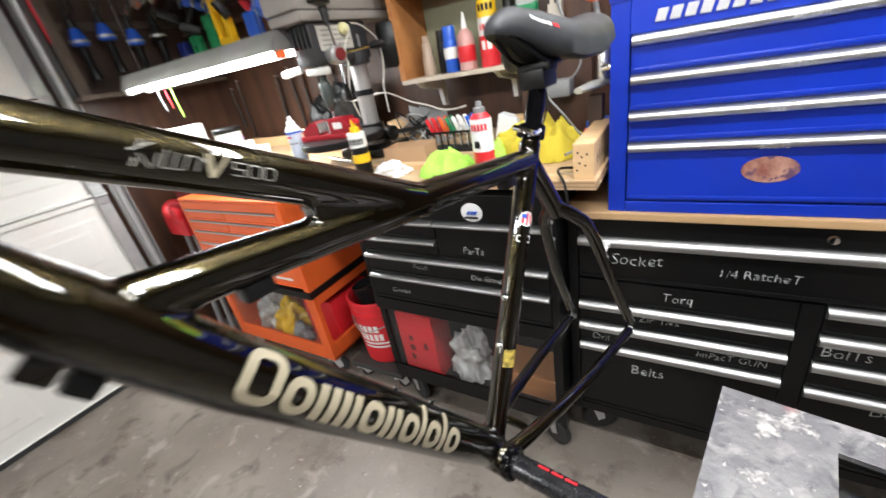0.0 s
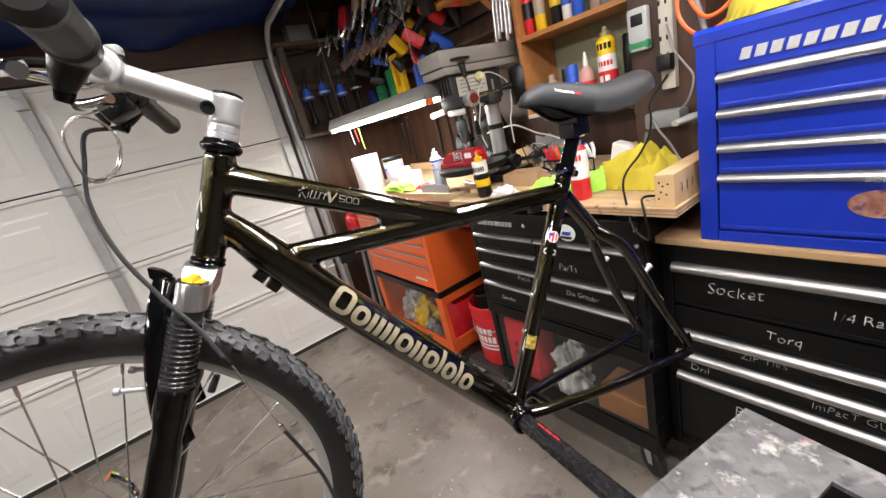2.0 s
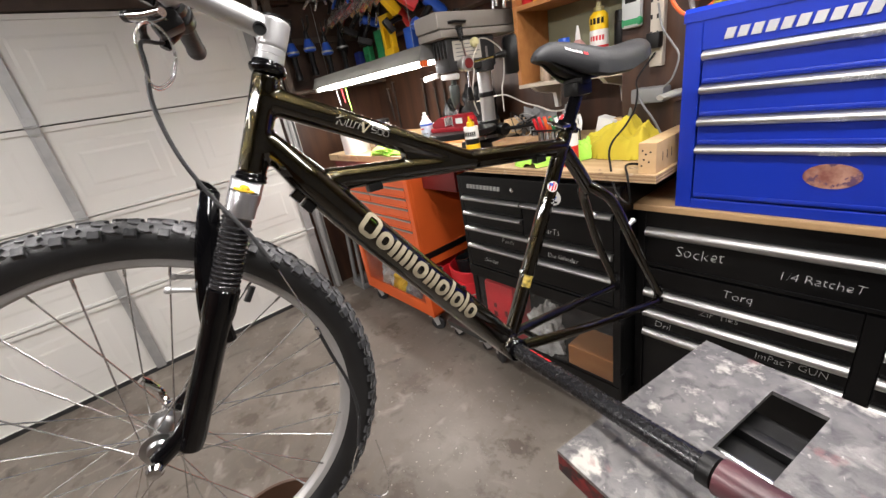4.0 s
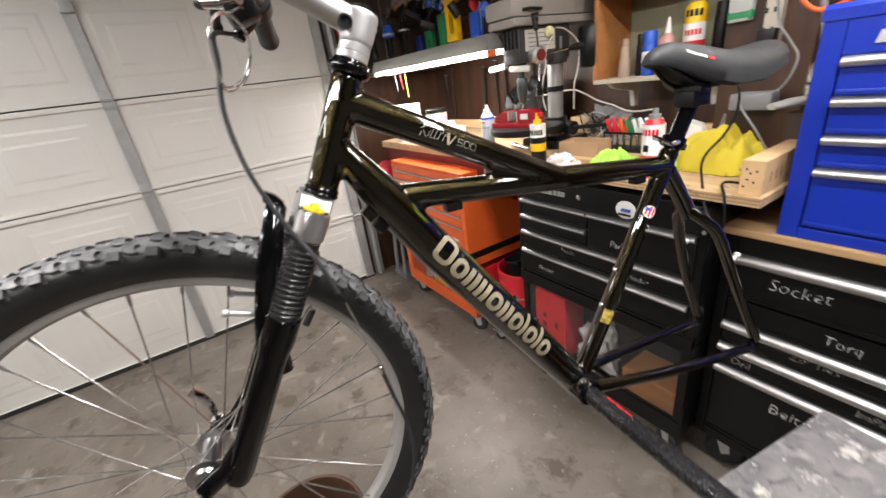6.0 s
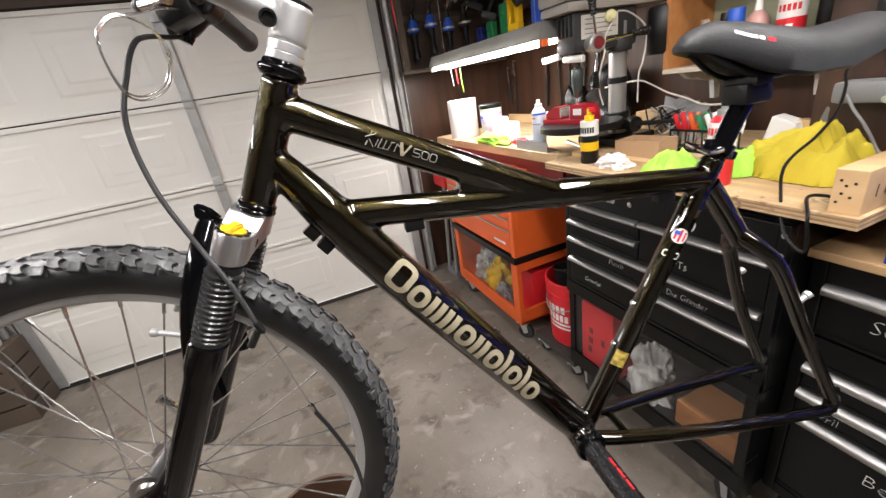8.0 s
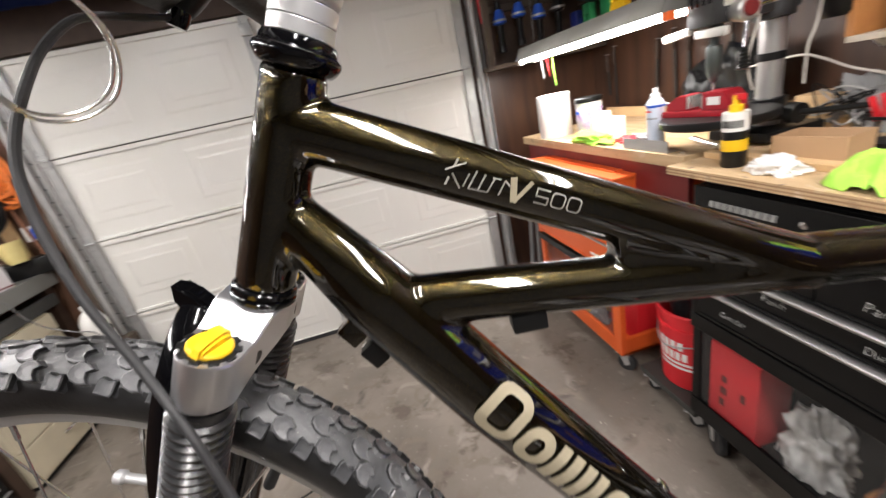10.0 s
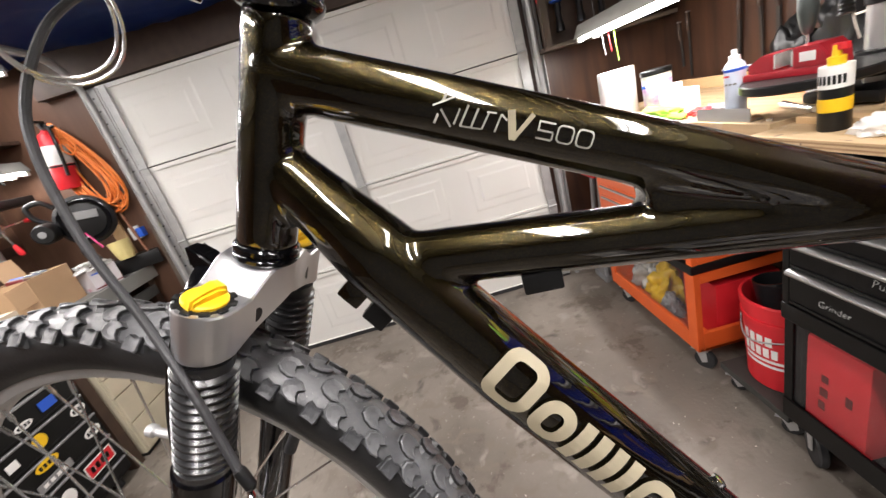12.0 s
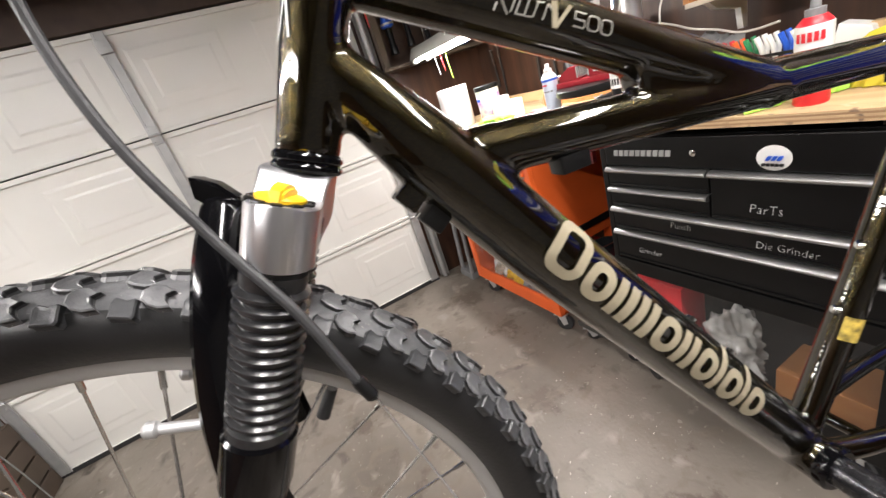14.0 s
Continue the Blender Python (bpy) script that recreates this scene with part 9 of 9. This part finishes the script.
for k in range(4):
    tagged(part("hand_plane", box(boxed(-0.09, 0.09, -0.025, 0.025, 0, 0.03, 0.006, m=pose(-2.02 + 0.2 * k, -2.44, 0.975, 0, 0, 8 * k)), -0.02, 0.02, -0.02, 0.02, 0.03, 0.09, 0.008, m=pose(-2.02 + 0.2 * k, -2.44, 0.975, 0, 0, 8 * k)), SATIN_BLACK), "small dark hand tool on the far bench", "tool")

# wire tangle and small hardware on the bench
random.seed(12)
for k in range(5):
    c0 = Vector((-0.87 + 0.05 * random.random(), 1.68 + 0.05 * random.random(), 1.15 + 0.03 * random.random()))
    pts = [c0 + Vector((random.uniform(-0.08, 0.10), random.uniform(-0.05, 0.05), random.uniform(-0.045, 0.07))) for q in range(9)]
    tagged(part("loose_wire", tubed(smooth_path(pts, 6), 0.0028, seg=6), (SATIN_BLACK, GALV, GREY_PLASTIC)[k % 3]), "tangled loose wire behind the drill press", "wire", "wire tangle")
for k in range(16):
    x, y = random.uniform(-1.55, -1.02), random.uniform(1.33, 1.52)
    if abs(x + 1.215) < 0.06 or (x > -1.25 and y > 1.36):
        x -= 0.3
    m0 = pose(x, y, Z2, 0, 0, random.uniform(0, 180))
    if k % 3 == 0:
        bm = turned([(0.005, 0), (0.009, 0), (0.009, 0.007), (0.005, 0.007), (0.005, 0)], 6, m0)
    elif k % 3 == 1:
        bm = tubed([m0 @ Vector((-0.02, 0, 0.005)), m0 @ Vector((0.012, 0, 0.005)), m0 @ Vector((0.0121, 0, 0.005)), m0 @ Vector((0.020, 0, 0.005))], [0.003, 0.003, 0.005, 0.005], seg=8)
    else:
        bm = boxed(-0.022, 0.022, -0.007, 0.007, 0, 0.005, 0.001, m=m0)
    tagged(part("hardware", bm, (STEEL, GALV, SATIN_BLACK, RED_PLASTIC)[k % 4]), "small nut, bolt or clip lying on the bench", "hardware", "loose hardware")

# tools hung on the far wall
for k, (x, z, mat, tip) in enumerate(((-1.92, 1.57, SATIN_BLACK, 70), (-1.74, 1.62, SATIN_BLACK, 40), (-1.55, 1.58, GREY_PLASTIC, 55), (-1.68, 1.37, DARK_RED, 45))):
    power_tool(x, -2.42, z, mat, "dim power tool hung on the far wall", 110, tip, 1.0)
far_rail = thing("far_tool_rail", pose(-2.58, -2.498, 0), "dark rail boards carrying tools on the far wall", "tool rail")
for z in (1.30, 1.52, 1.70):
    part("board", boxed(0, 1.7, 0, 0.022, z, z + 0.06, 0.002), DARK_WOOD, far_rail, smooth=0)
for k, (x, y, w, h, lean) in enumerate(((-2.57, -1.60, 0.06, 1.3, 2),)):
    tagged(part("leaning_board", boxed(-0.010, 0.010, -w / 2, w / 2, 0, h, 0.002, m=pose(x, y, 0.0, 0, -lean, 0)), GREYWOOD, None, smooth=0), "rough board leaning on the wall beside the door", "board")
